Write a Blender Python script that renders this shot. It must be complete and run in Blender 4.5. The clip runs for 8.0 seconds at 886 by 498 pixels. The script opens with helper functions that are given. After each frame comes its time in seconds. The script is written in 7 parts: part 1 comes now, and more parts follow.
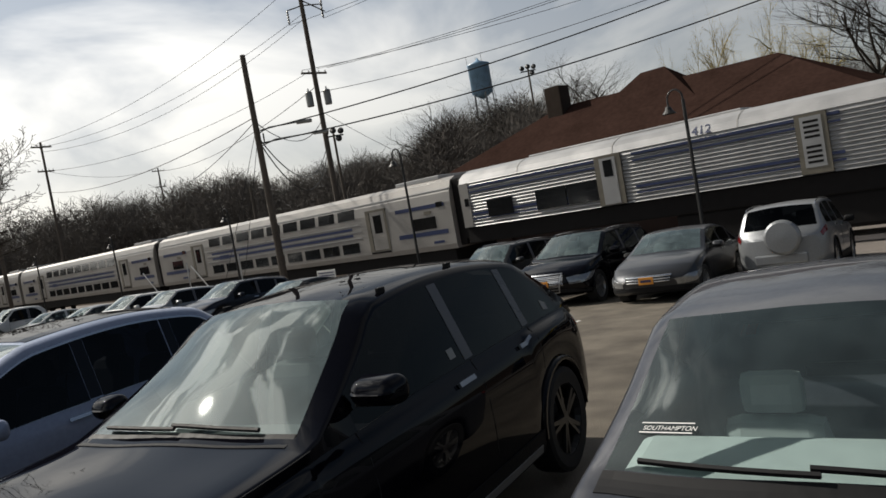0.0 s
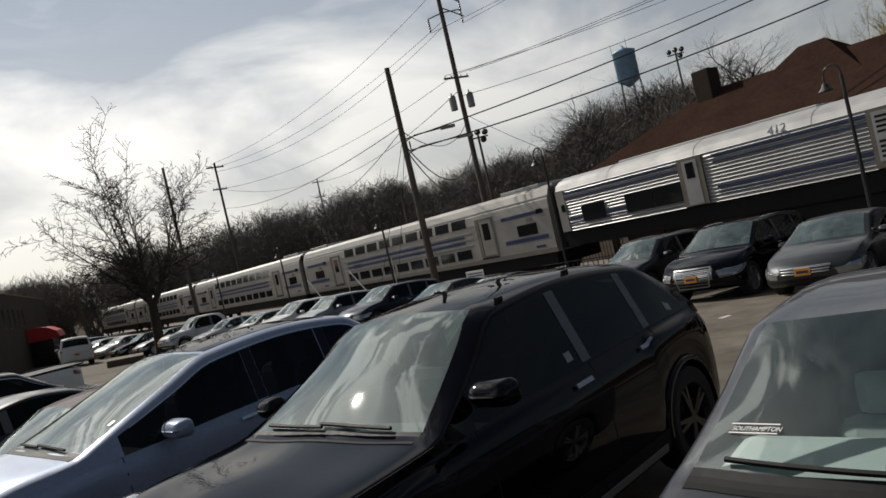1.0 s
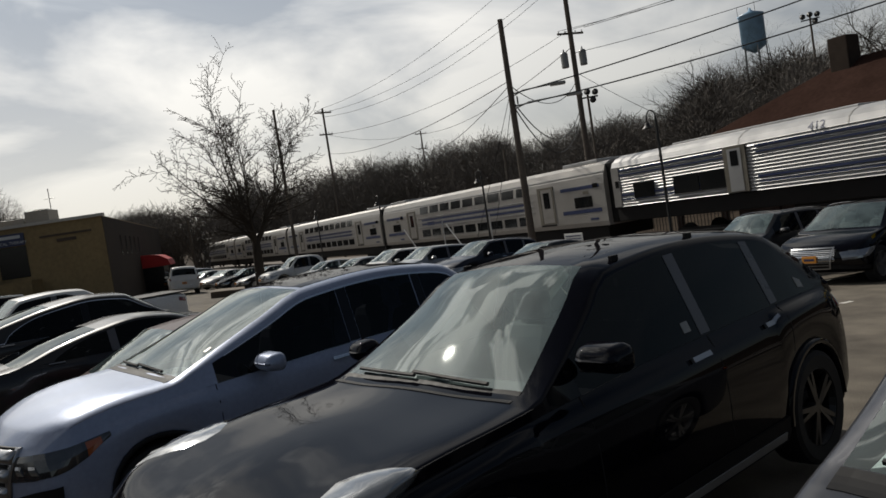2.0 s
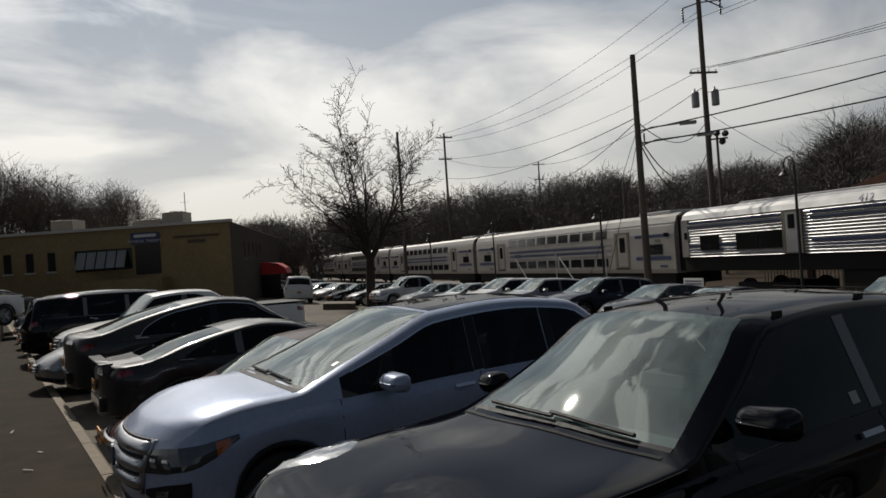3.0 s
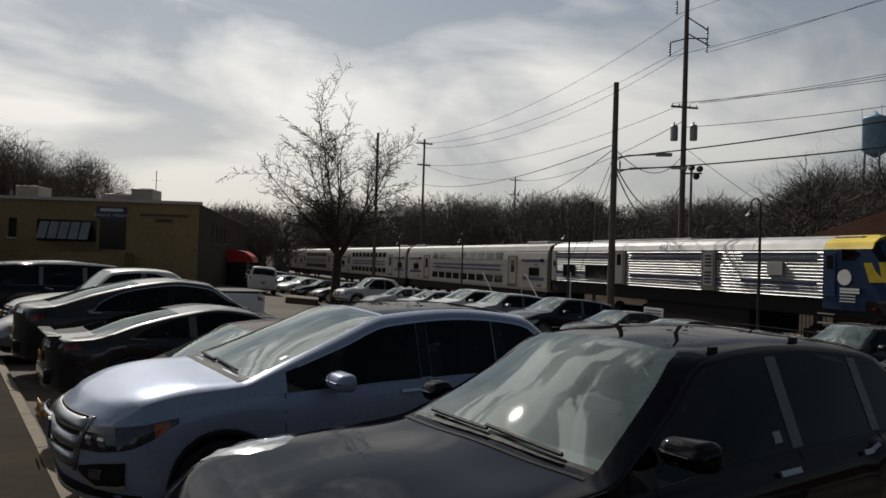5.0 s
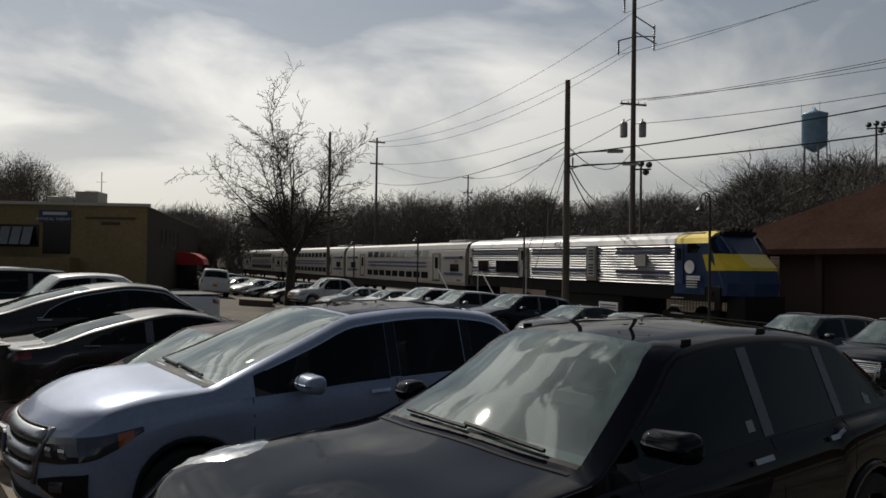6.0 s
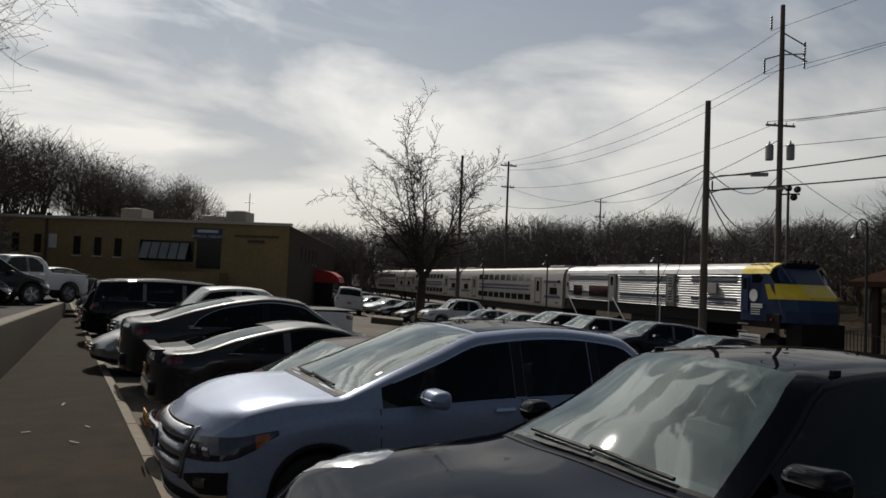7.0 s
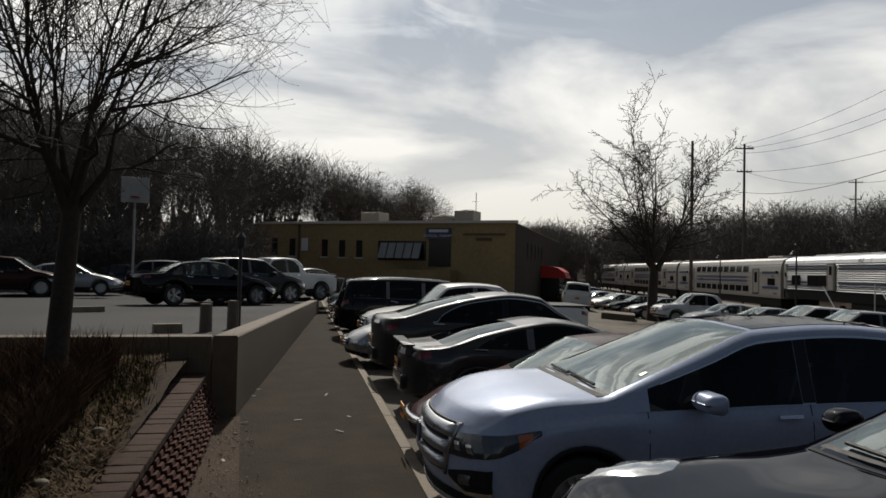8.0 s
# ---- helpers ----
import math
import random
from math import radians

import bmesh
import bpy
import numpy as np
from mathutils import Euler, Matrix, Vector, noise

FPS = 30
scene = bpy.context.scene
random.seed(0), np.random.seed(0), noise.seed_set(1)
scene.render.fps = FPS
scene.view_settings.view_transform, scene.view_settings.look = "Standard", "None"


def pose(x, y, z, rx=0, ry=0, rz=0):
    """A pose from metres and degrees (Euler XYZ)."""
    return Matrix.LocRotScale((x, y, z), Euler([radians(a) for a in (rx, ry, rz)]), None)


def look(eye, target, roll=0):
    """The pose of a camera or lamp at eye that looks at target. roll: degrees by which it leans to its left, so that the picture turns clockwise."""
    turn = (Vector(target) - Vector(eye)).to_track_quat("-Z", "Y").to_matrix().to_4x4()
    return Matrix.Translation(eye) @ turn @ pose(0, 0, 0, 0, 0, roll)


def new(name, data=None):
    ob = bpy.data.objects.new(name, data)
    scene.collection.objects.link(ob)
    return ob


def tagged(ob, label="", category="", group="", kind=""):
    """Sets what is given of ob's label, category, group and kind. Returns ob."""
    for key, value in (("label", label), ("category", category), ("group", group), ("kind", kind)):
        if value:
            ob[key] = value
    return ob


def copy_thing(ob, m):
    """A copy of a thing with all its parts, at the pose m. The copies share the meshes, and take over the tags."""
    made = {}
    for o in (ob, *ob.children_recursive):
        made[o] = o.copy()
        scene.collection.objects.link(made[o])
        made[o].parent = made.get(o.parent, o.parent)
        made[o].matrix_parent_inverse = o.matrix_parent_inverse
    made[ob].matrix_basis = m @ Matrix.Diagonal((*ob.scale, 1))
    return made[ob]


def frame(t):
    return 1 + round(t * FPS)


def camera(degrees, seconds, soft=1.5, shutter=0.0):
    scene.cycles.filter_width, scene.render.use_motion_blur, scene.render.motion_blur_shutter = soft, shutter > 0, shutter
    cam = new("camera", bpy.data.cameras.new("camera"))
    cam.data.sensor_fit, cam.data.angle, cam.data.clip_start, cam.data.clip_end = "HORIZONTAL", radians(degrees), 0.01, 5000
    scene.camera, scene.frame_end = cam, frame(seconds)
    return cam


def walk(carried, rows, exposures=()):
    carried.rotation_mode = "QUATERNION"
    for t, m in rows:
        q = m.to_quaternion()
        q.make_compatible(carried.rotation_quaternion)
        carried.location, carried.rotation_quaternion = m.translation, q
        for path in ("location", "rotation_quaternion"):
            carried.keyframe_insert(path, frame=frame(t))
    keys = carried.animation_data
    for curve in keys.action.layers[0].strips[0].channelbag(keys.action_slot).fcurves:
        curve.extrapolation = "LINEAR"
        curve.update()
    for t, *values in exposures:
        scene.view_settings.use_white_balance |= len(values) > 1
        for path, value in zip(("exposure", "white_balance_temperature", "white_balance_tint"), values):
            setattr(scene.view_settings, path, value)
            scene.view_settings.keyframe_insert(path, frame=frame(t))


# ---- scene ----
cam = camera(61.65, 8.0, soft=1.6)


def eye_pose(x, y, z, yaw, pitch, roll):
    return Matrix.Translation((x, y, z)) @ pose(0, 0, 0, 0, 0, yaw) @ pose(0, 0, 0, 90 + pitch) @ pose(0, 0, 0, 0, 0, roll)


PATH = [
    (0.0, 0.023, -0.123, 2.138, -64.18, -2.78, -10.10),
    (0.5, 0.010, -0.271, 2.135, -59.43, 0.24, -12.18),
    (1.0, -0.158, -0.507, 2.20, -52.69, -0.66, -13.05),
    (1.5, -0.122, -0.496, 2.165, -45.60, -1.87, -12.00),
    (1.7, -0.078, -0.425, 2.150, -45.31, -2.56, -10.59),
    (2.8, 0.215, 0.116, 2.141, -40.15, 0.07, -3.47),
    (3.0, -0.078, -0.017, 2.186, -36.87, 0.57, -3.93),
    (3.5, -0.039, -0.177, 2.126, -38.47, -1.45, -1.36),
    (4.0, -0.034, -0.304, 2.120, -40.04, 3.30, 1.50),
    (4.2, -0.019, -0.321, 2.149, -40.97, 1.21, 0.89),
    (5.3, -0.098, -0.040, 2.200, -38.85, 1.20, 2.07),
    (5.5, -0.126, -0.012, 2.205, -40.00, 1.41, 0.89),
    (6.0, -0.117, -0.019, 2.189, -42.76, 0.99, 0.79),
    (6.5, -0.099, -0.041, 2.167, -39.22, 2.53, 1.31),
    (7.0, -0.112, -0.033, 2.149, -32.74, 2.52, 2.38),
    (7.5, -0.217, 0.118, 2.134, -19.26, 0.42, 3.46),
    (8.0, -0.234, 0.320, 2.131, -15.71, 1.63, 1.25),
]
walk(cam, [(r[0], eye_pose(*r[1:])) for r in PATH], exposures=[(0.0, 0.55), (0.5, 0.5), (1.0, 0.34), (1.7, 0.22), (3.0, 0.08), (4.0, 0.08), (5.5, 0.0), (6.5, 0.03), (7.5, 0.02), (8.0, 0.16)])

# ---- plan: the tracks run along TRACK; n is the distance towards them, s the distance along them
TRACK_AZ = 17.3
TX, TY = math.sin(radians(TRACK_AZ)), math.cos(radians(TRACK_AZ))
RAIL_Z = -0.78
SIDE_N = 22.3


def plan(n, s):
    """World x, y of a point n metres across and s metres along the tracks."""
    return n * TY + s * TX, -n * TX + s * TY


def to_ns(x, y):
    return x * TY - y * TX, x * TX + y * TY


# near row of stalls: a runs from the kerb into the lot, q along the kerb
AX, AY = 0.9945, -0.1045


def stall(a, q):
    return a * AX - q * AY, a * AY + q * AX


def hill(x, y):
    """Height of the wooded slopes behind the tracks and behind the yellow building."""
    n, s = to_ns(x, y)
    d = math.hypot(x, y)
    if n > 0:
        return max(0.0, min(1.0, (n - 40) / 34)) * (2.4 + 0.044 * min(d, 200.0))
    h = max(0.0, min(1.0, (d - 70) / 50)) * 9.0
    return h


def lot_z(x, y):
    n, s = to_ns(x, y)
    z = 0.08 - 0.035 * max(0.0, min(n - 3.0, 12.0)) - 0.011 * max(0.0, min(s, 60.0)) * max(0.0, min(n / 13.0, 1.0))
    z -= 0.06 * max(0.0, min(n - 13.3, 4.2))
    f = max(0.0, min((n - 17.6) / 1.9, 1.0))
    return z * (1 - f) - 0.78 * f


# ---- world, sun ----
SUN_AZ, SUN_EL = 9.8, 42.0
sun_dir = Vector((math.sin(radians(SUN_AZ)) * math.cos(radians(SUN_EL)), math.cos(radians(SUN_AZ)) * math.cos(radians(SUN_EL)), math.sin(radians(SUN_EL))))
world = bpy.data.worlds.new("world")
scene.world = world
world.use_nodes = True
wn, wl = world.node_tree.nodes, world.node_tree.links
wn.clear()


def wnode(kind, **inputs):
    nd = wn.new(kind)
    for key, val in inputs.items():
        nd.inputs[key.replace("_", " ")].default_value = val
    return nd


def wmath(op, a, b=None, clamp=False):
    nd = wn.new("ShaderNodeMath")
    nd.operation, nd.use_clamp = op, clamp
    for i, v in enumerate((a, b)):
        if v is None:
            continue
        if isinstance(v, (int, float)):
            nd.inputs[i].default_value = v
        else:
            wl.new(v, nd.inputs[i])
    return nd.outputs[0]


tc = wn.new("ShaderNodeTexCoord")
sep = wn.new("ShaderNodeSeparateXYZ")
wl.new(tc.outputs["Generated"], sep.inputs[0])
lift = wmath("ADD", wmath("MAXIMUM", sep.outputs[2], 0.0), 0.28)
flat = wn.new("ShaderNodeCombineXYZ")
wl.new(wmath("DIVIDE", sep.outputs[0], lift), flat.inputs[0])
wl.new(wmath("DIVIDE", sep.outputs[1], lift), flat.inputs[1])
cloud = wnode("ShaderNodeTexNoise", Scale=1.25, Detail=6.0, Roughness=0.5, Distortion=0.5)
wl.new(flat.outputs[0], cloud.inputs["Vector"])
ramp = wn.new("ShaderNodeValToRGB")
ramp.color_ramp.elements[0].position, ramp.color_ramp.elements[0].color = 0.42, (0.21, 0.26, 0.33, 1)
ramp.color_ramp.elements[1].position, ramp.color_ramp.elements[1].color = 0.58, (1.0, 0.975, 0.92, 1)
wl.new(cloud.outputs[0], ramp.inputs[0])
haze = wn.new("ShaderNodeMix")
haze.data_type = "RGBA"
haze.inputs["B"].default_value = (0.66, 0.63, 0.57, 1)
wl.new(ramp.outputs[0], haze.inputs["A"])
wl.new(wmath("POWER", wmath("SUBTRACT", 1.0, wmath("MULTIPLY", wmath("MAXIMUM", sep.outputs[2], 0.0), 1.9), True), 1.6), haze.inputs["Factor"])
dot = wn.new("ShaderNodeVectorMath")
dot.operation = "DOT_PRODUCT"
dot.inputs[1].default_value = sun_dir
wl.new(tc.outputs["Generated"], dot.inputs[0])
near_sun = wmath("MAXIMUM", dot.outputs["Value"], 0.0)
# thin streaky cloud, bright where the sun stands behind it
stretch = wn.new("ShaderNodeMapping")
stretch.inputs["Scale"].default_value = (2.6, 4.6, 1.0)
stretch.inputs["Rotation"].default_value = (0, 0, radians(38))
wl.new(flat.outputs[0], stretch.inputs["Vector"])
streak = wnode("ShaderNodeTexNoise", Scale=1.0, Detail=5.0, Roughness=0.55, Distortion=1.6)
wl.new(stretch.outputs[0], streak.inputs["Vector"])
thin = wmath("MULTIPLY", wmath("SUBTRACT", streak.outputs[0], 0.49), 6.0, True)
glow = wmath("ADD", wmath("MULTIPLY", wmath("POWER", near_sun, 42.0), wmath("ADD", wmath("MULTIPLY", thin, 8.0), 0.3)), wmath("MULTIPLY", wmath("POWER", near_sun, 700.0), 14.0))
fall = wmath("MULTIPLY", wmath("ADD", wmath("MULTIPLY", near_sun, 1.22), 0.10), wmath("SUBTRACT", 1.0, wmath("MULTIPLY", wmath("SUBTRACT", sep.outputs[2], 0.36, True), 1.5, True)))
gl = wn.new("ShaderNodeMix")
gl.data_type, gl.blend_type = "RGBA", "ADD"
gl.inputs["B"].default_value = (1.0, 0.97, 0.9, 1)
dim = wn.new("ShaderNodeVectorMath")
dim.operation = "SCALE"
wl.new(haze.outputs["Result"], dim.inputs[0])
wl.new(fall, dim.inputs["Scale"])
wl.new(dim.outputs[0], gl.inputs["A"])
wl.new(glow, gl.inputs["Factor"])
sky = wn.new("ShaderNodeTexSky")
sky.sky_type, sky.sun_disc = "NISHITA", False
sky.sun_elevation, sky.sun_rotation = radians(SUN_EL), radians(SUN_AZ)
skys = wn.new("ShaderNodeMix")
skys.data_type, skys.blend_type = "RGBA", "MULTIPLY"
skys.inputs["Factor"].default_value = 1.0
skys.inputs["B"].default_value = (0.11, 0.11, 0.11, 1)
wl.new(sky.outputs[0], skys.inputs["A"])
cover = wn.new("ShaderNodeMix")
cover.data_type = "RGBA"
wl.new(wmath("ADD", wmath("MULTIPLY", near_sun, 0.18), 0.78, True), cover.inputs["Factor"])
wl.new(skys.outputs["Result"], cover.inputs["A"])
wl.new(gl.outputs["Result"], cover.inputs["B"])
bg = wn.new("ShaderNodeBackground")
wl.new(cover.outputs["Result"], bg.inputs["Color"])
bg.inputs["Strength"].default_value = 0.95
wo = wn.new("ShaderNodeOutputWorld")
wl.new(bg.outputs[0], wo.inputs[0])

sun = new("sun", bpy.data.lights.new("sun", "SUN"))
sun.data.energy, sun.data.angle, sun.data.color = 3.2, radians(1.2), (1.0, 0.94, 0.84)
sun.matrix_world = look(sun_dir * 100, (0, 0, 0))


# ---- materials ----
def material(name, color, rough=0.6, metal=0.0, var=0.2, scale=8.0, bump=0.0, bscale=60.0, spec=0.5, coat=0.0, rvar=0.1, tint=None, big=0.6):
    """A surface with variation at two scales and fine relief."""
    m = bpy.data.materials.new(name)
    m.use_nodes = True
    nt = m.node_tree
    p = nt.nodes["Principled BSDF"]
    tcn = nt.nodes.new("ShaderNodeTexCoord")
    n1 = nt.nodes.new("ShaderNodeTexNoise")
    n1.inputs["Scale"].default_value, n1.inputs["Detail"].default_value = scale, 6
    n2 = nt.nodes.new("ShaderNodeTexNoise")
    n2.inputs["Scale"].default_value, n2.inputs["Detail"].default_value = big, 4
    for nd in (n1, n2):
        nt.links.new(tcn.outputs["Object"], nd.inputs["Vector"])
    mul = nt.nodes.new("ShaderNodeMath")
    mul.operation = "ADD"
    nt.links.new(n1.outputs[0], mul.inputs[0])
    nt.links.new(n2.outputs[0], mul.inputs[1])
    mr = nt.nodes.new("ShaderNodeMapRange")
    mr.inputs["From Min"].default_value, mr.inputs["From Max"].default_value = 0.6, 1.4
    nt.links.new(mul.outputs[0], mr.inputs["Value"])
    mix = nt.nodes.new("ShaderNodeMix")
    mix.data_type = "RGBA"
    lo = [c * (1 - var) for c in color]
    hi = [min(1, c * (1 + var)) for c in (tint or color)]
    mix.inputs["A"].default_value, mix.inputs["B"].default_value = (*lo, 1), (*hi, 1)
    nt.links.new(mr.outputs[0], mix.inputs["Factor"])
    nt.links.new(mix.outputs["Result"], p.inputs["Base Color"])
    rr = nt.nodes.new("ShaderNodeMapRange")
    rr.inputs["To Min"].default_value, rr.inputs["To Max"].default_value = max(0.02, rough - rvar), min(1, rough + rvar)
    nt.links.new(mr.outputs[0], rr.inputs["Value"])
    nt.links.new(rr.outputs[0], p.inputs["Roughness"])
    p.inputs["Metallic"].default_value = metal
    p.inputs["Specular IOR Level"].default_value = spec
    p.inputs["Coat Weight"].default_value = coat
    p.inputs["Coat Roughness"].default_value = 0.02
    if bump:
        bn = nt.nodes.new("ShaderNodeTexNoise")
        bn.inputs["Scale"].default_value, bn.inputs["Detail"].default_value = bscale, 4
        nt.links.new(tcn.outputs["Object"], bn.inputs["Vector"])
        b = nt.nodes.new("ShaderNodeBump")
        b.inputs["Strength"].default_value, b.inputs["Distance"].default_value = bump, 0.02
        nt.links.new(bn.outputs[0], b.inputs["Height"])
        nt.links.new(b.outputs[0], p.inputs["Normal"])
    return m


def car_paint(name, color, metal=0.25, coat=0.5, spec=0.12):
    return material(name, color, rough=0.38, metal=metal, var=0.12, scale=30, spec=spec, coat=coat, rvar=0.06, big=1.2)


def clear_glass(name, tint, ior=1.6, rough=0.0, dust=0.0):
    """A thin tinted pane: it lets tinted light through, mirrors by Fresnel and carries a film of dust."""
    m = bpy.data.materials.new(name)
    m.use_nodes = True
    nt = m.node_tree
    nt.nodes.remove(nt.nodes["Principled BSDF"])
    fr = nt.nodes.new("ShaderNodeFresnel")
    fr.inputs["IOR"].default_value = ior
    tr = nt.nodes.new("ShaderNodeBsdfTransparent")
    tr.inputs["Color"].default_value = (*tint, 1)
    body = tr
    if dust:
        df = nt.nodes.new("ShaderNodeBsdfDiffuse")
        df.inputs["Color"].default_value = (0.50, 0.66, 0.68, 1)
        tcn = nt.nodes.new("ShaderNodeTexCoord")
        nz = nt.nodes.new("ShaderNodeTexNoise")
        nz.inputs["Scale"].default_value, nz.inputs["Detail"].default_value = 5.0, 5
        nt.links.new(tcn.outputs["Object"], nz.inputs["Vector"])
        mr = nt.nodes.new("ShaderNodeMapRange")
        mr.inputs["From Min"].default_value, mr.inputs["From Max"].default_value = 0.3, 0.7
        mr.inputs["To Min"].default_value, mr.inputs["To Max"].default_value = dust * 0.6, dust * 1.4
        nt.links.new(nz.outputs[0], mr.inputs["Value"])
        body = nt.nodes.new("ShaderNodeMixShader")
        nt.links.new(mr.outputs[0], body.inputs[0])
        nt.links.new(tr.outputs[0], body.inputs[1])
        nt.links.new(df.outputs[0], body.inputs[2])
    gs = nt.nodes.new("ShaderNodeBsdfGlossy")
    gs.inputs["Roughness"].default_value = rough
    gs.inputs["Color"].default_value = (0.95, 1, 0.98, 1)
    mx = nt.nodes.new("ShaderNodeMixShader")
    nt.links.new(fr.outputs[0], mx.inputs[0])
    nt.links.new(body.outputs[0], mx.inputs[1])
    nt.links.new(gs.outputs[0], mx.inputs[2])
    nt.links.new(mx.outputs[0], nt.nodes["Material Output"].inputs["Surface"])
    return m


ASPHALT = material("worn_asphalt", (0.10, 0.087, 0.072), 0.85, var=0.45, scale=2.0, bump=0.5, bscale=55, tint=(0.125, 0.11, 0.09), big=0.25, spec=0.15)
PATH_ASPHALT = material("path_asphalt", (0.030, 0.024, 0.018), 0.9, var=0.5, scale=2.2, bump=0.8, bscale=45, big=0.7, spec=0.05, tint=(0.042, 0.034, 0.026))
LOT_GREY = material("grey_asphalt", (0.033, 0.032, 0.033), 0.85, var=0.3, scale=4.0, bump=0.4, bscale=55, big=0.3, spec=0.12)
EARTH = material("leaf_litter", (0.04, 0.03, 0.022), 0.95, var=0.4, scale=1.5, bump=0.8, bscale=18, tint=(0.045, 0.034, 0.025), big=0.08, spec=0.05)
BALLAST = material("ballast", (0.16, 0.14, 0.125), 0.9, var=0.4, scale=22, bump=1.0, bscale=26)
CONCRETE = material("weathered_concrete", (0.105, 0.078, 0.050), 0.85, var=0.3, scale=6, bump=0.35, bscale=40)
KERB = material("kerb_concrete", (0.17, 0.135, 0.095), 0.85, var=0.5, scale=9, bump=0.4, bscale=45)
LINE = material("line_paint", (0.62, 0.60, 0.56), 0.7, var=0.2, scale=20)
STEEL = material("rolled_steel", (0.25, 0.22, 0.20), 0.4, metal=0.8, var=0.2)
STAINLESS = material("fluted_stainless", (0.36, 0.36, 0.36), 0.46, metal=0.6, var=0.12, scale=3, rvar=0.08)
ROOF_STEEL = material("roof_steel", (0.46, 0.455, 0.45), 0.42, metal=0.45, var=0.12, scale=2)
COACH = material("coach_silver_paint", (0.31, 0.295, 0.275), 0.42, metal=0.25, var=0.12, scale=1.5)
STRIPE = material("blue_stripe", (0.026, 0.038, 0.10), 0.4, var=0.15)
LOCO_BLUE = material("locomotive_blue", (0.004, 0.024, 0.08), 0.4, var=0.2, scale=3, coat=0.1)
LOCO_YELLOW = material("locomotive_yellow", (0.72, 0.52, 0.02), 0.4, var=0.15, scale=3, coat=0.3)
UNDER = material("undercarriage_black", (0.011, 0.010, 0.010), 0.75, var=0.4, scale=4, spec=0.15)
TRAIN_GLASS = material("train_window_glass", (0.012, 0.013, 0.014), 0.1, var=0.2, spec=0.6, rvar=0.03)
DOOR_TAN = material("weathered_door_frame", (0.16, 0.145, 0.115), 0.55, metal=0.3, var=0.25, scale=5)
DOOR_GREY = material("door_grey", (0.36, 0.35, 0.33), 0.45, metal=0.4, var=0.15)
WOOD_POLE = material("weathered_pole_wood", (0.12, 0.098, 0.078), 0.9, var=0.35, scale=12, bump=0.5, bscale=30)
BARK = material("grey_bark", (0.048, 0.040, 0.033), 0.95, var=0.35, scale=14, bump=0.6, bscale=30, spec=0.1)
TWIG = material("woodland_bark", (0.100, 0.090, 0.081), 0.95, var=0.4, scale=0.4, tint=(0.132, 0.119, 0.107), big=0.05, spec=0.1)
WILLOW = material("willow_twigs", (0.34, 0.27, 0.10), 0.9, var=0.3, scale=0.5)
BLACK_IRON = material("black_iron", (0.015, 0.015, 0.015), 0.5, var=0.3)
WIRE = material("cable_black", (0.02, 0.02, 0.02), 0.7, var=0.2)
LAMP_GREY = material("lamp_grey", (0.30, 0.30, 0.29), 0.5, metal=0.3, var=0.15)
YELLOW_WALL = material("ochre_masonry", (0.26, 0.185, 0.085), 0.85, var=0.2, scale=4, bump=0.3, bscale=12, tint=(0.30, 0.215, 0.105), big=0.3)
BROWN_WALL = material("brown_masonry", (0.10, 0.072, 0.052), 0.85, var=0.25, scale=4)
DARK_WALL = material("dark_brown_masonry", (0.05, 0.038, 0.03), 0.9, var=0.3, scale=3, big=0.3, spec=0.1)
ROOF_EDGE = material("pale_roof_edge", (0.55, 0.52, 0.46), 0.7, var=0.15)
WINDOW_DARK = material("dark_window", (0.012, 0.012, 0.013), 0.15, var=0.2, rvar=0.05)
PANEL_GLASS = material("slanted_panes", (0.20, 0.21, 0.21), 0.2, var=0.2, rvar=0.08)
SIGN_BLUE = material("sign_blue", (0.05, 0.06, 0.12), 0.5, var=0.15)
SIGN_WHITE = material("sign_white", (0.62, 0.62, 0.60), 0.5, var=0.1)
RED_CLOTH = material("red_awning_cloth", (0.42, 0.02, 0.018), 0.7, var=0.2, scale=6)
STATION_ROOF = material("red_brown_shingle", (0.036, 0.021, 0.017), 0.95, var=0.3, scale=5, bump=0.5, bscale=8, spec=0.0)
STATION_WALL = material("station_brick", (0.045, 0.026, 0.021), 0.85, var=0.25, scale=6)
TOWER_BLUE = material("tower_blue", (0.26, 0.42, 0.58), 0.5, var=0.2, scale=0.6)
RUBBER = material("tyre_rubber", (0.015, 0.015, 0.015), 0.8, var=0.3, scale=20)
ALLOY = material("wheel_alloy", (0.42, 0.42, 0.42), 0.35, metal=0.8, var=0.15)
ALLOY_DARK = material("dark_alloy", (0.05, 0.05, 0.05), 0.4, metal=0.7, var=0.2)
SATIN = material("satin_grille_metal", (0.36, 0.37, 0.39), 0.3, metal=0.9, var=0.15, rvar=0.08)
CHROME = material("chrome_trim", (0.70, 0.70, 0.70), 0.12, metal=1.0, var=0.08, rvar=0.04)
TRIM = material("black_trim_plastic", (0.014, 0.014, 0.015), 0.6, var=0.25, scale=25, spec=0.15)
CABIN = material("dark_upholstery", (0.035, 0.034, 0.033), 0.85, var=0.3, scale=15)
CABIN_PALE = material("pale_upholstery", (0.40, 0.45, 0.44), 0.7, var=0.12, scale=12)
HEADLAMP = material("headlamp_lens", (0.30, 0.31, 0.32), 0.12, metal=0.6, var=0.25, scale=18, coat=1.0)
HEADLAMP_DARK = material("smoked_headlamp_lens", (0.06, 0.062, 0.065), 0.12, metal=0.4, var=0.4, scale=14, coat=1.0)
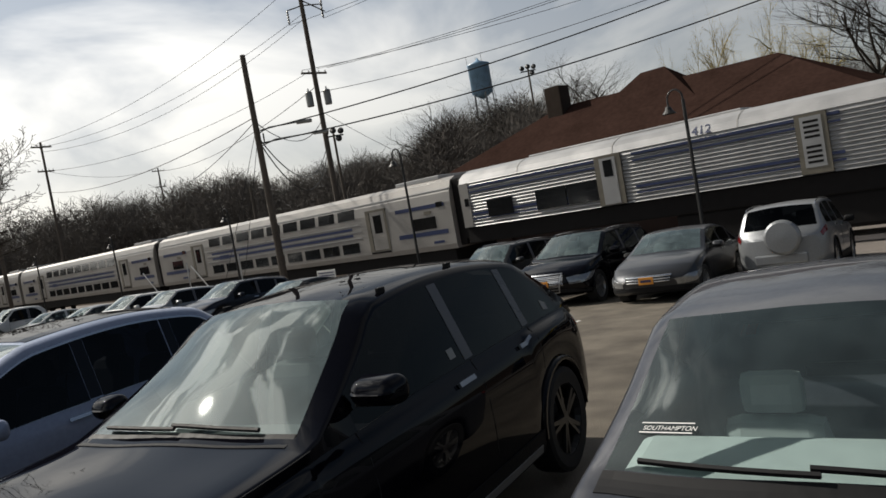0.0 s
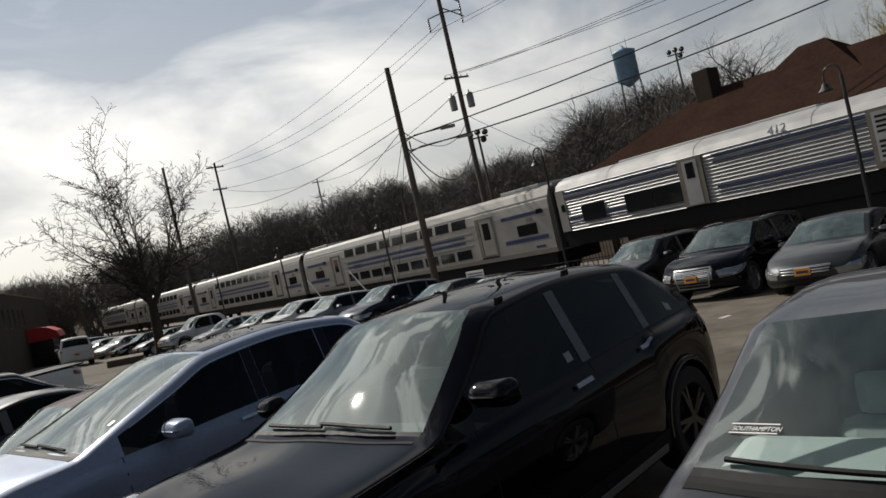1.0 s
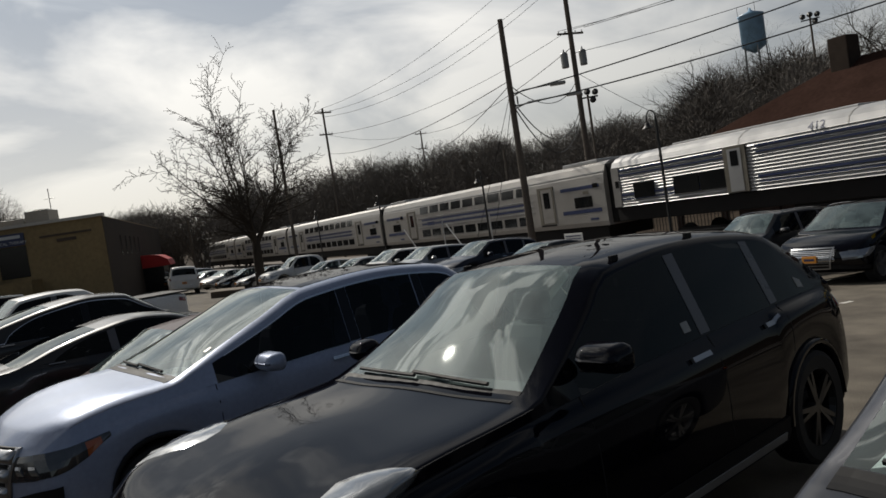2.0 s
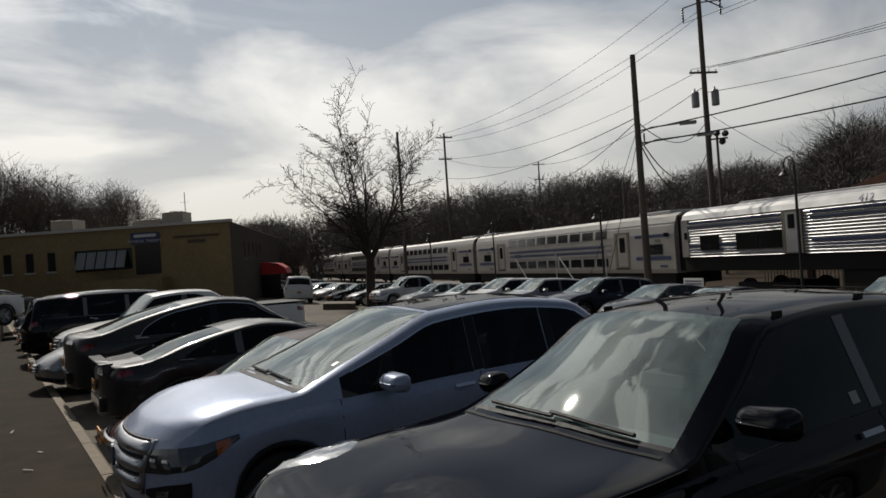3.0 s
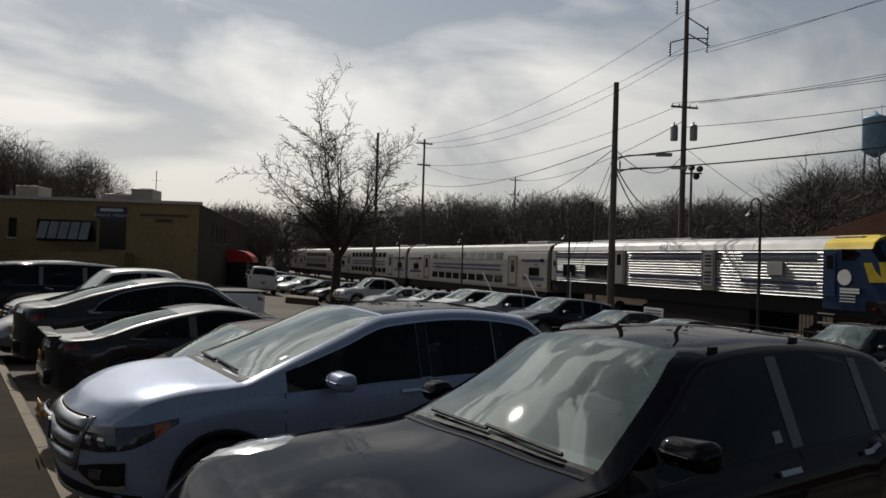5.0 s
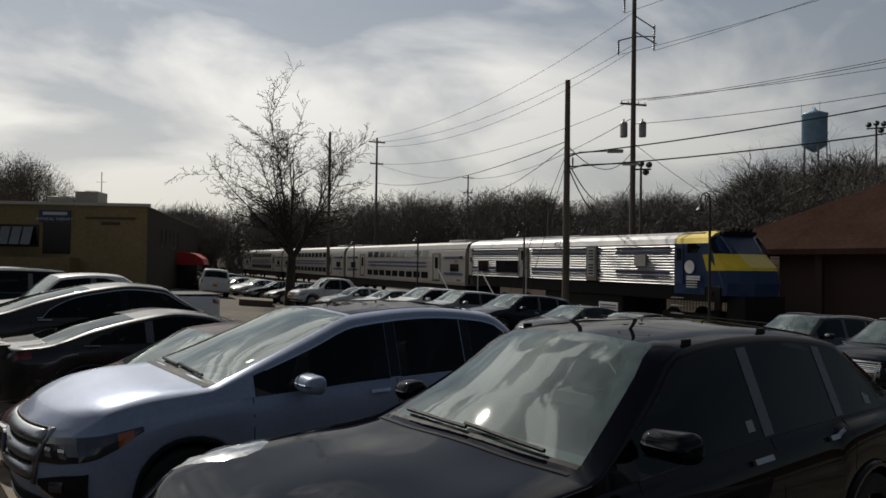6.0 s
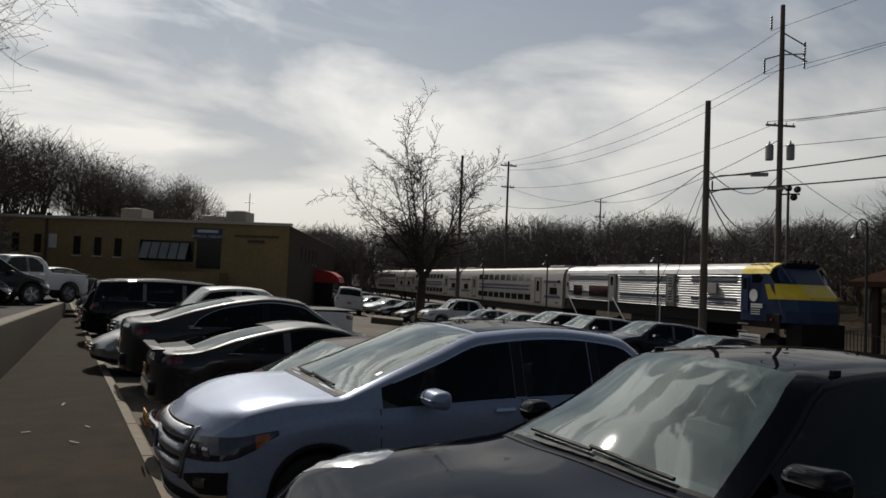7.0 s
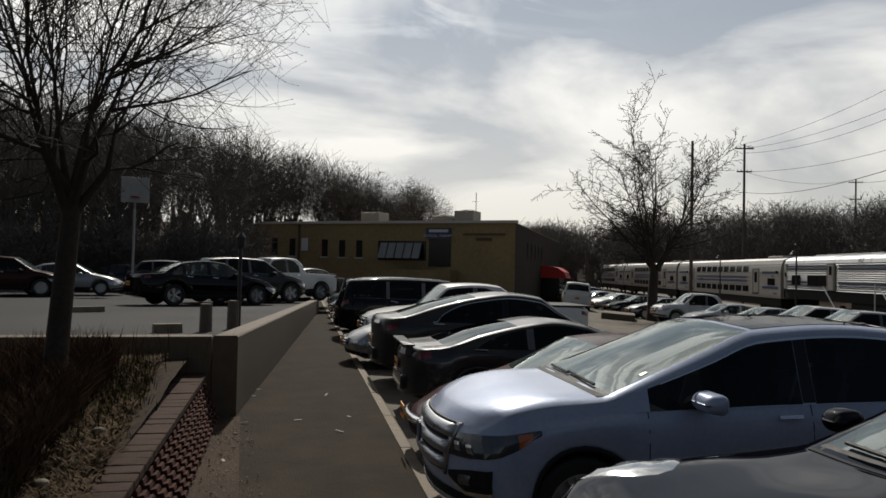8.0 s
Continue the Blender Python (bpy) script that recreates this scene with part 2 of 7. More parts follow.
AMBER = material("amber_lens", (0.40, 0.10, 0.025), 0.2, var=0.1, coat=0.8)
TAIL_RED = material("tail_lens", (0.14, 0.006, 0.006), 0.15, var=0.2, coat=0.8)
PLATE = material("number_plate", (0.70, 0.28, 0.03), 0.5, var=0.12, scale=30)
PLATE_DARK = material("plate_ink", (0.03, 0.03, 0.08), 0.6, var=0.1)
WINDSCREEN = clear_glass("windscreen_glass", (0.50, 0.66, 0.65), 1.9, 0.02, 0.12)
BLACK_GLOSS = material("black_gloss_trim", (0.005, 0.005, 0.006), 0.12, var=0.1, rvar=0.03, spec=0.3)
PILLAR = material("gloss_pillar", (0.09, 0.09, 0.10), 0.3, var=0.15, rvar=0.05)
TINTED = clear_glass("tinted_glass", (0.04, 0.045, 0.055), 1.3, 0.0)
SEDAN_GLASS = clear_glass("pale_windscreen_glass", (0.72, 0.84, 0.84), 2.0, 0.01, 0.05)
CLEAR = clear_glass("side_glass", (0.45, 0.52, 0.50), 1.55, 0.0)
BRICK_RED = material("planter_brick", (0.075, 0.036, 0.028), 0.9, var=0.3, scale=14, bump=0.4, bscale=50, spec=0.1)
BRICK_CAP = material("planter_cap_brick", (0.058, 0.037, 0.029), 0.92, var=0.3, scale=14, bump=0.4, bscale=50, spec=0.1)
GRAVEL = material("gravel", (0.07, 0.05, 0.038), 0.95, var=0.5, scale=40, bump=1.0, bscale=70, spec=0.1)
SHRUB = material("dry_shrub", (0.055, 0.036, 0.024), 0.95, var=0.4, scale=10, spec=0.0)
GRASS = material("grass_tuft", (0.052, 0.044, 0.016), 0.9, var=0.4, scale=8, spec=0.05)
DRY_LEAF = material("dry_leaf", (0.13, 0.095, 0.06), 0.95, var=0.4, scale=9, spec=0.05)
PAPER = material("litter_paper", (0.30, 0.28, 0.25), 0.8, var=0.2)


# ---- mesh helpers ----
def mesh_of(name, bm, smooth=False):
    me = bpy.data.meshes.new(name)
    bm.normal_update()
    bm.to_mesh(me)
    bm.free()
    if smooth:
        me.shade_smooth()
    return me


def part(name, bm, mat, parent, label="", smooth=False, m=None):
    ob = new(name, mesh_of(name, bm, smooth))
    ob.data.materials.append(mat)
    ob.parent = parent
    if m is not None:
        ob.matrix_basis = m
    if label:
        tagged(ob, label)
    return ob


def thing(name, m, label, category, group="", kind=""):
    ob = new(name)
    ob.empty_display_size = 0.2
    ob.matrix_basis = m
    return tagged(ob, label, category, group, kind)


def solid(name, bm, mat, label, category, group="", kind="", smooth=False, m=None):
    ob = new(name, mesh_of(name, bm, smooth))
    ob.data.materials.append(mat)
    if m is not None:
        ob.matrix_basis = m
    return tagged(ob, label, category, group, kind)


def box(x0, x1, y0, y1, z0, z1, bevel=0.0, bm=None):
    own = bmesh.new()
    bmesh.ops.create_cube(own, size=1.0)
    for v in own.verts:
        v.co = Vector(((x0 + x1) / 2 + v.co.x * (x1 - x0), (y0 + y1) / 2 + v.co.y * (y1 - y0), (z0 + z1) / 2 + v.co.z * (z1 - z0)))
    if bevel:
        bmesh.ops.bevel(own, geom=own.edges[:], offset=bevel, segments=2, affect="EDGES", profile=0.6)
    if bm is None:
        return own
    join(bm, own)
    return bm


def join(bm, other):
    base = [bm.verts.new(v.co) for v in other.verts]
    other.verts.index_update()
    for f in other.faces:
        try:
            bm.faces.new([base[v.index] for v in f.verts])
        except ValueError:
            pass
    other.free()


def rod(bm, a, b, r0, r1=None, sides=6, caps=True):
    """A tapered round bar from a to b."""
    a, b = Vector(a), Vector(b)
    r1 = r0 if r1 is None else r1
    d = (b - a).normalized()
    u = d.orthogonal().normalized()
    w = d.cross(u)
    rings = []
    for c, r in ((a, r0), (b, r1)):
        rings.append([bm.verts.new(c + (u * math.cos(k * math.tau / sides) + w * math.sin(k * math.tau / sides)) * r) for k in range(sides)])
    for k in range(sides):
        bm.faces.new((rings[0][k], rings[0][(k + 1) % sides], rings[1][(k + 1) % sides], rings[1][k]))
    if caps:
        bm.faces.new(rings[0][::-1])
        bm.faces.new(rings[1])
    return bm


def tube(points, r, sides=6):
    """One bent bar through the points."""
    bm = bmesh.new()
    pts = [Vector(p) for p in points]
    rings = []
    ref = Vector((0.31, 0.52, 0.79))
    for k, c in enumerate(pts):
        d = (pts[min(k + 1, len(pts) - 1)] - pts[max(k - 1, 0)]).normalized()
        u = d.cross(ref).normalized()
        w = d.cross(u)
        rings.append([bm.verts.new(c + (u * math.cos(j * math.tau / sides) + w * math.sin(j * math.tau / sides)) * r) for j in range(sides)])
    for p, q in zip(rings, rings[1:]):
        for j in range(sides):
            bm.faces.new((p[j], p[(j + 1) % sides], q[(j + 1) % sides], q[j]))
    bm.faces.new(rings[0][::-1])
    bm.faces.new(rings[-1])
    bmesh.ops.recalc_face_normals(bm, faces=bm.faces[:])
    return bm


def lathe(profile, sides=24, axis="z"):
    """A turned body from (radius, height) pairs."""
    bm = bmesh.new()
    rings = []
    for r, h in profile:
        ring = []
        for k in range(sides):
            c, s = math.cos(k * math.tau / sides) * r, math.sin(k * math.tau / sides) * r
            ring.append(bm.verts.new((c, s, h) if axis == "z" else (c, h, s)))
        rings.append(ring)
    for p, q in zip(rings, rings[1:]):
        for k in range(sides):
            bm.faces.new((p[k], p[(k + 1) % sides], q[(k + 1) % sides], q[k]))
    if profile[0][0] > 1e-4:
        bm.faces.new(rings[0][::-1])
    if profile[-1][0] > 1e-4:
        bm.faces.new(rings[-1])
    bmesh.ops.recalc_face_normals(bm, faces=bm.faces[:])
    return bm


def prism(outline, y0, y1, axis="y"):
    """An outline in x, z pushed through from y0 to y1."""
    bm = bmesh.new()
    a = [bm.verts.new((x, y0, z)) for x, z in outline]
    b = [bm.verts.new((x, y1, z)) for x, z in outline]
    for k in range(len(a)):
        j = (k + 1) % len(a)
        bm.faces.new((a[k], a[j], b[j], b[k]))
    bm.faces.new(a[::-1])
    bm.faces.new(b)
    bmesh.ops.recalc_face_normals(bm, faces=bm.faces[:])
    return bm


def ground_pose(x, y, yaw, zf=lot_z):
    """A pose on the ground at x, y, tilted with its slope."""
    z = zf(x, y)
    e = 0.5
    nrm = Vector((-(zf(x + e, y) - zf(x - e, y)) / (2 * e), -(zf(x, y + e) - zf(x, y - e)) / (2 * e), 1)).normalized()
    fwd = Vector((math.cos(radians(yaw)), math.sin(radians(yaw)), 0))
    fwd = (fwd - nrm * fwd.dot(nrm)).normalized()
    m = Matrix((fwd, nrm.cross(fwd), nrm)).transposed().to_4x4()
    m.translation = (x, y, z)
    return m


# ---- ground ----
def build_ground():
    bm = bmesh.new()
    xs = [-600, -300, -150, -80, -40, -20, -10, -5, 0] + list(range(2, 64, 2)) + [70, 80, 90, 100, 115, 130, 160, 220, 400, 900]
    ys = [-600, -300, -120, -60, -30, -15, -8, -4, 0] + list(range(2, 84, 3)) + [90, 100, 115, 130, 160, 220, 400, 900]
    grid = [[bm.verts.new((x, y, lot_z(x, y) + hill(x, y))) for y in ys] for x in xs]
    for i in range(len(xs) - 1):
        for j in range(len(ys) - 1):
            f = bm.faces.new((grid[i][j], grid[i + 1][j], grid[i + 1][j + 1], grid[i][j + 1]))
            cx, cy = (xs[i] + xs[i + 1]) / 2, (ys[j] + ys[j + 1]) / 2
            n, s = to_ns(cx, cy)
            f.material_index = 0 if (n < 17.5 and cy < 68 and cy > -60 and cx > -25) else 1
    ob = solid("ground", bm, ASPHALT, "worn brown-grey asphalt car park falling gently towards the tracks", "ground", kind="structure")
    ob.data.materials.append(EARTH)
    return ob


build_ground()


def kerb_x(y):
    return 1.0 + 0.088 * y


def wall_x(y):
    return -0.15 + 0.155 * (y - 10.5)


def wall_top(y):
    return 1.21 - 0.022 * (y - 10.5)


def strip(rows, z_off=0.0):
    """A sheet between two edge lines, rows of (left point, right point)."""
    bm = bmesh.new()
    vs = [(bm.verts.new(a), bm.verts.new(b)) for a, b in rows]
    for (a, b), (c, d) in zip(vs, vs[1:]):
        bm.faces.new((a, b, d, c))
    return bm


# sidewalk: a raised slab with a kerb
rows = []
for y in [-30, -10, 0, 4, 8, 10.5, 14, 18, 22, 26, 30, 34, 40, 48]:
    left = -1.2 if y < 10.4 else min(wall_x(y), kerb_x(y) - 0.9)
    rows.append(((left, y, 0.15), (kerb_x(y) - 0.14, y, 0.15)))
bmx = strip(rows)
ret = bmesh.ops.extrude_face_region(bmx, geom=bmx.faces[:])
for v in [g for g in ret["geom"] if isinstance(g, bmesh.types.BMVert)]:
    v.co.z -= 0.5
bmesh.ops.recalc_face_normals(bmx, faces=bmx.faces[:])
solid("pavement", bmx, PATH_ASPHALT, "dark worn asphalt footpath between wall and kerb", "pavement", kind="structure")

kerb = thing("kerb", Matrix(), "chipped pale concrete kerb along the footpath", "kerb", kind="structure")
y = -6.0
while y < 46:
    y2 = y + 1.8
    bmk = prism([(0, -0.3), (0.15, -0.3), (0.15, 0.13), (0.12, 0.16), (0, 0.165)], 0, 1.79)
    o = part("kerb_stone", bmk, KERB, kerb, m=Matrix.Translation((kerb_x(y) - 0.14, y, random.uniform(-0.006, 0.006))) @ pose(0, 0, 0, 0, 0, -5.03))
    y = y2

# retaining wall of the upper lot
bmx = bmesh.new()
WALL_Y = [10.5, 14, 18, 22, 26, 30, 34]
for face in range(1):
    ringrows = []
    for y in WALL_Y:
        x = wall_x(y)
        z = wall_top(y)
        ringrows.append([bmx.verts.new(c) for c in ((x, y, -0.2), (x, y, z - 0.02), (x - 0.02, y, z), (x - 0.30, y, z), (x - 0.32, y, z - 0.02), (x - 0.32, y, -0.2))])
    for a, b in zip(ringrows, ringrows[1:]):
        for k in range(5):
            bmx.faces.new((a[k], b[k], b[k + 1], a[k + 1]))
    bmx.faces.new(ringrows[0])
    bmx.faces.new(ringrows[-1][::-1])
bmesh.ops.recalc_face_normals(bmx, faces=bmx.faces[:])
solid("wall_retaining", bmx, CONCRETE, "weathered concrete retaining wall beside the footpath", "wall", kind="structure")
solid("wall_return", box(-14, -0.48, 10.5, 10.8, -0.1, 1.2, 0.015), CONCRETE, "weathered concrete wall behind the planting bed", "wall", kind="structure")

# upper lot surface
bmx = strip([((-80, y, wall_top(y) - 0.06), (wall_x(y) - 0.31, y, wall_top(y) - 0.06)) for y in [10.75, 14, 18, 22, 26, 30, 34]] + [((-80, 60, 0.5), (wall_x(34) + 2, 60, 0.5))])
solid("upper_lot", bmx, LOT_GREY, "grey asphalt of the upper car park", "car park", kind="structure")


def upper_z(x, y):
    return wall_top(min(y, 34)) - 0.055


# ---- cars ----
SEDAN = dict(L=4.85, W=1.84, H=1.46, nose=0.74, cowl_z=0.98, deck=1.02, cowl=1.30, rf=2.05, rr=3.35, ge=4.15, belt=0.93, zb=0.21, w1=0.95, w2=3.75, R=0.335, bp=2.62, cp=3.45, side_end=3.85)
COUPE = dict(SEDAN, L=4.75, H=1.38, deck=1.0, rf=2.15, rr=3.1, ge=4.25, bp=3.0, cp=3.9, side_end=3.75)
FASTBACK = dict(SEDAN, L=5.0, W=1.98, H=1.68, nose=0.92, cowl_z=1.12, belt=1.08, zb=0.3, deck=1.24, rf=2.1, rr=3.2, ge=4.6, R=0.39, w2=3.9, w1=0.95, bp=2.75, cp=4.1, side_end=3.95)
SUV = dict(L=4.79, W=1.93, H=1.70, nose=0.90, cowl_z=1.12, deck=1.10, cowl=1.22, rf=2.0, rr=4.02, ge=4.62, belt=1.07, zb=0.28, w1=0.93, w2=3.79, R=0.385, bp=2.62, cp=3.5, side_end=4.3)
BOXY = dict(SUV, L=5.15, W=2.0, H=1.93, nose=1.02, cowl_z=1.2, deck=1.15, cowl=1.3, rf=1.95, rr=4.85, ge=5.08, belt=1.15, zb=0.32, w1=0.98, w2=3.95, bp=2.7, cp=3.7, side_end=4.8)
SMALL_SUV = dict(SUV, L=4.5, W=1.82, H=1.68, cowl=1.15, rf=1.85, rr=3.95, ge=4.4, w1=0.9, w2=3.5, bp=2.5, cp=3.35, side_end=4.1)
PICKUP = dict(SUV, L=5.8, W=2.0, H=1.88, nose=1.02, cowl_z=1.18, deck=1.22, cowl=1.45, rf=2.1, rr=3.55, ge=3.72, belt=1.16, zb=0.36, w1=1.05, w2=4.6, R=0.40, bp=2.75, cp=3.45, side_end=3.5, bed=True)


def glide(x, px, pz):
    """A smooth curve through the points that never overshoots them."""
    px, pz = np.array(px, float), np.array(pz, float)
    h, d = np.diff(px), np.diff(pz) / np.diff(px)
    m = np.zeros(len(px))
    m[0], m[-1] = d[0], d[-1]
    for k in range(1, len(px) - 1):
        if d[k - 1] * d[k] > 0:
            m[k] = 2 * d[k - 1] * d[k] / (d[k - 1] + d[k])
    k = np.clip(np.searchsorted(px, x) - 1, 0, len(h) - 1)
    t = (x - px[k]) / h[k]
    return (2 * t ** 3 - 3 * t ** 2 + 1) * pz[k] + (t ** 3 - 2 * t ** 2 + t) * h[k] * m[k] + (3 * t ** 2 - 2 * t ** 3) * pz[k + 1] + (t ** 3 - t ** 2) * h[k] * m[k + 1]


class Shell:
    """The outer skin of a car: x runs from the nose to the tail, rows from the sill (0) over the belt (6) to the roof's middle (12)."""

    def __init__(self, p):
        self.p = p
        L, w = p["L"], p["W"] / 2
        self.hw = w
        g = np.linspace(0, L, 520)
        dn = p.get("drop", 0.16 if p["H"] > 1.6 else 0.20)
        rise = p["H"] - 0.05 - p["cowl_z"]
        bow = p.get("bow", 0.014)
        tx = [0, 0.04, 0.11, 0.28, 0.5 * (0.28 + p["cowl"]), p["cowl"], p["cowl"] + 0.04 * (p["rf"] - p["cowl"]), p["cowl"] + 0.33 * (p["rf"] - p["cowl"]), p["cowl"] + 0.67 * (p["rf"] - p["cowl"]), p["rf"], (p["rf"] + p["rr"]) / 2, p["rr"], (p["rr"] + p["ge"]) / 2, p["ge"], L - 0.05, L]
        tz = [p["nose"] - dn, p["nose"] - dn * 0.62, p["nose"] - dn * 0.3, p["nose"], (p["nose"] + p["cowl_z"]) / 2 + p.get("dome", 0.02), p["cowl_z"], p["cowl_z"] + 0.04 * rise + bow * 0.2, p["cowl_z"] + 0.33 * rise + bow, p["cowl_z"] + 0.67 * rise + bow, p["H"] - 0.05, p["H"], p["H"] - 0.06, (p["H"] - 0.06 + p["deck"]) / 2 + p.get("hump", 0.03), p["deck"], p["deck"] - 0.04, p["deck"] - 0.14]
        for k in range(len(tx) - 1):
            if tx[k + 1] <= tx[k]:
                tx[k + 1] = tx[k] + 0.02
        top = glide(g, tx, tz)
        sm = np.convolve(top, np.ones(9) / 9, "same")
        top[30:-24] = sm[30:-24]
        self.g, self.top = g, top
        bx = [0, 0.25, p["cowl"], L - 0.4, L]
        self.belt = np.minimum(np.interp(g, bx, [p["nose"] - p.get("fender", 0.12) - 0.14, p["nose"] - p.get("fender", 0.12), p["belt"] - 0.02, p["belt"] + 0.07, p["belt"] - 0.02]), top - 0.05)
        fx_ = [0, 0.02, 0.05, 0.10, 0.17, 0.26, 0.38, 0.5]
        fw = [w * (0.87 + 0.13 * (1 - (1 - c / 0.5) ** 2.2) ** (1 / 2.2)) for c in fx_]
        self.w = np.interp(g, fx_ + [L - 0.9, L - 0.4, L - 0.14, L - 0.04, L], fw + [w, 0.985 * w, 0.94 * w, 0.88 * w, 0.82 * w])
        self.kept = {}

    def section(self, x):
        if x in self.kept:
            return self.kept[x]
        p = self.p
        top, belt, w = (float(np.interp(x, self.g, c)) for c in (self.top, self.belt, self.w))
        zb = p["zb"] + 0.12 * max(0, 1 - x / 0.3) ** 2 + 0.10 * max(0, 1 - (p["L"] - x) / 0.5)
        for xw in (p["w1"], p["w2"]):
            d = abs(x - xw)
            ra = p["R"] + 0.055
            if d < ra:
                zb = max(zb, p["R"] + math.sqrt(ra * ra - d * d) * 0.98)
        zb = min(zb, belt - 0.1)
        h = belt - zb
        full = p["H"] - p["belt"]
        gh = max(0.0, (top - belt) / full)
        sho, pil = p.get("shoulder", 0.05), p.get("pillar", 0.085)
        wr = (w - 0.03) - p.get("tumble", 0.20) * min(1, gh) - 0.012
        ze = belt + (top - belt) * (0.55 + 0.36 * min(1, gh))
        out = [(0, zb), (w - 0.14, zb), (w - 0.03, zb + 0.04 * h), (w - 0.004, zb + 0.30 * h), (w, zb + 0.60 * h), (w - 0.25 * sho, zb + 0.85 * h), (w - sho, belt)]
        y5, z5 = w - sho, belt
        u = (x - (p["side_end"] - 0.6)) / 0.6
        ft = 0.93 if u <= 0 else 0.06 + 0.87 * max(0.0, 1 - u ** 2.4) ** 0.55
        for f in (0.05, ft):
            out.append((y5 + (wr - y5) * f, z5 + (ze - z5) * f))
        if x < p["cowl"]:
            top += p.get("ridge", 0.0) * math.sin(math.pi * x / p["cowl"])
        out.append((wr, ze))
        out.append((wr - pil, ze + (top - ze) * 0.55))
        out.append(((wr - pil) * 0.72, top - 0.012) if x < p["cowl"] and p.get("ridge") else ((wr - pil) * 0.55, top - 0.012))
        top = float(np.interp(x, self.g, self.top))
        out.append((0, top))
        self.kept[x] = out
        return out

    def warp(self, x, y, z, r=0.0):
        """Rounds nose and tail in plan, leans the front and bows the windscreen forward."""
        p, L = self.p, self.p["L"]
        q = min(1.0, abs(y) / self.hw)
        c = math.exp(-((x - (p["cowl"] + p["rf"]) / 2) / 0.62) ** 2) * p.get("sweep", 0.10)
        dx = p.get("round", 0.36) * q ** 2.4 * max(0.0, 1 - x / 1.0) ** 2 - 0.24 * q ** 2.6 * max(0.0, 1 - (L - x) / 0.9) ** 2
        f = max(0.0, 1 - x / 0.4)
        dx += f * (0.09 * min(1.0, max(0.0, (z - 0.62 * p["nose"]) / (0.3 * p["nose"]))) ** 2 + 0.09 * min(1.0, max(0.0, (0.52 - z) / 0.3)))
        if r > 9:
            dx -= c * min(1.0, (r - 9) / 1.5) * (1 - min(1.0, q * 1.25) ** 2)
        return Vector((L / 2 - x - dx, y, z))

    def raw(self, x, r, side=1):
        s = self.section(min(max(x, 0.0), self.p["L"]))
        k = min(int(r), 11)
        f = r - k
        a, b = s[k], s[k + 1]
        if f and (1 <= k <= 5 or k >= 9):
            o, e = s[k - 1] if k not in (1, 9) else a, s[k + 2] if k not in (5, 11) else b
            if k == 11:
                e = (-s[10][0] * 0.6, s[10][1])
            y, z = (0.5 * (2 * a[i] + (b[i] - o[i]) * f + (2 * o[i] - 5 * a[i] + 4 * b[i] - e[i]) * f * f + (3 * a[i] - o[i] - 3 * b[i] + e[i]) * f ** 3) for i in (0, 1))
        else:
            y, z = a[0] + (b[0] - a[0]) * f, a[1] + (b[1] - a[1]) * f
        return self.warp(x, side * y, z, r)

    def at(self, x, r, side=1, off=0.0):
        """A point of the skin at row r (0 to 12), pushed out by off."""
        c = self.raw(x, r, side)
        if off:
            e = 0.02
            nx = (self.raw(x + e, r, side) - self.raw(x - e, r, side)).cross(self.raw(x, min(r + 0.15, 12), side) - self.raw(x, max(r - 0.15, 0), side))
            if nx.length > 1e-9:
                nx.normalize()
                if nx.dot(Vector((0, side, 0.35))) < 0 and r < 9.5 or (r >= 9.5 and nx.z < 0):
                    nx = -nx
                c = c + nx * off
        return c

    def around(self, u, z, side=1, off=0.0):
        """A point round the front: u from 0 (middle) to 1 (corner), then metres along the side."""
        def pt(u, z):
            x = max(0.0, u - 1.0)
            s = self.section(x)[1:]
            y = float(np.interp(z, [c[1] for c in s], [c[0] for c in s]))
            return self.warp(x, side * y * min(u, 1.0), z)
        c = pt(u, z)
        if off:
            nx = (pt(u + 0.02, z) - pt(max(0.0, u - 0.02), z)).cross(pt(u, z + 0.01) - pt(u, z - 0.01))
            if nx.length > 1e-9:
                nx.normalize()
                if nx.dot(Vector((1.0 if u < 1.2 else 0.3, side * (0.2 if u < 1 else 1.0), 0))) < 0:
                    nx = -nx
                c = c + nx * off
        return c

    def sheet(self, fn, nu, nz, off, thick, bulge=0.0):
        """A plate with thickness over fn(i, j, off), a grid of nu by nz."""
        bm = bmesh.new()
        rows_ = []
        for lift in (0, 1):
            rows_.append([[bm.verts.new(fn(i / nu, j / nz, off - lift * thick + (bulge * (1 - (2 * j / nz - 1) ** 2) if not lift else 0))) for j in range(nz + 1)] for i in range(nu + 1)])
        outer, inner = rows_
        for i in range(nu):
            for j in range(nz):
                bm.faces.new((outer[i][j], outer[i + 1][j], outer[i + 1][j + 1], outer[i][j + 1]))
                bm.faces.new((inner[i][j], inner[i][j + 1], inner[i + 1][j + 1], inner[i + 1][j]))
            for j in (0, nz):
                bm.faces.new((outer[i][j], outer[i + 1][j], inner[i + 1][j], inner[i][j]))
        for j in range(nz):
            for i in (0, nu):
                bm.faces.new((outer[i][j], outer[i][j + 1], inner[i][j + 1], inner[i][j]))
        bmesh.ops.recalc_face_normals(bm, faces=bm.faces[:])
        return bm

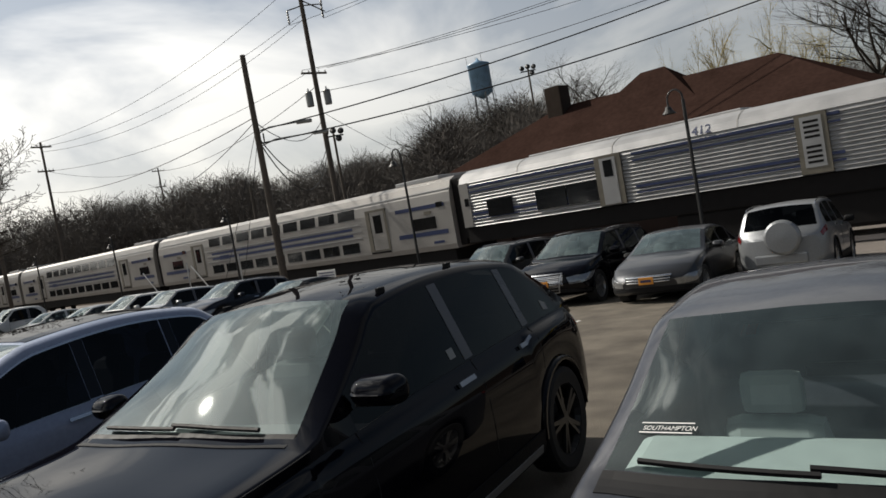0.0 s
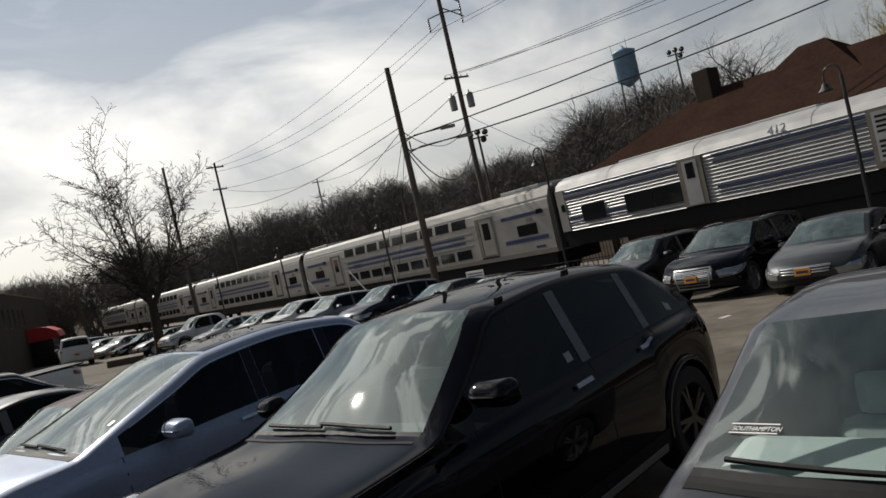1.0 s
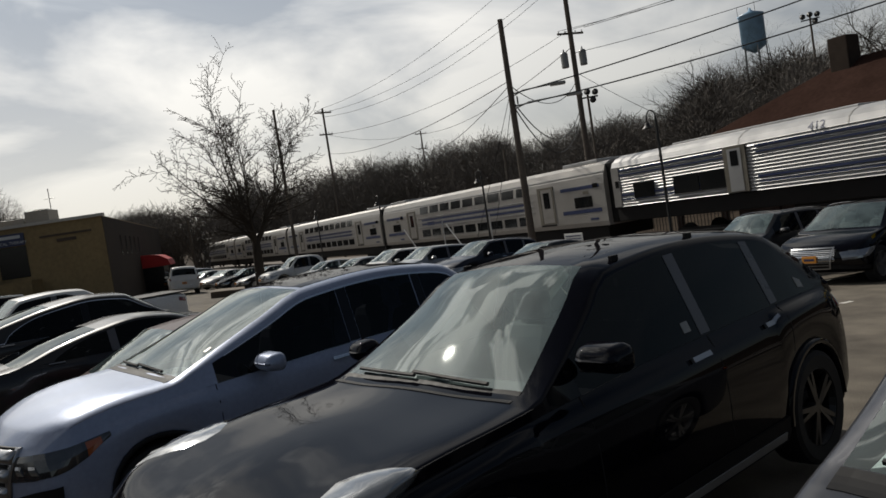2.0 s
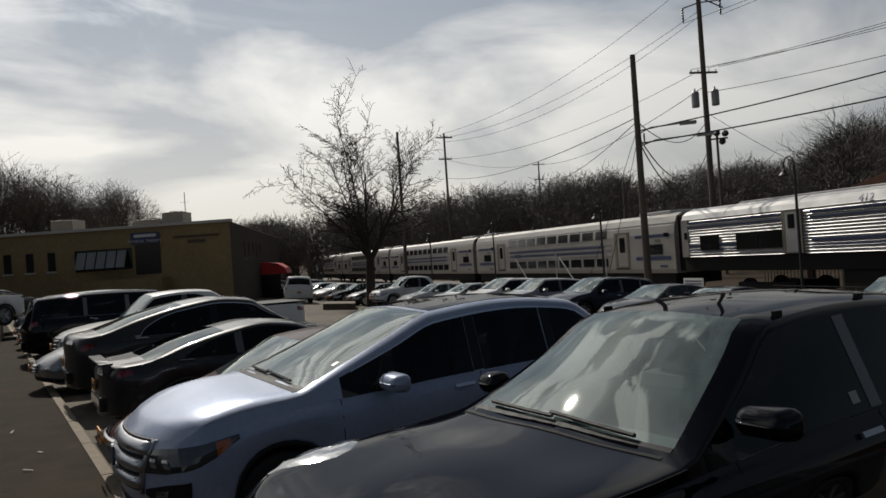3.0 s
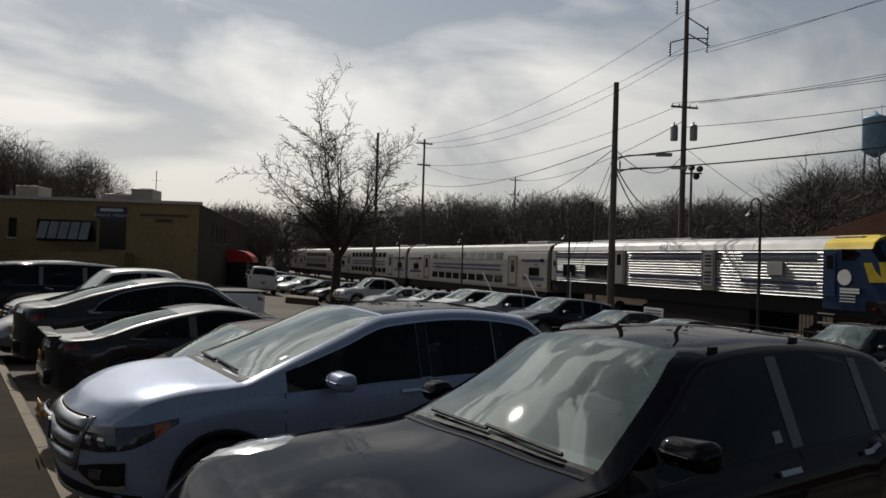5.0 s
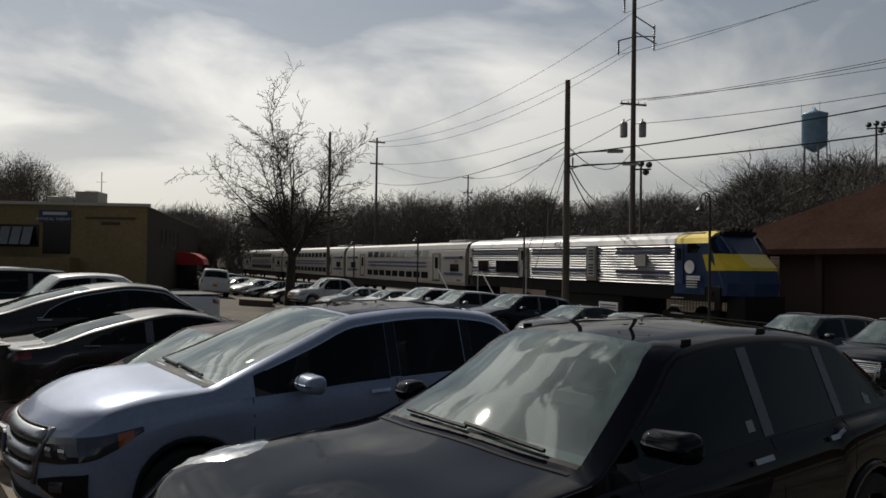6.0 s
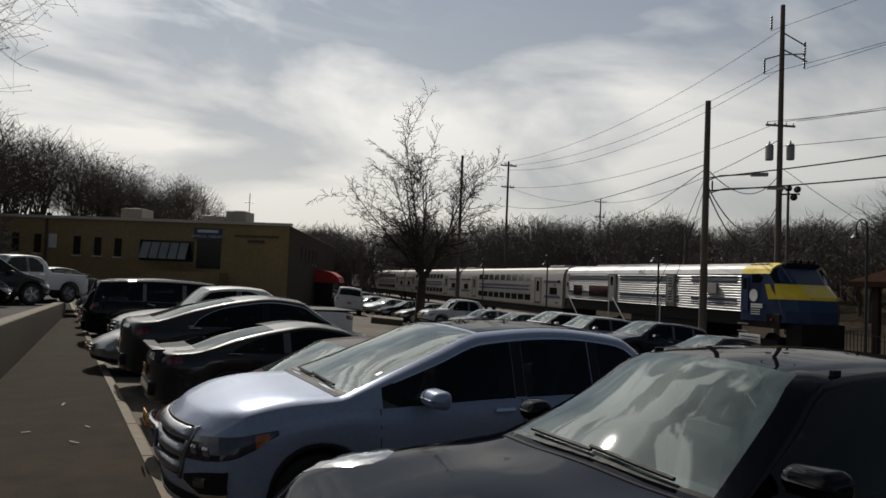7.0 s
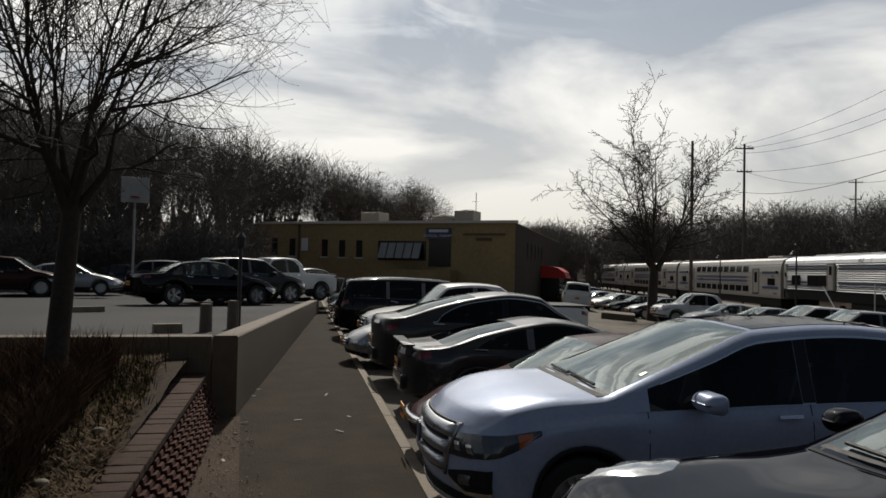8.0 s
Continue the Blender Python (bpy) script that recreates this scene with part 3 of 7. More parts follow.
    def patch(self, x0, x1, r0, r1, side=1, off=0.006, nx=6, nr=3, thick=0.012, r0b=None, r1b=None):
        """A piece lying on the skin, with thickness."""
        r0b, r1b = r0 if r0b is None else r0b, r1 if r1b is None else r1b

        def fn(i, j, o):
            lo, hi = r0 + (r0b - r0) * i, r1 + (r1b - r1) * i
            return self.at(x0 + (x1 - x0) * i, lo + (hi - lo) * j, side, o)
        return self.sheet(fn, nx, nr, off, thick)

    def wrap(self, u0, u1, lo, hi, side=1, off=0.008, nu=14, nz=4, thick=0.014, bulge=0.0):
        """A piece round the front; lo and hi are heights at its two ends and between."""
        n = len(lo) - 1

        def fn(i, j, o):
            a, b = (float(np.interp(i * n, range(n + 1), c)) for c in (lo, hi))
            return self.around(u0 + (u1 - u0) * i, a + (b - a) * j, side, o)
        return self.sheet(fn, nu, nz, off, thick, bulge)

    def front(self, y0, y1, z0, z1, off=0.01, thick=0.02, ny=14, nz=3, bulge=0.0, taper=0.0):
        """A piece across the nose."""
        def fn(i, j, o):
            z = z0 + (z1 - z0) * j
            k = 1 - taper * (1 - j)
            v = self.warp(0.0, (y0 + (y1 - y0) * i) * k, z)
            v.x += o
            return v
        return self.sheet(fn, ny, nz, off, thick, bulge)

    def oval(self, x, r, ax, ar, side, off, rise, turn=0.0):
        """A domed oval lens on the skin."""
        bm = bmesh.new()
        mid = bm.verts.new(self.at(x, r, side, off + rise))
        rings = []
        for q in (0.35, 0.65, 0.88, 1.0):
            ring = []
            for k in range(20):
                an = k * math.tau / 20
                c, d = math.cos(an) * q, math.sin(an) * q
                ring.append(bm.verts.new(self.at(x + ax * (c + turn * d), r + ar * d, side, (off + rise * (1 - q * q)) if q < 1 else -0.01)))
            rings.append(ring)
        for k in range(20):
            bm.faces.new((mid, rings[0][k], rings[0][(k + 1) % 20]))
            for a, b in zip(rings, rings[1:]):
                bm.faces.new((a[k], a[(k + 1) % 20], b[(k + 1) % 20], b[k]))
        bmesh.ops.recalc_face_normals(bm, faces=bm.faces[:])
        return bm


WHEEL_CACHE = {}


def wheel_meshes(R, dark):
    key = (round(R, 3), dark)
    if key in WHEEL_CACHE:
        return WHEEL_CACHE[key]
    tyre = lathe([(R * 0.68, -0.105), (R * 0.90, -0.115), (R * 0.98, -0.10), (R, -0.06), (R, 0.06), (R * 0.98, 0.10), (R * 0.90, 0.115), (R * 0.68, 0.105), (R * 0.66, 0.0), (R * 0.68, -0.105)], 28, "y")
    rim = lathe([(R * 0.70, -0.10), (R * 0.70, 0.095), (R * 0.66, 0.10), (R * 0.62, 0.06), (R * 0.62, -0.02), (0.001, -0.02)], 28, "y")
    for k in range(5):
        a = k * math.tau / 5
        for da in (-0.13, 0.13):
            rod(rim, (0.03 * math.cos(a), 0.075, 0.03 * math.sin(a)), (R * 0.66 * math.cos(a + da), 0.085, R * 0.66 * math.sin(a + da)), 0.028, 0.02, 4)
    rod(rim, (0, 0.03, 0), (0, 0.095, 0), 0.06, 0.05, 10)
    out = []
    for nm, b, mt in (("tyre", tyre, RUBBER), ("rim", rim, ALLOY_DARK if dark else ALLOY)):
        me = mesh_of(nm, b, False)
        me.materials.append(mt)
        out.append(me)
    WHEEL_CACHE[key] = out
    return out


def car(name, spec, paint, m, label, category="car", group="parked cars", near=False, glass=None, facing_seen="both", trim=CHROME, seats=CABIN, dark_rim=False, rails=False, plate=True, grille="bars", wind=None, wipers=True, lens=None, right_mirror=True, dash=CABIN, seat_drop=0.0, pillars=None, mirror_back=0.5, mirror_size=1.0, mirror_up=0.07, lamps=True):
    p = spec
    sh = Shell(p)
    glass = glass or TINTED
    wind = wind or WINDSCREEN
    root = thing(name, m, label, category, group)
    L = p["L"]
    keys = {0, 0.013, 0.03, 0.06, 0.10, 0.15, 0.20, 0.28, 0.36, 0.45, 0.56, L, L - 0.03, L - 0.08, L - 0.16, L - 0.28, L - 0.42}
    for xw in (p["w1"], p["w2"]):
        for k in range(9):
            keys.add(xw - math.cos(k * math.pi / 8) * (p["R"] + 0.054))
    ws = (p["cowl"] + 0.04, p["rf"] - 0.02)
    rw = (p["rr"] + 0.05, p["ge"] - 0.06)
    side = [(p["cowl"] + 0.30, p["bp"] - 0.06), (p["bp"] + 0.05, p["cp"] - 0.05)]
    if p["side_end"] > p["cp"] + 0.25:
        side.append((p["cp"] + 0.05, p["side_end"]))
    for a, b in [ws, rw] + side:
        keys.update((a, b))
    for k in range(int(L / (0.12 if near else 0.2))):
        keys.add(k * (0.12 if near else 0.2))
    xs = []
    for k in sorted(keys):
        if 0 <= k <= L and (not xs or k - xs[-1] > 0.012):
            xs.append(k)
    inside = lambda x, rg: rg[0] - 0.004 <= x <= rg[1] + 0.004
    body = bmesh.new()
    panes = {}
    rs = []
    for k in range(12):
        n = (3 if k in (2, 3, 4, 5, 9, 10, 11) else 2 if k == 7 else 1) if near else (2 if k in (9, 11) else 1)
        rs += [k + j / n for j in range(n)]
    rs.append(12)
    for sgn in (1, -1):
        grid = [[sh.raw(x, r, sgn) for r in rs] for x in xs]
        vert = [[None] * len(rs) for _ in xs]

        def bv(i, j):
            if vert[i][j] is None:
                vert[i][j] = body.verts.new(grid[i][j])
            return vert[i][j]
        for i in range(len(xs) - 1):
            mid = (xs[i] + xs[i + 1]) / 2
            for j in range(len(rs) - 1):
                quad = [grid[i][j], grid[i + 1][j], grid[i + 1][j + 1], grid[i][j + 1]]
                if sgn < 0:
                    quad = quad[::-1]
                key = None
                if rs[j] >= 10:
                    if inside(mid, ws):
                        key = ("windscreen", 0)
                    elif inside(mid, rw):
                        key = ("rear_window", 0)
                elif 7 <= rs[j] < 8:
                    for k, rg in enumerate(side):
                        if inside(mid, rg):
                            key = ("side_window", sgn * (k + 1))
                if key:
                    panes.setdefault(key, []).append(quad)
                    continue
                q = [bv(i, j), bv(i + 1, j), bv(i + 1, j + 1), bv(i, j + 1)]
                try:
                    body.faces.new(q if sgn > 0 else q[::-1])
                except ValueError:
                    pass
    # nose and tail faces, bowed in plan
    for x in (0.0, L):
        rows_ = []
        for r in rs[1:]:
            edge_ = sh.raw(x, r, 1)
            rows_.append([body.verts.new(sh.warp(x, edge_.y * (2 * c / 14 - 1), edge_.z, r)) for c in range(15)])
        for a, b in zip(rows_, rows_[1:]):
            for c in range(14):
                try:
                    body.faces.new((a[c], a[c + 1], b[c + 1], b[c]))
                except ValueError:
                    pass
    bmesh.ops.remove_doubles(body, verts=body.verts[:], dist=0.0015)
    bmesh.ops.recalc_face_normals(body, faces=body.faces[:])
    for f in body.faces:
        f.smooth = True
    part("body", body, paint, root)
    for (nm, k), quads in panes.items():
        g = bmesh.new()
        for q in quads:
            try:
                g.faces.new([g.verts.new(c) for c in q])
            except ValueError:
                pass
        bmesh.ops.remove_doubles(g, verts=g.verts[:], dist=0.0015)
        bmesh.ops.recalc_face_normals(g, faces=g.faces[:])
        for f in g.faces:
            f.smooth = True
        gm = wind if nm == "windscreen" else (glass if nm == "side_window" and abs(k) > 1 or nm == "rear_window" else (glass if near or glass is TINTED else CLEAR))
        o = part(nm, g, gm, root)
        o.visible_shadow = False
    # wheels
    ty, ri = wheel_meshes(p["R"], dark_rim)
    for xw in (p["w1"], p["w2"]):
        for sgn in (1, -1):
            w = new("wheel", ty)
            w.parent = root
            w.matrix_basis = pose(L / 2 - xw, sgn * (p["W"] / 2 - 0.125), p["R"], 0, 0, 0 if sgn > 0 else 180)
            r = new("rim", ri)
            r.parent = w
    # lamps
    for sgn in (1, -1):
        nz_ = p["nose"]
        if lamps:
            hl = part("headlight", sh.wrap(0.70, 1.66, (nz_ - 0.36, nz_ - 0.35, nz_ - 0.31, nz_ - 0.25, nz_ - 0.15), (nz_ - 0.20, nz_ - 0.185, nz_ - 0.165, nz_ - 0.145, nz_ - 0.12), sgn, 0.008, 20, 4), lens or HEADLAMP, root)
            if near:
                part("indicator", sh.wrap(1.42, 1.58, (nz_ - 0.25, nz_ - 0.18), (nz_ - 0.155, nz_ - 0.14), sgn, 0.011, 4, 2, 0.006), AMBER, hl)
                for ul in (0.82, 0.96):
                    part("projector", sh.wrap(ul - 0.03, ul + 0.03, (nz_ - 0.315, nz_ - 0.315), (nz_ - 0.255, nz_ - 0.255), sgn, 0.010, 4, 3, 0.006, 0.008), HEADLAMP, hl)
        part("tail_light", sh.patch(L - 0.26, L - 0.04, 5.1, 5.95, sgn, 0.008, 6, 3), TAIL_RED, root)
        if sgn < 0 and not right_mirror:
            continue
        mx = p["cowl"] + mirror_back
        base = sh.at(mx, 6.9, sgn)
        msize, mup = (mirror_size, mirror_up) if sgn > 0 else (min(mirror_size, 0.9), mirror_up - 0.04)
        mir = box(-0.075, 0.10, -0.13 * msize, 0.13 * msize, -0.082, 0.082, 0.0)
        for v in mir.verts:
            if v.co.x > 0:
                v.co.y *= 0.8
                v.co.z *= 0.7
        bmesh.ops.bevel(mir, geom=mir.edges[:], offset=0.062, segments=5, affect="EDGES", profile=0.5)
        mo = part("mirror", mir, paint if near else (TRIM if random.random() < 0.4 else paint), root, smooth=True, m=Matrix.Translation((base.x, base.y + sgn * 0.13, base.z + mup)))
        part("mirror_arm", box(-0.04, 0.04, -0.10 * sgn - 0.03, -0.10 * sgn + 0.03, -0.07, -0.02, 0.008), TRIM, mo)
        # handles, trim lines, sill
        for a, b in side[:2]:
            part("door_handle", sh.patch(b - 0.22, b - 0.03, 5.3, 5.48, sgn, 0.026, 4, 1, 0.02), trim if trim is CHROME else SATIN, root)
        part("window_trim", sh.patch(side[0][0] - 0.1, side[-1][1] + 0.03, 6.88, 6.98, sgn, 0.006, 24, 1, 0.008), trim, root)
        if near and trim is CHROME:
            part("window_trim", sh.patch(side[0][0] + 0.1, side[-1][1] - 0.02, 7.97, 8.06, sgn, 0.006, 30, 1, 0.008), trim, root)
        part("sill_trim", sh.patch(p["w1"] + p["R"] + 0.08, p["w2"] - p["R"] - 0.08, 1.9, 2.7, sgn, 0.012, 10, 2), TRIM, root)
        if p["H"] > 1.6 or near:
            for xw in (p["w1"], p["w2"]):
                ar = bmesh.new()
                prev = None
                for k in range(15):
                    an = math.pi * k / 14
                    ring_ = []
                    for rr_, dy in ((p["R"] + 0.048, -0.03), (p["R"] + 0.055, 0.012), (p["R"] + 0.085, 0.008), (p["R"] + 0.092, -0.03)):
                        xx = xw - math.cos(an) * rr_
                        yy = float(np.interp(xx, sh.g, sh.w)) + dy
                        ring_.append(ar.verts.new(sh.warp(xx, sgn * yy, p["R"] + math.sin(an) * rr_ * 0.985)))
                    if prev:
                        for q in range(3):
                            ar.faces.new((prev[q], prev[q + 1], ring_[q + 1], ring_[q]))
                    prev = ring_
                bmesh.ops.recalc_face_normals(ar, faces=ar.faces[:])
                part("wheel_arch_trim", ar, TRIM if p["H"] > 1.6 and paint is not P_BLACK else paint, root, smooth=True)
        if near and p["H"] > 1.6:
            fz = p["zb"] + 0.20
            fg = part("fog_lamp_surround", sh.wrap(0.70, 1.10, (fz + 0.05, fz - 0.02, fz), (fz + 0.09, fz + 0.13, fz + 0.16), sgn, 0.010, 8, 3), TRIM, root)
            part("fog_lamp_edge", sh.wrap(0.72, 1.10, (fz + 0.04, fz - 0.045, fz - 0.02), (fz + 0.055, fz - 0.02, fz + 0.005), sgn, 0.018, 8, 2), trim, fg)
            part("fog_lamp", sh.wrap(0.84, 0.96, (fz + 0.02, fz + 0.03), (fz + 0.09, fz + 0.10), sgn, 0.014, 4, 3, 0.01, 0.008), lens or HEADLAMP, fg)
        if near or p["H"] > 1.6:
            for xg in (side[0][0] - 0.02, p["bp"], p["cp"] + 0.02):
                part("door_gap", sh.patch(xg - 0.004, xg + 0.004, 3.0, 6.95, sgn, 0.0015, 1, 6, 0.004), TRIM, root)
            for k, (a, b) in enumerate(side[:-1]):
                part("pillar_cover", sh.patch(b + 0.004, side[k + 1][0] - 0.004, 7.02, 7.98, sgn, 0.004, 2, 4, 0.008), pillars or PILLAR, root)
        if rails:
            pts = [sh.at(x, 9.6, sgn) + Vector((0, 0, 0.035)) for x in np.linspace(p["rf"] + 0.25, p["rr"] - 0.05, 9)]
            pts = [sh.at(p["rf"] + 0.15, 9.6, sgn)] + pts + [sh.at(p["rr"] + 0.05, 9.6, sgn)]
            part("roof_rail", tube(pts, 0.012, 6), trim, root)
    # front
    fx = L / 2
    gw = 0.42 * p["W"] / 2 + 0.1
    gz0, gz1 = p["zb"] + 0.24, p["nose"] - 0.13
    if grille == "wide":
        gw, gz0, gz1 = 0.62, p["zb"] + 0.26, p["nose"] - 0.07
    if grille == "wide":
        gz0, gz1 = p["nose"] - 0.50, p["nose"] - 0.13
    gr = part("grille", sh.front(-gw, gw, gz0, gz1, 0.012, 0.03, 14, 4, 0.0, 0.12), TRIM, root)
    if grille in ("bars", "wide"):
        nb = 3
        for k in range(nb):
            z = gz0 + (gz1 - gz0) * (k + 0.5) / nb
            hh = 0.046 if grille == "wide" else 0.022
            wd = gw * (1 - 0.12 * (1 - (k + 0.5) / nb)) + 0.01
            part("grille_bar", sh.front(-wd, wd, z - hh, z + hh, 0.022, 0.03, 14, 4, 0.03), SATIN if grille == "wide" else trim, gr, smooth=True)
        if grille == "wide":
            for sgn in (1, -1):
                part("grille_edge", sh.front(sgn * (gw - 0.02), sgn * (gw + 0.02), gz0 - 0.02, gz1, 0.016, 0.03, 3, 4, 0.01, 0.12), SATIN, gr, smooth=True)
            part("badge", lathe([(0.001, 0.0), (0.085, 0.0), (0.085, 0.02), (0.001, 0.024)], 20), SIGN_BLUE, gr, m=Matrix.Translation((fx + 0.035, 0, (gz0 + gz1) / 2)) @ pose(0, 0, 0, 0, 90, 0))
    else:
        for k in range(7):
            z = gz0 + (gz1 - gz0) * (k + 0.5) / 7
            part("grille_bar", sh.front(-gw + 0.04, gw - 0.04, z - 0.008, z + 0.008, 0.018, 0.02, 10, 1), trim, gr)
    part("bumper", sh.wrap(-0.001, 1.3, (p["zb"] + 0.08, p["zb"] + 0.09, p["zb"] + 0.05), (p["zb"] + 0.17, p["zb"] + 0.16, p["zb"] + 0.12), 1, 0.012, 14, 2), TRIM, root)
    part("bumper", sh.wrap(-0.001, 1.3, (p["zb"] + 0.08, p["zb"] + 0.09, p["zb"] + 0.05), (p["zb"] + 0.17, p["zb"] + 0.16, p["zb"] + 0.12), -1, 0.012, 14, 2), TRIM, root)
    if near and trim is CHROME:
        for sgn in (1, -1):
            part("bumper_lip", sh.wrap(0.0, 1.15, (p["zb"] + 0.055, p["zb"] + 0.06), (p["zb"] + 0.085, p["zb"] + 0.09), sgn, 0.022, 12, 2), LAMP_GREY, root)
    part("rear_bumper", box(-fx - 0.02, -fx + 0.08, -0.55 * p["W"] / 2, 0.55 * p["W"] / 2, p["zb"] + 0.16, p["zb"] + 0.36, 0.03), paint, root)
    if plate:
        for sx, z in ((fx + 0.045, p["zb"] + 0.30), (-fx - 0.03, p["zb"] + 0.48)):
            pl = part("number_plate", box(sx - 0.006, sx + 0.006, -0.15, 0.15, z - 0.072, z + 0.072, 0.004), PLATE, root)
            part("plate_bar", box(sx - 0.009, sx + 0.009, -0.11, 0.11, z - 0.028, z + 0.022), PLATE_DARK, pl)
    # cabin
    cab = box(L / 2 - p["side_end"], L / 2 - p["cowl"] - 0.15, -p["W"] / 2 + 0.12, p["W"] / 2 - 0.12, p["zb"] + 0.08, p["zb"] + 0.2)
    part("cabin_floor", cab, CABIN, root)
    dz = p["belt"] - 0.02
    db = box(L / 2 - p["cowl"] - 0.62, L / 2 - p["cowl"] - 0.12, -p["W"] / 2 + 0.13, p["W"] / 2 - 0.13, p["zb"] + 0.2, dz - 0.03, 0.06)
    for v in db.verts:
        if v.co.z > dz - 0.2:
            v.co.z += 0.22 * seat_drop * (L / 2 - p["cowl"] - v.co.x) / 0.62
    part("dashboard", db, dash, root)
    nseat = [(p["bp"] - 0.28 + seat_drop * 0.4, (1, -1))]
    if not seat_drop:
        nseat.append((min(p["cp"] + 0.05, p["rr"] - 0.1), (1, -1)))
    for xs_, sg in nseat:
        for sgn in sg:
            sb = box(-0.10, 0.10, -0.25, 0.25, 0.0, 0.66, 0.095)
            for v in sb.verts:
                v.co.x -= v.co.z * 0.25
            st = part("seat", sb, seats, root, m=Matrix.Translation((L / 2 - xs_, sgn * 0.38, min(p["zb"] + 0.3 - seat_drop, float(np.interp(xs_ + 0.17, sh.g, sh.top)) - 0.97))))
            hb = box(-0.06, 0.06, -0.15, 0.15, 0.665, 0.88, 0.058)
            for v in hb.verts:
                v.co.x -= 0.17
            part("headrest", hb, seats, st)
    if near:
        sw = lathe([(0.17, -0.012), (0.19, 0.0), (0.17, 0.012), (0.16, 0.0), (0.17, -0.012)], 20, "z")
        part("steering_wheel", sw, CABIN, root, m=pose(L / 2 - p["cowl"] - 0.80, 0.38, dz - 0.12, 0, -62, 0))
    if near:
        for sgn in (1, -1):
            part("cowl_panel", sh.patch(p["cowl"] - 0.07, p["cowl"] + 0.035, 10.0, 12, sgn, 0.004, 3, 10, 0.006), TRIM, root, "dark plastic cowl below the windscreen")
    if near and wipers:
        for y0, y1 in ((0.55, -0.05), (-0.02, -0.62)):
            pts = []
            for k in range(6):
                y = y0 + (y1 - y0) * k / 5
                s = 1 if y > 0 else -1
                x = p["cowl"] + 0.045 + 0.02 * k / 5
                sec = sh.section(x)
                ys_, zs_ = [c[0] for c in sec[9:]][::-1], [c[1] for c in sec[9:]][::-1]
                pts.append(sh.warp(x, y, float(np.interp(abs(y), ys_, zs_)) + 0.02, 12) + Vector((0.012, 0, 0)))
            part("wiper", tube(pts, 0.012, 5), TRIM, root)
    if p.get("bed"):
        part("tonneau", box(-L / 2 + 0.08, L / 2 - p["ge"] - 0.1, -p["W"] / 2 + 0.13, p["W"] / 2 - 0.13, p["deck"] - 0.02, p["deck"] + 0.018, 0.01), TRIM, root)
    return root, sh


P_BLACK = car_paint("black_paint", (0.003, 0.003, 0.005), 0.0, 0.55, 0.0)
P_CHAR = car_paint("charcoal_paint", (0.030, 0.030, 0.032), 0.3, 0.6, 0.1)
P_SLATE = car_paint("slate_paint", (0.042, 0.044, 0.052), 0.3, 0.6, 0.1)
P_SILVER = car_paint("silver_blue_paint", (0.30, 0.348, 0.47), 0.25)
P_WHITE = car_paint("white_paint", (0.62, 0.62, 0.61), 0.0)
P_GREY = car_paint("grey_paint", (0.05, 0.052, 0.057), 0.5)
P_GREY2 = car_paint("light_grey_paint", (0.28, 0.29, 0.30), 0.5)
P_MAROON = car_paint("maroon_paint", (0.035, 0.009, 0.009), 0.0, 0.25, 0.05)
P_NAVY = car_paint("navy_paint", (0.014, 0.018, 0.03), 0.3)
P_GREEN = car_paint("dark_green_paint", (0.015, 0.024, 0.02), 0.3)

NEAR_YAW = 174.0
BACK_YAW = NEAR_YAW - 180


def scaled(spec, k):
    return {key: v * k if isinstance(v, float) else v for key, v in spec.items()}


def in_stall(spec, a_end, q, tail_in=False):
    """The pose of a car in the near row; a_end: where its end at the kerb lies."""
    x, y = stall(a_end + spec["L"] / 2, q)
    return ground_pose(x, y, BACK_YAW if tail_in else NEAR_YAW)


SEDAN_N = dict(SEDAN, H=1.53, cowl=1.26, rf=1.95, rr=3.4)
# pale dash colour also paints in its reflection low in the windscreen
sedan_near, sh_sedan = car("sedan", SEDAN_N, P_SLATE, ground_pose(3.65, -0.22, 173.4), "dark grey sedan with pale seats and a windscreen sticker", near=True, glass=CLEAR, seats=CABIN_PALE, trim=TRIM, right_mirror=False, wind=SEDAN_GLASS, dash=CABIN_PALE, seat_drop=0.36)
CAY = dict(SUV, L=5.24, W=1.97, H=1.76, nose=1.0, cowl_z=1.17, belt=1.10, deck=1.14, zb=0.29, R=0.395, cowl=1.65, rf=2.53, bp=3.14, cp=4.00, side_end=4.64, rr=4.24, ge=5.01, w1=1.13, w2=4.31, bow=0.005, pillar=0.135, shoulder=0.085, sweep=0.06, hump=0.07, round=0.15, fender=0.045, dome=0.03, tumble=0.28)
cayenne, sh_cay = car("suv", CAY, P_BLACK, ground_pose(3.68, 2.745, 175.2), "glossy black SUV with dark tinted windows and roof rails", near=True, trim=TRIM, grille="none", dark_rim=True, mirror_back=0.35, mirror_size=1.2, mirror_up=0.18, lamps=False)
EDGE = scaled(dict(SUV, W=1.93, H=1.69, nose=1.03, cowl_z=1.15, belt=1.04, rf=2.42, rr=3.9, cowl=1.2, bp=2.75, cp=3.55, w1=1.0, R=0.365, drop=0.13, ridge=0.022), 1.02)
edge, sh_edge = car("suv", EDGE, P_SILVER, ground_pose(3.73, 5.95, 173.2), "silver-blue SUV with chrome bar grille and dark glass", near=True, lens=HEADLAMP_DARK, grille="wide", plate=False, pillars=BLACK_GLOSS, mirror_back=0.70, mirror_size=1.3)
car("sedan", dict(SEDAN, H=1.36, nose=0.62, cowl_z=0.9, belt=0.88), P_MAROON, in_stall(SEDAN, 0.75, 8.4), "dark red low sedan between two parked cars", glass=CLEAR)
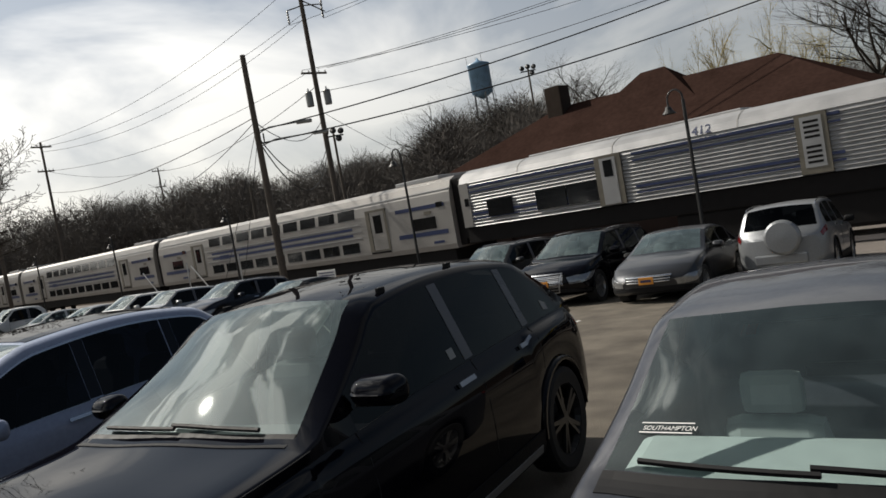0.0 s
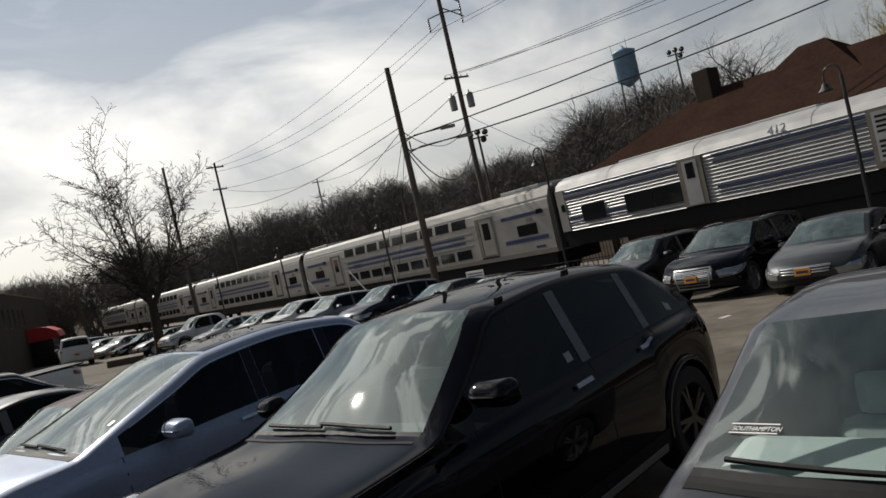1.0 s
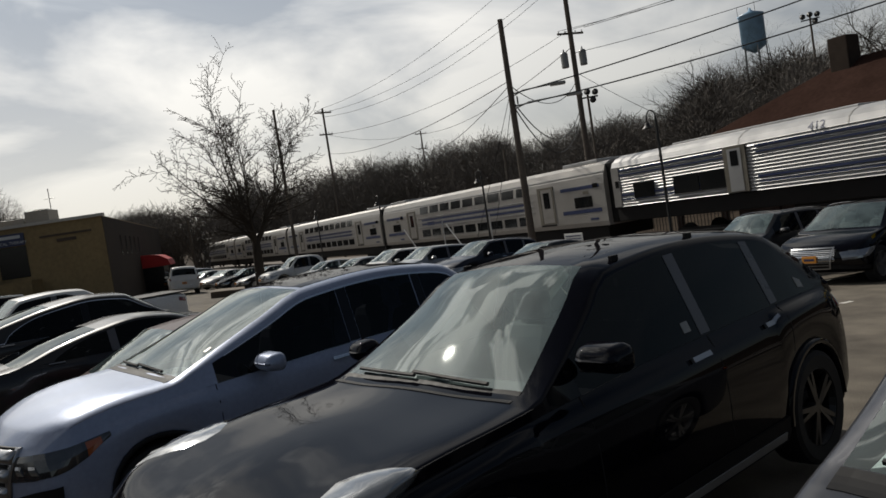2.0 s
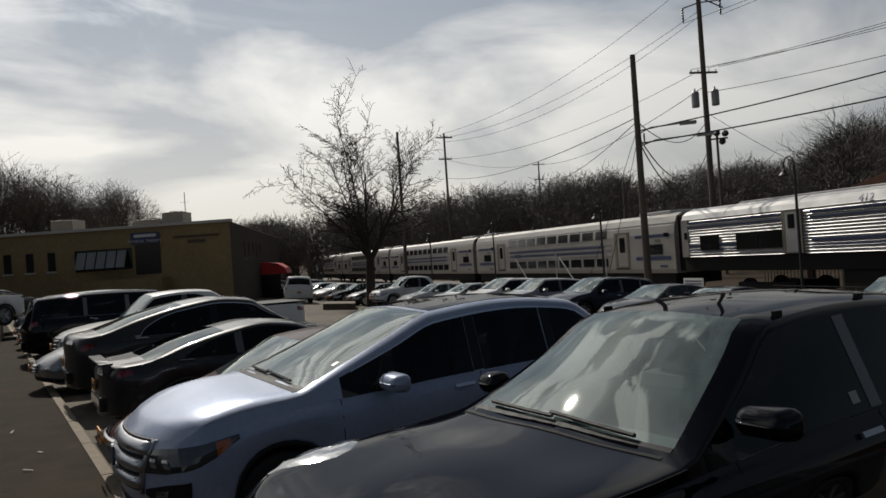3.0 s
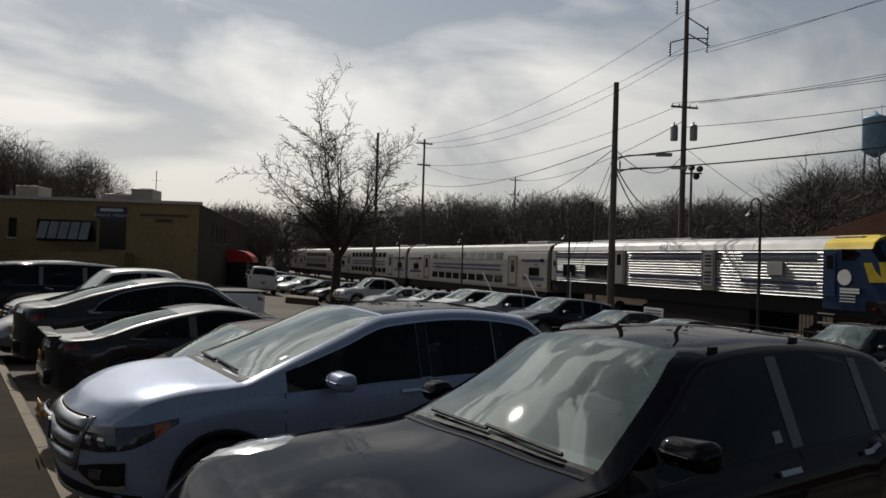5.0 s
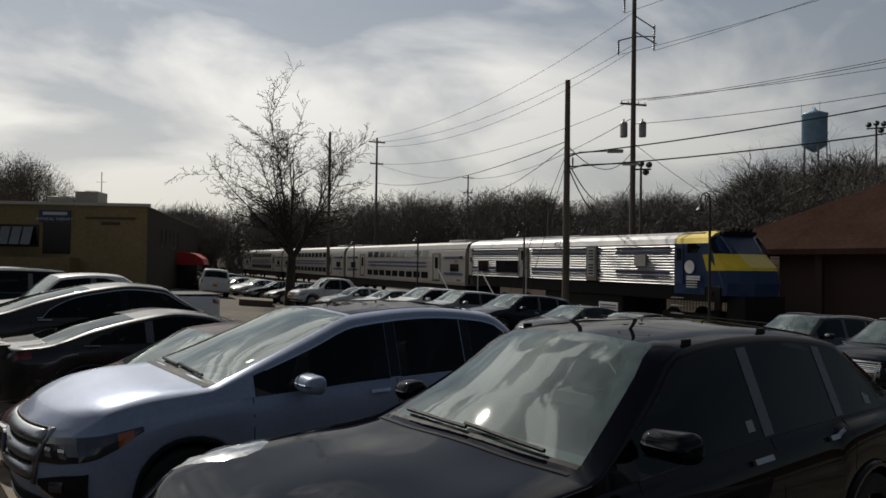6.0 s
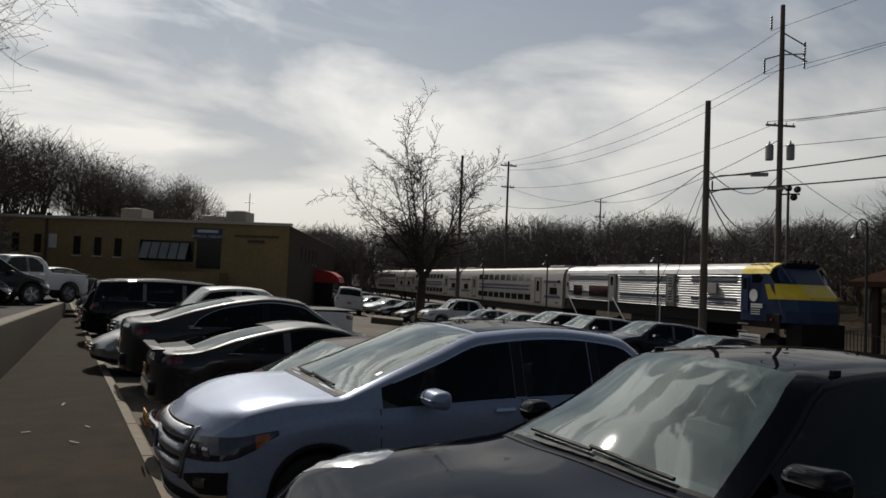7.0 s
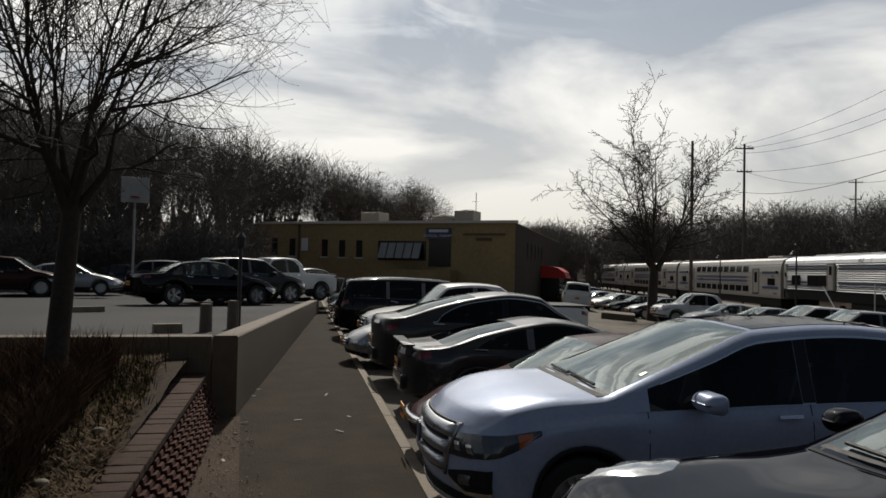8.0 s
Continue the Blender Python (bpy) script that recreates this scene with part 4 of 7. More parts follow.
coupe, sh_coupe = car("coupe", COUPE, P_CHAR, in_stall(COUPE, 0.95, 11.1, True), "black coupe with a rear spoiler, backed to the kerb", near=True, trim=TRIM)
sp = part("spoiler", box(-COUPE["L"] / 2 - 0.02, -COUPE["L"] / 2 + 0.15, -0.68, 0.68, 0.985, 1.015, 0.012), P_CHAR, coupe)
for sgn in (1, -1):
    part("spoiler_post", box(-COUPE["L"] / 2 + 0.03, -COUPE["L"] / 2 + 0.13, sgn * 0.6 - 0.02, sgn * 0.6 + 0.02, 0.84, 0.99, 0.006), P_CHAR, sp)
car("sedan", FASTBACK, P_CHAR, in_stall(FASTBACK, 0.75, 13.75, True), "charcoal fastback sedan backed to the kerb", near=True, glass=TINTED, pillars=BLACK_GLOSS)
car("sedan", SEDAN, P_GREY2, in_stall(SEDAN, 0.35, 16.3), "silver sedan facing the kerb", glass=CLEAR)
car("pickup_truck", dict(PICKUP, H=1.74, cowl_z=1.12, nose=0.98, belt=1.1, deck=1.24), P_WHITE, in_stall(PICKUP, 0.85, 18.9), "white pickup truck with a black bed cover", "pickup", glass=TINTED)
car("suv", dict(BOXY, H=1.8), P_BLACK, in_stall(dict(BOXY, H=1.8), 0.3, 21.9, True), "large black SUV with roof rails", glass=TINTED, rails=True)
car("sedan", SEDAN, P_GREY, in_stall(SEDAN, 0.3, 24.8), "grey sedan facing the kerb", glass=CLEAR)
car("suv", SMALL_SUV, P_GREY2, in_stall(SMALL_SUV, 0.3, 27.6), "light grey small SUV facing the kerb", glass=TINTED)
car("sedan", SEDAN, P_WHITE, in_stall(SEDAN, 0.3, 30.4), "white sedan facing the kerb", glass=CLEAR)
car("suv", SUV, P_NAVY, in_stall(SUV, 0.3, 33.2), "dark blue SUV facing the kerb", glass=TINTED)

FAR_YAW = 90 - TRACK_AZ + 90


def in_row(spec, n_nose, s, tail_out=False, yaw=FAR_YAW):
    x, y = plan(n_nose + spec["L"] / 2, s)
    return ground_pose(x, y, yaw - 180 if tail_out else yaw)


RAV = dict(SMALL_SUV, W=1.82)
rav, sh_rav = car("suv", RAV, P_GREY2, in_row(RAV, 15.45, 5.5, True, FAR_YAW + 8), "silver small SUV with a spare wheel on its tail", glass=TINTED, rails=True)
sw_ = lathe([(0.001, -0.10), (0.30, -0.10), (0.345, -0.07), (0.355, 0.0), (0.345, 0.07), (0.30, 0.10), (0.001, 0.11)], 28, "z")
part("spare_wheel_cover", sw_, P_GREY2, rav, "grey hard spare wheel cover", smooth=False, m=pose(-RAV["L"] / 2 - 0.12, -0.10, 0.98, 0, -90, 0))
for sgn in (1, -1):
    part("tail_light", sh_rav.patch(RAV["L"] - 0.30, RAV["L"] - 0.14, 5.6, 7.6, sgn, 0.012, 4, 6), TAIL_RED, rav)
honda, sh_honda = car("sedan", SEDAN, P_GREY, in_row(SEDAN, 13.4, 7.45, False, FAR_YAW + 8), "grey sedan with chrome grille and orange plate", glass=CLEAR)
AUDI = dict(SUV, L=5.05, W=1.98, w2=3.93, rr=4.2, ge=4.88, side_end=4.5, cp=3.65)
audi, sh_audi = car("suv", AUDI, P_BLACK, in_row(AUDI, 13.7, 10.1, False, FAR_YAW + 6), "black SUV with a tall chrome-edged grille", glass=CLEAR, rails=True, grille="none")
gf = part("grille", sh_audi.front(-0.44, 0.44, 0.38, 0.80, 0.016, 0.03, 10, 4, 0.0, 0.18), TRIM, audi)
for z0, z1, hw in ((0.79, 0.815, 0.46), (0.365, 0.385, 0.36)):
    part("grille_frame", sh_audi.front(-hw, hw, z0, z1, 0.026, 0.03, 10, 1), SATIN, gf, "chrome grille surround")
for sgn in (1, -1):
    part("grille_frame", sh_audi.front(sgn * 0.435, sgn * 0.46, 0.37, 0.81, 0.026, 0.03, 2, 4, 0.0, 0.18), SATIN, gf)
for k in range(6):
    part("grille_bar", sh_audi.front(-0.40, 0.40, 0.44 + k * 0.06, 0.45 + k * 0.06, 0.022, 0.02, 10, 1, 0.0, 0.05), SATIN, gf)
car("suv", SMALL_SUV, P_CHAR, in_row(SMALL_SUV, 14.6, 13.3), "dark grey SUV with silver window trim", glass=TINTED, rails=True)

# far row, noses on a line
RA, RB = Vector((17.5, 13.4)), Vector((22.5, 37.4))
row = [(52.8, COUPE, P_BLACK, "black low car"), (48.8, SEDAN, P_CHAR, "dark grey sedan with glinting windscreen"), (44.4, SUV, P_NAVY, "dark blue SUV with roof rack"), (40.6, SMALL_SUV, P_GREY2, "pale small SUV with bright windscreen"), (37.9, SUV, P_WHITE, "white SUV with roof rails"), (35.3, SEDAN, P_GREY2, "silver sedan with bright windscreen"), (33.1, SEDAN, P_WHITE, "pale sedan"), (31.0, PICKUP, P_WHITE, "white pickup truck with crew cab"), (29.2, SEDAN, P_CHAR, "dark grey sedan"), (27.8, SEDAN, P_BLACK, "black sedan beside the tree island")]
for az, spec, pnt, lab in row:
    d = Vector((math.sin(radians(az)), math.cos(radians(az))))
    r = RB - RA
    t = (RA.x * r.y - RA.y * r.x) / (d.x * r.y - d.y * r.x)
    x, y = d.x * t + 0.97 * spec["L"] / 2, d.y * t - 0.2 * spec["L"] / 2
    car("pickup_truck" if spec is PICKUP else "suv" if spec["H"] > 1.6 else "sedan", spec, pnt, ground_pose(x, y, 168), lab + " facing the aisle", glass=TINTED if spec["H"] > 1.6 else CLEAR, rails=spec is SUV)
car("suv", BOXY, P_WHITE, ground_pose(23.6, 49.5, 66.0), "white boxy SUV seen from behind", glass=TINTED, rails=True)
for spec, pnt, x, y, yaw, lab in [(SEDAN, P_WHITE, 29.5, 54.0, 185, "white sedan parked across the end of the lot"), (SEDAN, P_GREY2, 29.6, 57.5, 185, "silver sedan parked across the end of the lot"), (SUV, P_GREY2, 29.8, 61.0, 185, "silver SUV parked across the end of the lot"), (SUV, P_CHAR, 30.5, 64.5, 185, "dark SUV parked across the end of the lot")]:
    car("suv" if spec is SUV else "sedan", spec, pnt, ground_pose(x, y, yaw), lab, glass=CLEAR)
for spec, pnt, x, y, yaw, lab in [(SEDAN, P_BLACK, -1.15, 26.2, 25, "black sedan on the upper lot"), (SUV, P_CHAR, 0.2, 29.6, 25, "dark grey SUV on the upper lot"), (PICKUP, P_WHITE, 1.6, 33.5, 215, "pale pickup truck on the upper lot"), (SEDAN, P_CHAR, 2.9, 37.0, 215, "dark sedan on the upper lot"), (SEDAN, P_GREY2, -7.6, 38.0, 5, "silver sedan on the upper lot"), (SUV, P_NAVY, -3.2, 42.0, 5, "dark SUV on the upper lot"), (SUV, P_MAROON, -9.6, 36.0, 5, "dark red SUV on the upper lot"), (SEDAN, P_BLACK, -5.6, 43.5, 5, "black car on the upper lot")]:
    car("pickup_truck" if spec is PICKUP else "suv" if spec is SUV else "sedan", spec, pnt, ground_pose(x, y, yaw, upper_z), lab, group="cars on the upper lot", glass=TINTED if spec is not SEDAN else CLEAR)


# ---- railway ----
bmx = bmesh.new()
outline = [(19.6, -0.62), (20.6, RAIL_Z + 0.28 - 0.18), (27.0, RAIL_Z + 0.10), (28.5, -0.64), (28.5, -1.2), (19.6, -1.2)]
pr = prism([(n, z) for n, z in outline], -60, 230)
for v in pr.verts:
    n, s, z = v.co.x, v.co.y, v.co.z
    v.co = Vector((*plan(n, s), z))
bmesh.ops.recalc_face_normals(pr, faces=pr.faces[:])
solid("track_bed", pr, BALLAST, "grey-brown stone ballast of the railway", "railway", kind="structure")
for k, n in enumerate((SIDE_N + 1.5 - 0.72, SIDE_N + 1.5 + 0.72)):
    pr = prism([(n - 0.07, RAIL_Z + 0.1), (n + 0.07, RAIL_Z + 0.1), (n + 0.035, RAIL_Z + 0.24), (n - 0.035, RAIL_Z + 0.24)], -60, 230)
    for v in pr.verts:
        v.co = Vector((*plan(v.co.x, v.co.y), v.co.z))
    solid("rail", pr, STEEL, "worn steel running rail", "rail", "rails", kind="structure")

TRAIN_YAW = 90 - TRACK_AZ
WHEEL_BASE_Z = RAIL_Z + 0.24


def shell_x(profile, x0, x1, closed=True):
    """A y, z outline pushed along x."""
    bm = bmesh.new()
    a = [bm.verts.new((x0, y, z)) for y, z in profile]
    b = [bm.verts.new((x1, y, z)) for y, z in profile]
    for k in range(len(a)):
        j = (k + 1) % len(a)
        bm.faces.new((a[k], a[j], b[j], b[k]))
    bm.faces.new(a[::-1])
    bm.faces.new(b)
    bmesh.ops.recalc_face_normals(bm, faces=bm.faces[:])
    return bm


def bogie(root, x, base):
    bg_ = part("bogie", box(x - 1.6, x + 1.6, 0.85, 1.15, base + 0.35, base + 0.75, 0.06), UNDER, root)
    part("bogie_far_frame", box(x - 1.6, x + 1.6, -1.15, -0.85, base + 0.35, base + 0.75, 0.06), UNDER, bg_)
    for dx in (-1.2, 1.2):
        w = lathe([(0.001, -0.9), (0.46, -0.9), (0.46, -0.78), (0.1, -0.76), (0.1, 0.76), (0.46, 0.78), (0.46, 0.9), (0.001, 0.9)], 18, "y")
        part("train_wheel", w, UNDER, bg_, m=Matrix.Translation((x + dx, 0, base + 0.46)))


def flutes(z0, z1, n, y):
    """A side outline with n rounded ribs between two heights."""
    out = []
    for k in range(n):
        a = z0 + (z1 - z0) * k / n
        d = (z1 - z0) / n
        out += [(y + 0.022, a), (y - 0.035, a + 0.55 * d), (y - 0.035, a + 0.68 * d)]
    return out


W2 = 1.5
LOCO_L = 23.5
b0 = WHEEL_BASE_Z


def build_loco():
    root = thing("locomotive", Matrix(), "stainless fluted diesel locomotive with blue and yellow cab", "train")
    sill, gut, roof = 1.37, 3.08, 3.62
    near = flutes(sill, gut, 14, W2)
    top = [(W2 - 0.02, gut + 0.02), (W2 - 0.10, gut + 0.22), (W2 - 0.34, roof - 0.16), (W2 - 0.75, roof - 0.03), (0, roof)]
    prof = near + top + [(-y, z) for y, z in (near + top)[::-1][1:]]
    part("body", shell_x(prof, 4.65, LOCO_L), STAINLESS, root)
    roofp = [(y + (0.006 if y > 0 else -0.006 if y < 0 else 0), z + 0.006) for y, z in [(W2 - 0.01, gut)] + top]
    roofp = roofp + [(-y, z) for y, z in roofp[::-1][1:]]
    part("roof", shell_x(roofp, 4.66, LOCO_L - 0.01), ROOF_STEEL, root, "pale weathered curved roof")
    for xj in (8.0, 12.4, 16.6, 20.6):
        part("roof_seam", shell_x([(y * 1.003, z + 0.012) for y, z in roofp], xj - 0.02, xj + 0.02), DOOR_GREY, root)
    part("roof_hatch", box(12.5, 20.5, -0.7, 0.7, roof - 0.05, roof + 0.06, 0.03), ROOF_STEEL, root)
    for z, h in ((2.94, 0.09), (2.72, 0.06), (1.86, 0.09), (1.66, 0.06)):
        for x0, x1 in ((4.9, 8.55), (9.65, 15.9), (17.0, LOCO_L - 0.5)):
            for sgn in (1, -1):
                part("stripe", box(x0, x1, sgn * (W2 + 0.026) - 0.004, sgn * (W2 + 0.026) + 0.004, z - h / 2, z + h / 2), STRIPE, root)
    for sgn in (1, -1):
        yy = sgn * (W2 + 0.03)
        def plate(nm, x0, x1, z0, z1, mat, pr=0.012, parent=root, bev=0.0):
            return part(nm, box(x0, x1, yy - pr if sgn < 0 else yy - 0.05, yy + 0.05 if sgn < 0 else yy + pr, z0, z1, bev), mat, parent)
        d = plate("side_door", 16.3, 17.3, sill + 0.02, gut - 0.02, DOOR_TAN, 0.02)
        plate("door_leaf", 16.5, 17.1, sill + 0.05, gut - 0.1, STAINLESS, 0.03, d)
        plate("door_window", 16.63, 16.97, 2.35, 2.9, TRAIN_GLASS, 0.036, d)
        d = plate("louvre_door", 9.98, 10.82, sill + 0.02, gut - 0.02, DOOR_TAN, 0.02)
        plate("louvre_panel", 10.12, 10.68, sill + 0.2, gut - 0.1, STAINLESS, 0.03, d)
        for k in range(9):
            if k == 4:
                continue
            plate("louvre_slat", 10.2, 10.6, 1.68 + k * 0.14, 1.75 + k * 0.14, UNDER, 0.034, d)
        plate("window", 17.15, 18.55, 1.62, 2.32, TRAIN_GLASS, 0.016, bev=0.004)
        plate("window", 18.6, 19.9, 1.62, 2.32, TRAIN_GLASS, 0.016, bev=0.004)
        plate("window", 21.0, 22.2, 1.66, 2.3, TRAIN_GLASS, 0.016, bev=0.004)
        plate("vent_box", 6.4, 7.15, 2.12, 2.62, DOOR_GREY, 0.06, bev=0.01)
        plate("marker_window", LOCO_L - 0.4, LOCO_L - 0.2, 2.2, 2.5, TRAIN_GLASS, 0.016)
    part("end_frame", box(LOCO_L - 0.02, LOCO_L + 0.25, -1.3, 1.3, 0.9, 3.35, 0.05), UNDER, root)
    part("end_panel", box(LOCO_L - 0.45, LOCO_L + 0.004, -W2 - 0.028, W2 + 0.028, sill, gut + 0.02), COACH, root)
    # lower frame, tank, ladders
    part("underframe", box(2.2, LOCO_L, -1.42, 1.42, 0.72, 1.365, 0.04), UNDER, root)
    part("fuel_tank", box(8.2, 14.8, -1.35, 1.35, b0 + 0.3, 0.75, 0.12), UNDER, root)
    part("pilot", box(1.25, 2.2, -1.1, 1.1, b0 + 0.15, 1.0, 0.06), UNDER, root)
    for x in (4.2, 18.8):
        bogie(root, x, b0)
    for k in range(4):
        part("step", box(4.15, 4.85, 1.40, 1.52, b0 + 0.35 + k * 0.33, b0 + 0.39 + k * 0.33), LAMP_GREY, root)
    # cab: blue sides and nose, yellow brow and roof
    cabp = [(4.66, 1.0), (4.66, 1.6), (4.66, 2.4), (4.66, 3.0), (4.66, roof), (2.85, roof), (2.6, 3.42), (1.98, 2.64), (1.36, 2.12), (1.18, 1.5), (1.24, 1.0)]

    def roof_z(y):
        ys_ = [abs(p[0]) for p in roofp[:6]][::-1]
        zs_ = [p[1] for p in roofp[:6]][::-1]
        return float(np.interp(abs(y), ys_, zs_)) - 0.012

    def cab_mesh(outline, grow=1.0):
        """A side outline of the cab carried across it, with a nose rounded in plan."""
        cb = bmesh.new()
        rings = []
        for y in (1.51, 1.46, 1.36, 1.16, 0.75, 0, -0.75, -1.16, -1.36, -1.46, -1.51):
            edge_ = max(0.0, abs(y) - 0.9)
            ring = []
            for x, z in outline:
                k = min(1.0, max(0.0, (2.9 - x) / 1.2))
                ring.append(cb.verts.new((x + edge_ * k * 1.15, y * (1 - 0.10 * k) * grow, min(z, roof_z(y)))))
            rings.append(ring)
        for a, b in zip(rings, rings[1:]):
            for k in range(len(outline)):
                j = (k + 1) % len(outline)
                try:
                    cb.faces.new((a[k], a[j], b[j], b[k]))
                except ValueError:
                    pass
        cb.faces.new(rings[0])
        cb.faces.new(rings[-1][::-1])
        bmesh.ops.recalc_face_normals(cb, faces=cb.faces[:])
        return cb
    cab = part("cab", cab_mesh(cabp), LOCO_BLUE, root, "dark blue painted cab and nose")
    part("nose_band", cab_mesh([(3.05, 2.62), (1.985, 2.66), (1.34, 2.125), (1.30, 2.0), (2.75, 1.98)], 1.012), LOCO_YELLOW, cab, "yellow band over the nose")
    part("window_band", cab_mesh([(3.9, 2.70), (2.03, 2.70), (2.56, 3.36), (3.9, 3.36)], 1.009), BLACK_GLOSS, cab, "black glass band round the cab")
    part("cab_roof", shell_x([(y * 1.008, z + 0.012) for y, z in roofp], 2.75, 4.64), LOCO_YELLOW, root, "yellow cab roof")
    part("roof_vent", box(3.4, 4.5, 0.75, 1.15, 3.42, 3.56, 0.02), DOOR_GREY, root)
    for sgn in (1, -1):
        part("cab_door", box(4.15, 4.6, sgn * (W2 + 0.005) - 0.02, sgn * (W2 + 0.005) + 0.018, 1.42, 2.98, 0.01), LOCO_BLUE, cab)
        part("cab_door_window", box(4.25, 4.5, sgn * (W2 + 0.005) - 0.03, sgn * (W2 + 0.005) + 0.026, 2.4, 2.88), TRAIN_GLASS, cab)
        lg = lathe([(0.001, -0.012), (0.27, -0.012), (0.27, 0.012), (0.001, 0.012)], 24, "y")
        part("round_emblem", lg, SIGN_WHITE, cab, m=Matrix.Translation((3.78, sgn * (W2 + 0.02), 2.12)))
        for k in range(5):
            part("lettering_bar", box(3.2 if k < 2 else 3.35, 3.95, sgn * (W2 + 0.012) - 0.012, sgn * (W2 + 0.012) + 0.012, 1.68 - k * 0.1, 1.735 - k * 0.1 + (0.02 if k < 2 else -0.02)), SIGN_WHITE, cab)
        part("marker_light", box(2.6, 2.75, sgn * 1.46 - 0.05, sgn * 1.42 + 0.05, 1.05, 1.15, 0.01), TAIL_RED, cab)
    for sgn in (1, -1):
        part("windscreen_post", tube([(2.0, sgn * 1.0, 2.70), (2.58, sgn * 1.0, 3.36)], 0.04, 5), LOCO_BLUE, cab)
    br = part("brow", box(2.5, 3.0, -0.9, 0.9, 3.42, 3.60, 0.05), UNDER, cab, "black lamp housing over the windscreen")
    for y in (-0.5, -0.2, 0.2, 0.5):
        part("horn", box(2.4, 2.9, y - 0.06, y + 0.06, 3.58, 3.74, 0.03), UNDER, br)
    # lettering
    for sgn in (1, -1):
        fc = bpy.data.curves.new("number", "FONT")
        fc.body, fc.size, fc.extrude, fc.align_x = "412", 0.42, 0.004, "CENTER"
        t = new("number", fc)
        t.data.materials.append(STRIPE)
        t.parent = root
        t.matrix_basis = pose(13.5, sgn * (W2 + 0.01), gut + 0.03, 90 - 28, 0, 180 if sgn > 0 else 0)
    return root


def build_coach():
    root = thing("coach", Matrix(), "silver double-deck railway coach with two rows of dark windows", "train", "coaches")
    L = 25.6
    sill, roof = 0.62, 3.60
    prof = [(W2 - 0.05, sill), (W2, sill + 0.2), (W2, 2.55), (W2 - 0.05, 2.95), (W2 - 0.22, 3.38), (W2 - 0.55, roof - 0.06), (0, roof)]
    prof = prof + [(-y, z) for y, z in prof[::-1][1:]]
    part("body", shell_x(prof, 0.35, L), COACH, root)
    for x in (1.2, L - 3.2):
        part("roof_unit", box(x, x + 2.6, -1.0, 1.0, roof - 0.08, roof + 0.10, 0.03), ROOF_STEEL, root)
    part("end_frame", box(0.0, 0.36, -1.25, 1.25, 0.7, 3.4, 0.04), UNDER, root)
    part("end_frame", box(L - 0.01, L + 0.30, -1.25, 1.25, 0.7, 3.4, 0.04), UNDER, root)
    part("underframe", box(0.6, L - 0.3, -1.35, 1.35, 0.05, 0.63, 0.04), UNDER, root)
    for x in (3.2, L - 3.0):
        bogie(root, x, b0)
    for sgn in (1, -1):
        def plate(nm, x0, x1, z0, z1, mat, pr=0.012, parent=root, bev=0.0, lean=0.0):
            yy = sgn * W2
            bmp = box(x0, x1, yy - 0.10 if sgn > 0 else yy - pr, yy + pr if sgn > 0 else yy + 0.10, z0, z1, bev)
            for v in bmp.verts:
                v.co.y -= sgn * max(0, (v.co.z - 2.55)) * lean
            return part(nm, bmp, mat, parent)
        x = 6.3
        for k in range(9):
            plate("upper_window", x, x + 1.2, 2.52, 2.98, TRAIN_GLASS, 0.01, lean=0.13)
            plate("lower_window", x, x + 1.2, 0.98, 1.44, TRAIN_GLASS, 0.01)
            x += 1.48
        for z0, z1 in ((2.02, 2.14), (1.74, 1.86)):
            plate("stripe", 6.6, L - 6.4, z0, z1, STRIPE, 0.008)
        for z0 in (2.22, 1.93, 1.62):
            plate("side_rib", 6.0, L - 5.8, z0, z0 + 0.035, ROOF_STEEL, 0.018)
        plate("gutter", 0.4, L - 0.1, 3.06, 3.10, ROOF_STEEL, 0.006, lean=0.13)
        for x0 in (4.2, L - 5.5):
            d = plate("door", x0, x0 + 1.35, sill + 0.30, 2.78, DOOR_TAN, 0.015)
            plate("door_leaf", x0 + 0.14, x0 + 1.05, sill + 0.36, 2.68, COACH, 0.02, d)
            plate("door_gap", x0 + 1.06, x0 + 1.10, sill + 0.36, 2.68, UNDER, 0.021, d)
            plate("door_step", x0 + 0.05, x0 + 1.3, sill + 0.2, sill + 0.28, UNDER, 0.03, d)
            plate("door_window", x0 + 0.34, x0 + 0.86, 1.72, 2.52, TRAIN_GLASS, 0.026, d, 0.01)
        for x0 in (1.3, L - 2.9):
            plate("end_window", x0, x0 + 1.3, 1.55, 2.05, TRAIN_GLASS, 0.012)
            plate("stripe", x0 - 0.6, x0 + 2.3, 2.40, 2.56, STRIPE, 0.008)
            plate("marker_box", x0 - 0.5, x0 - 0.15, 2.40, 2.60, TRAIN_GLASS, 0.02)
            plate("vent_panel", x0 + 0.2, x0 + 0.6, 2.16, 2.30, DOOR_TAN, 0.014)
            plate("data_plate", x0 - 0.3, x0 + 0.3, 0.92, 1.02, STRIPE, 0.01)
            plate("stripe", x0 - 0.6, x0 + 2.3, 1.28, 1.46, STRIPE, 0.008)
        plate("badge", L - 8.2, L - 7.2, 1.7, 1.95, STRIPE, 0.009)
    return root


loco = build_loco()
coach = build_coach()
coaches = [coach]
for k in range(3):
    coaches.append(copy_thing(coach, Matrix()))


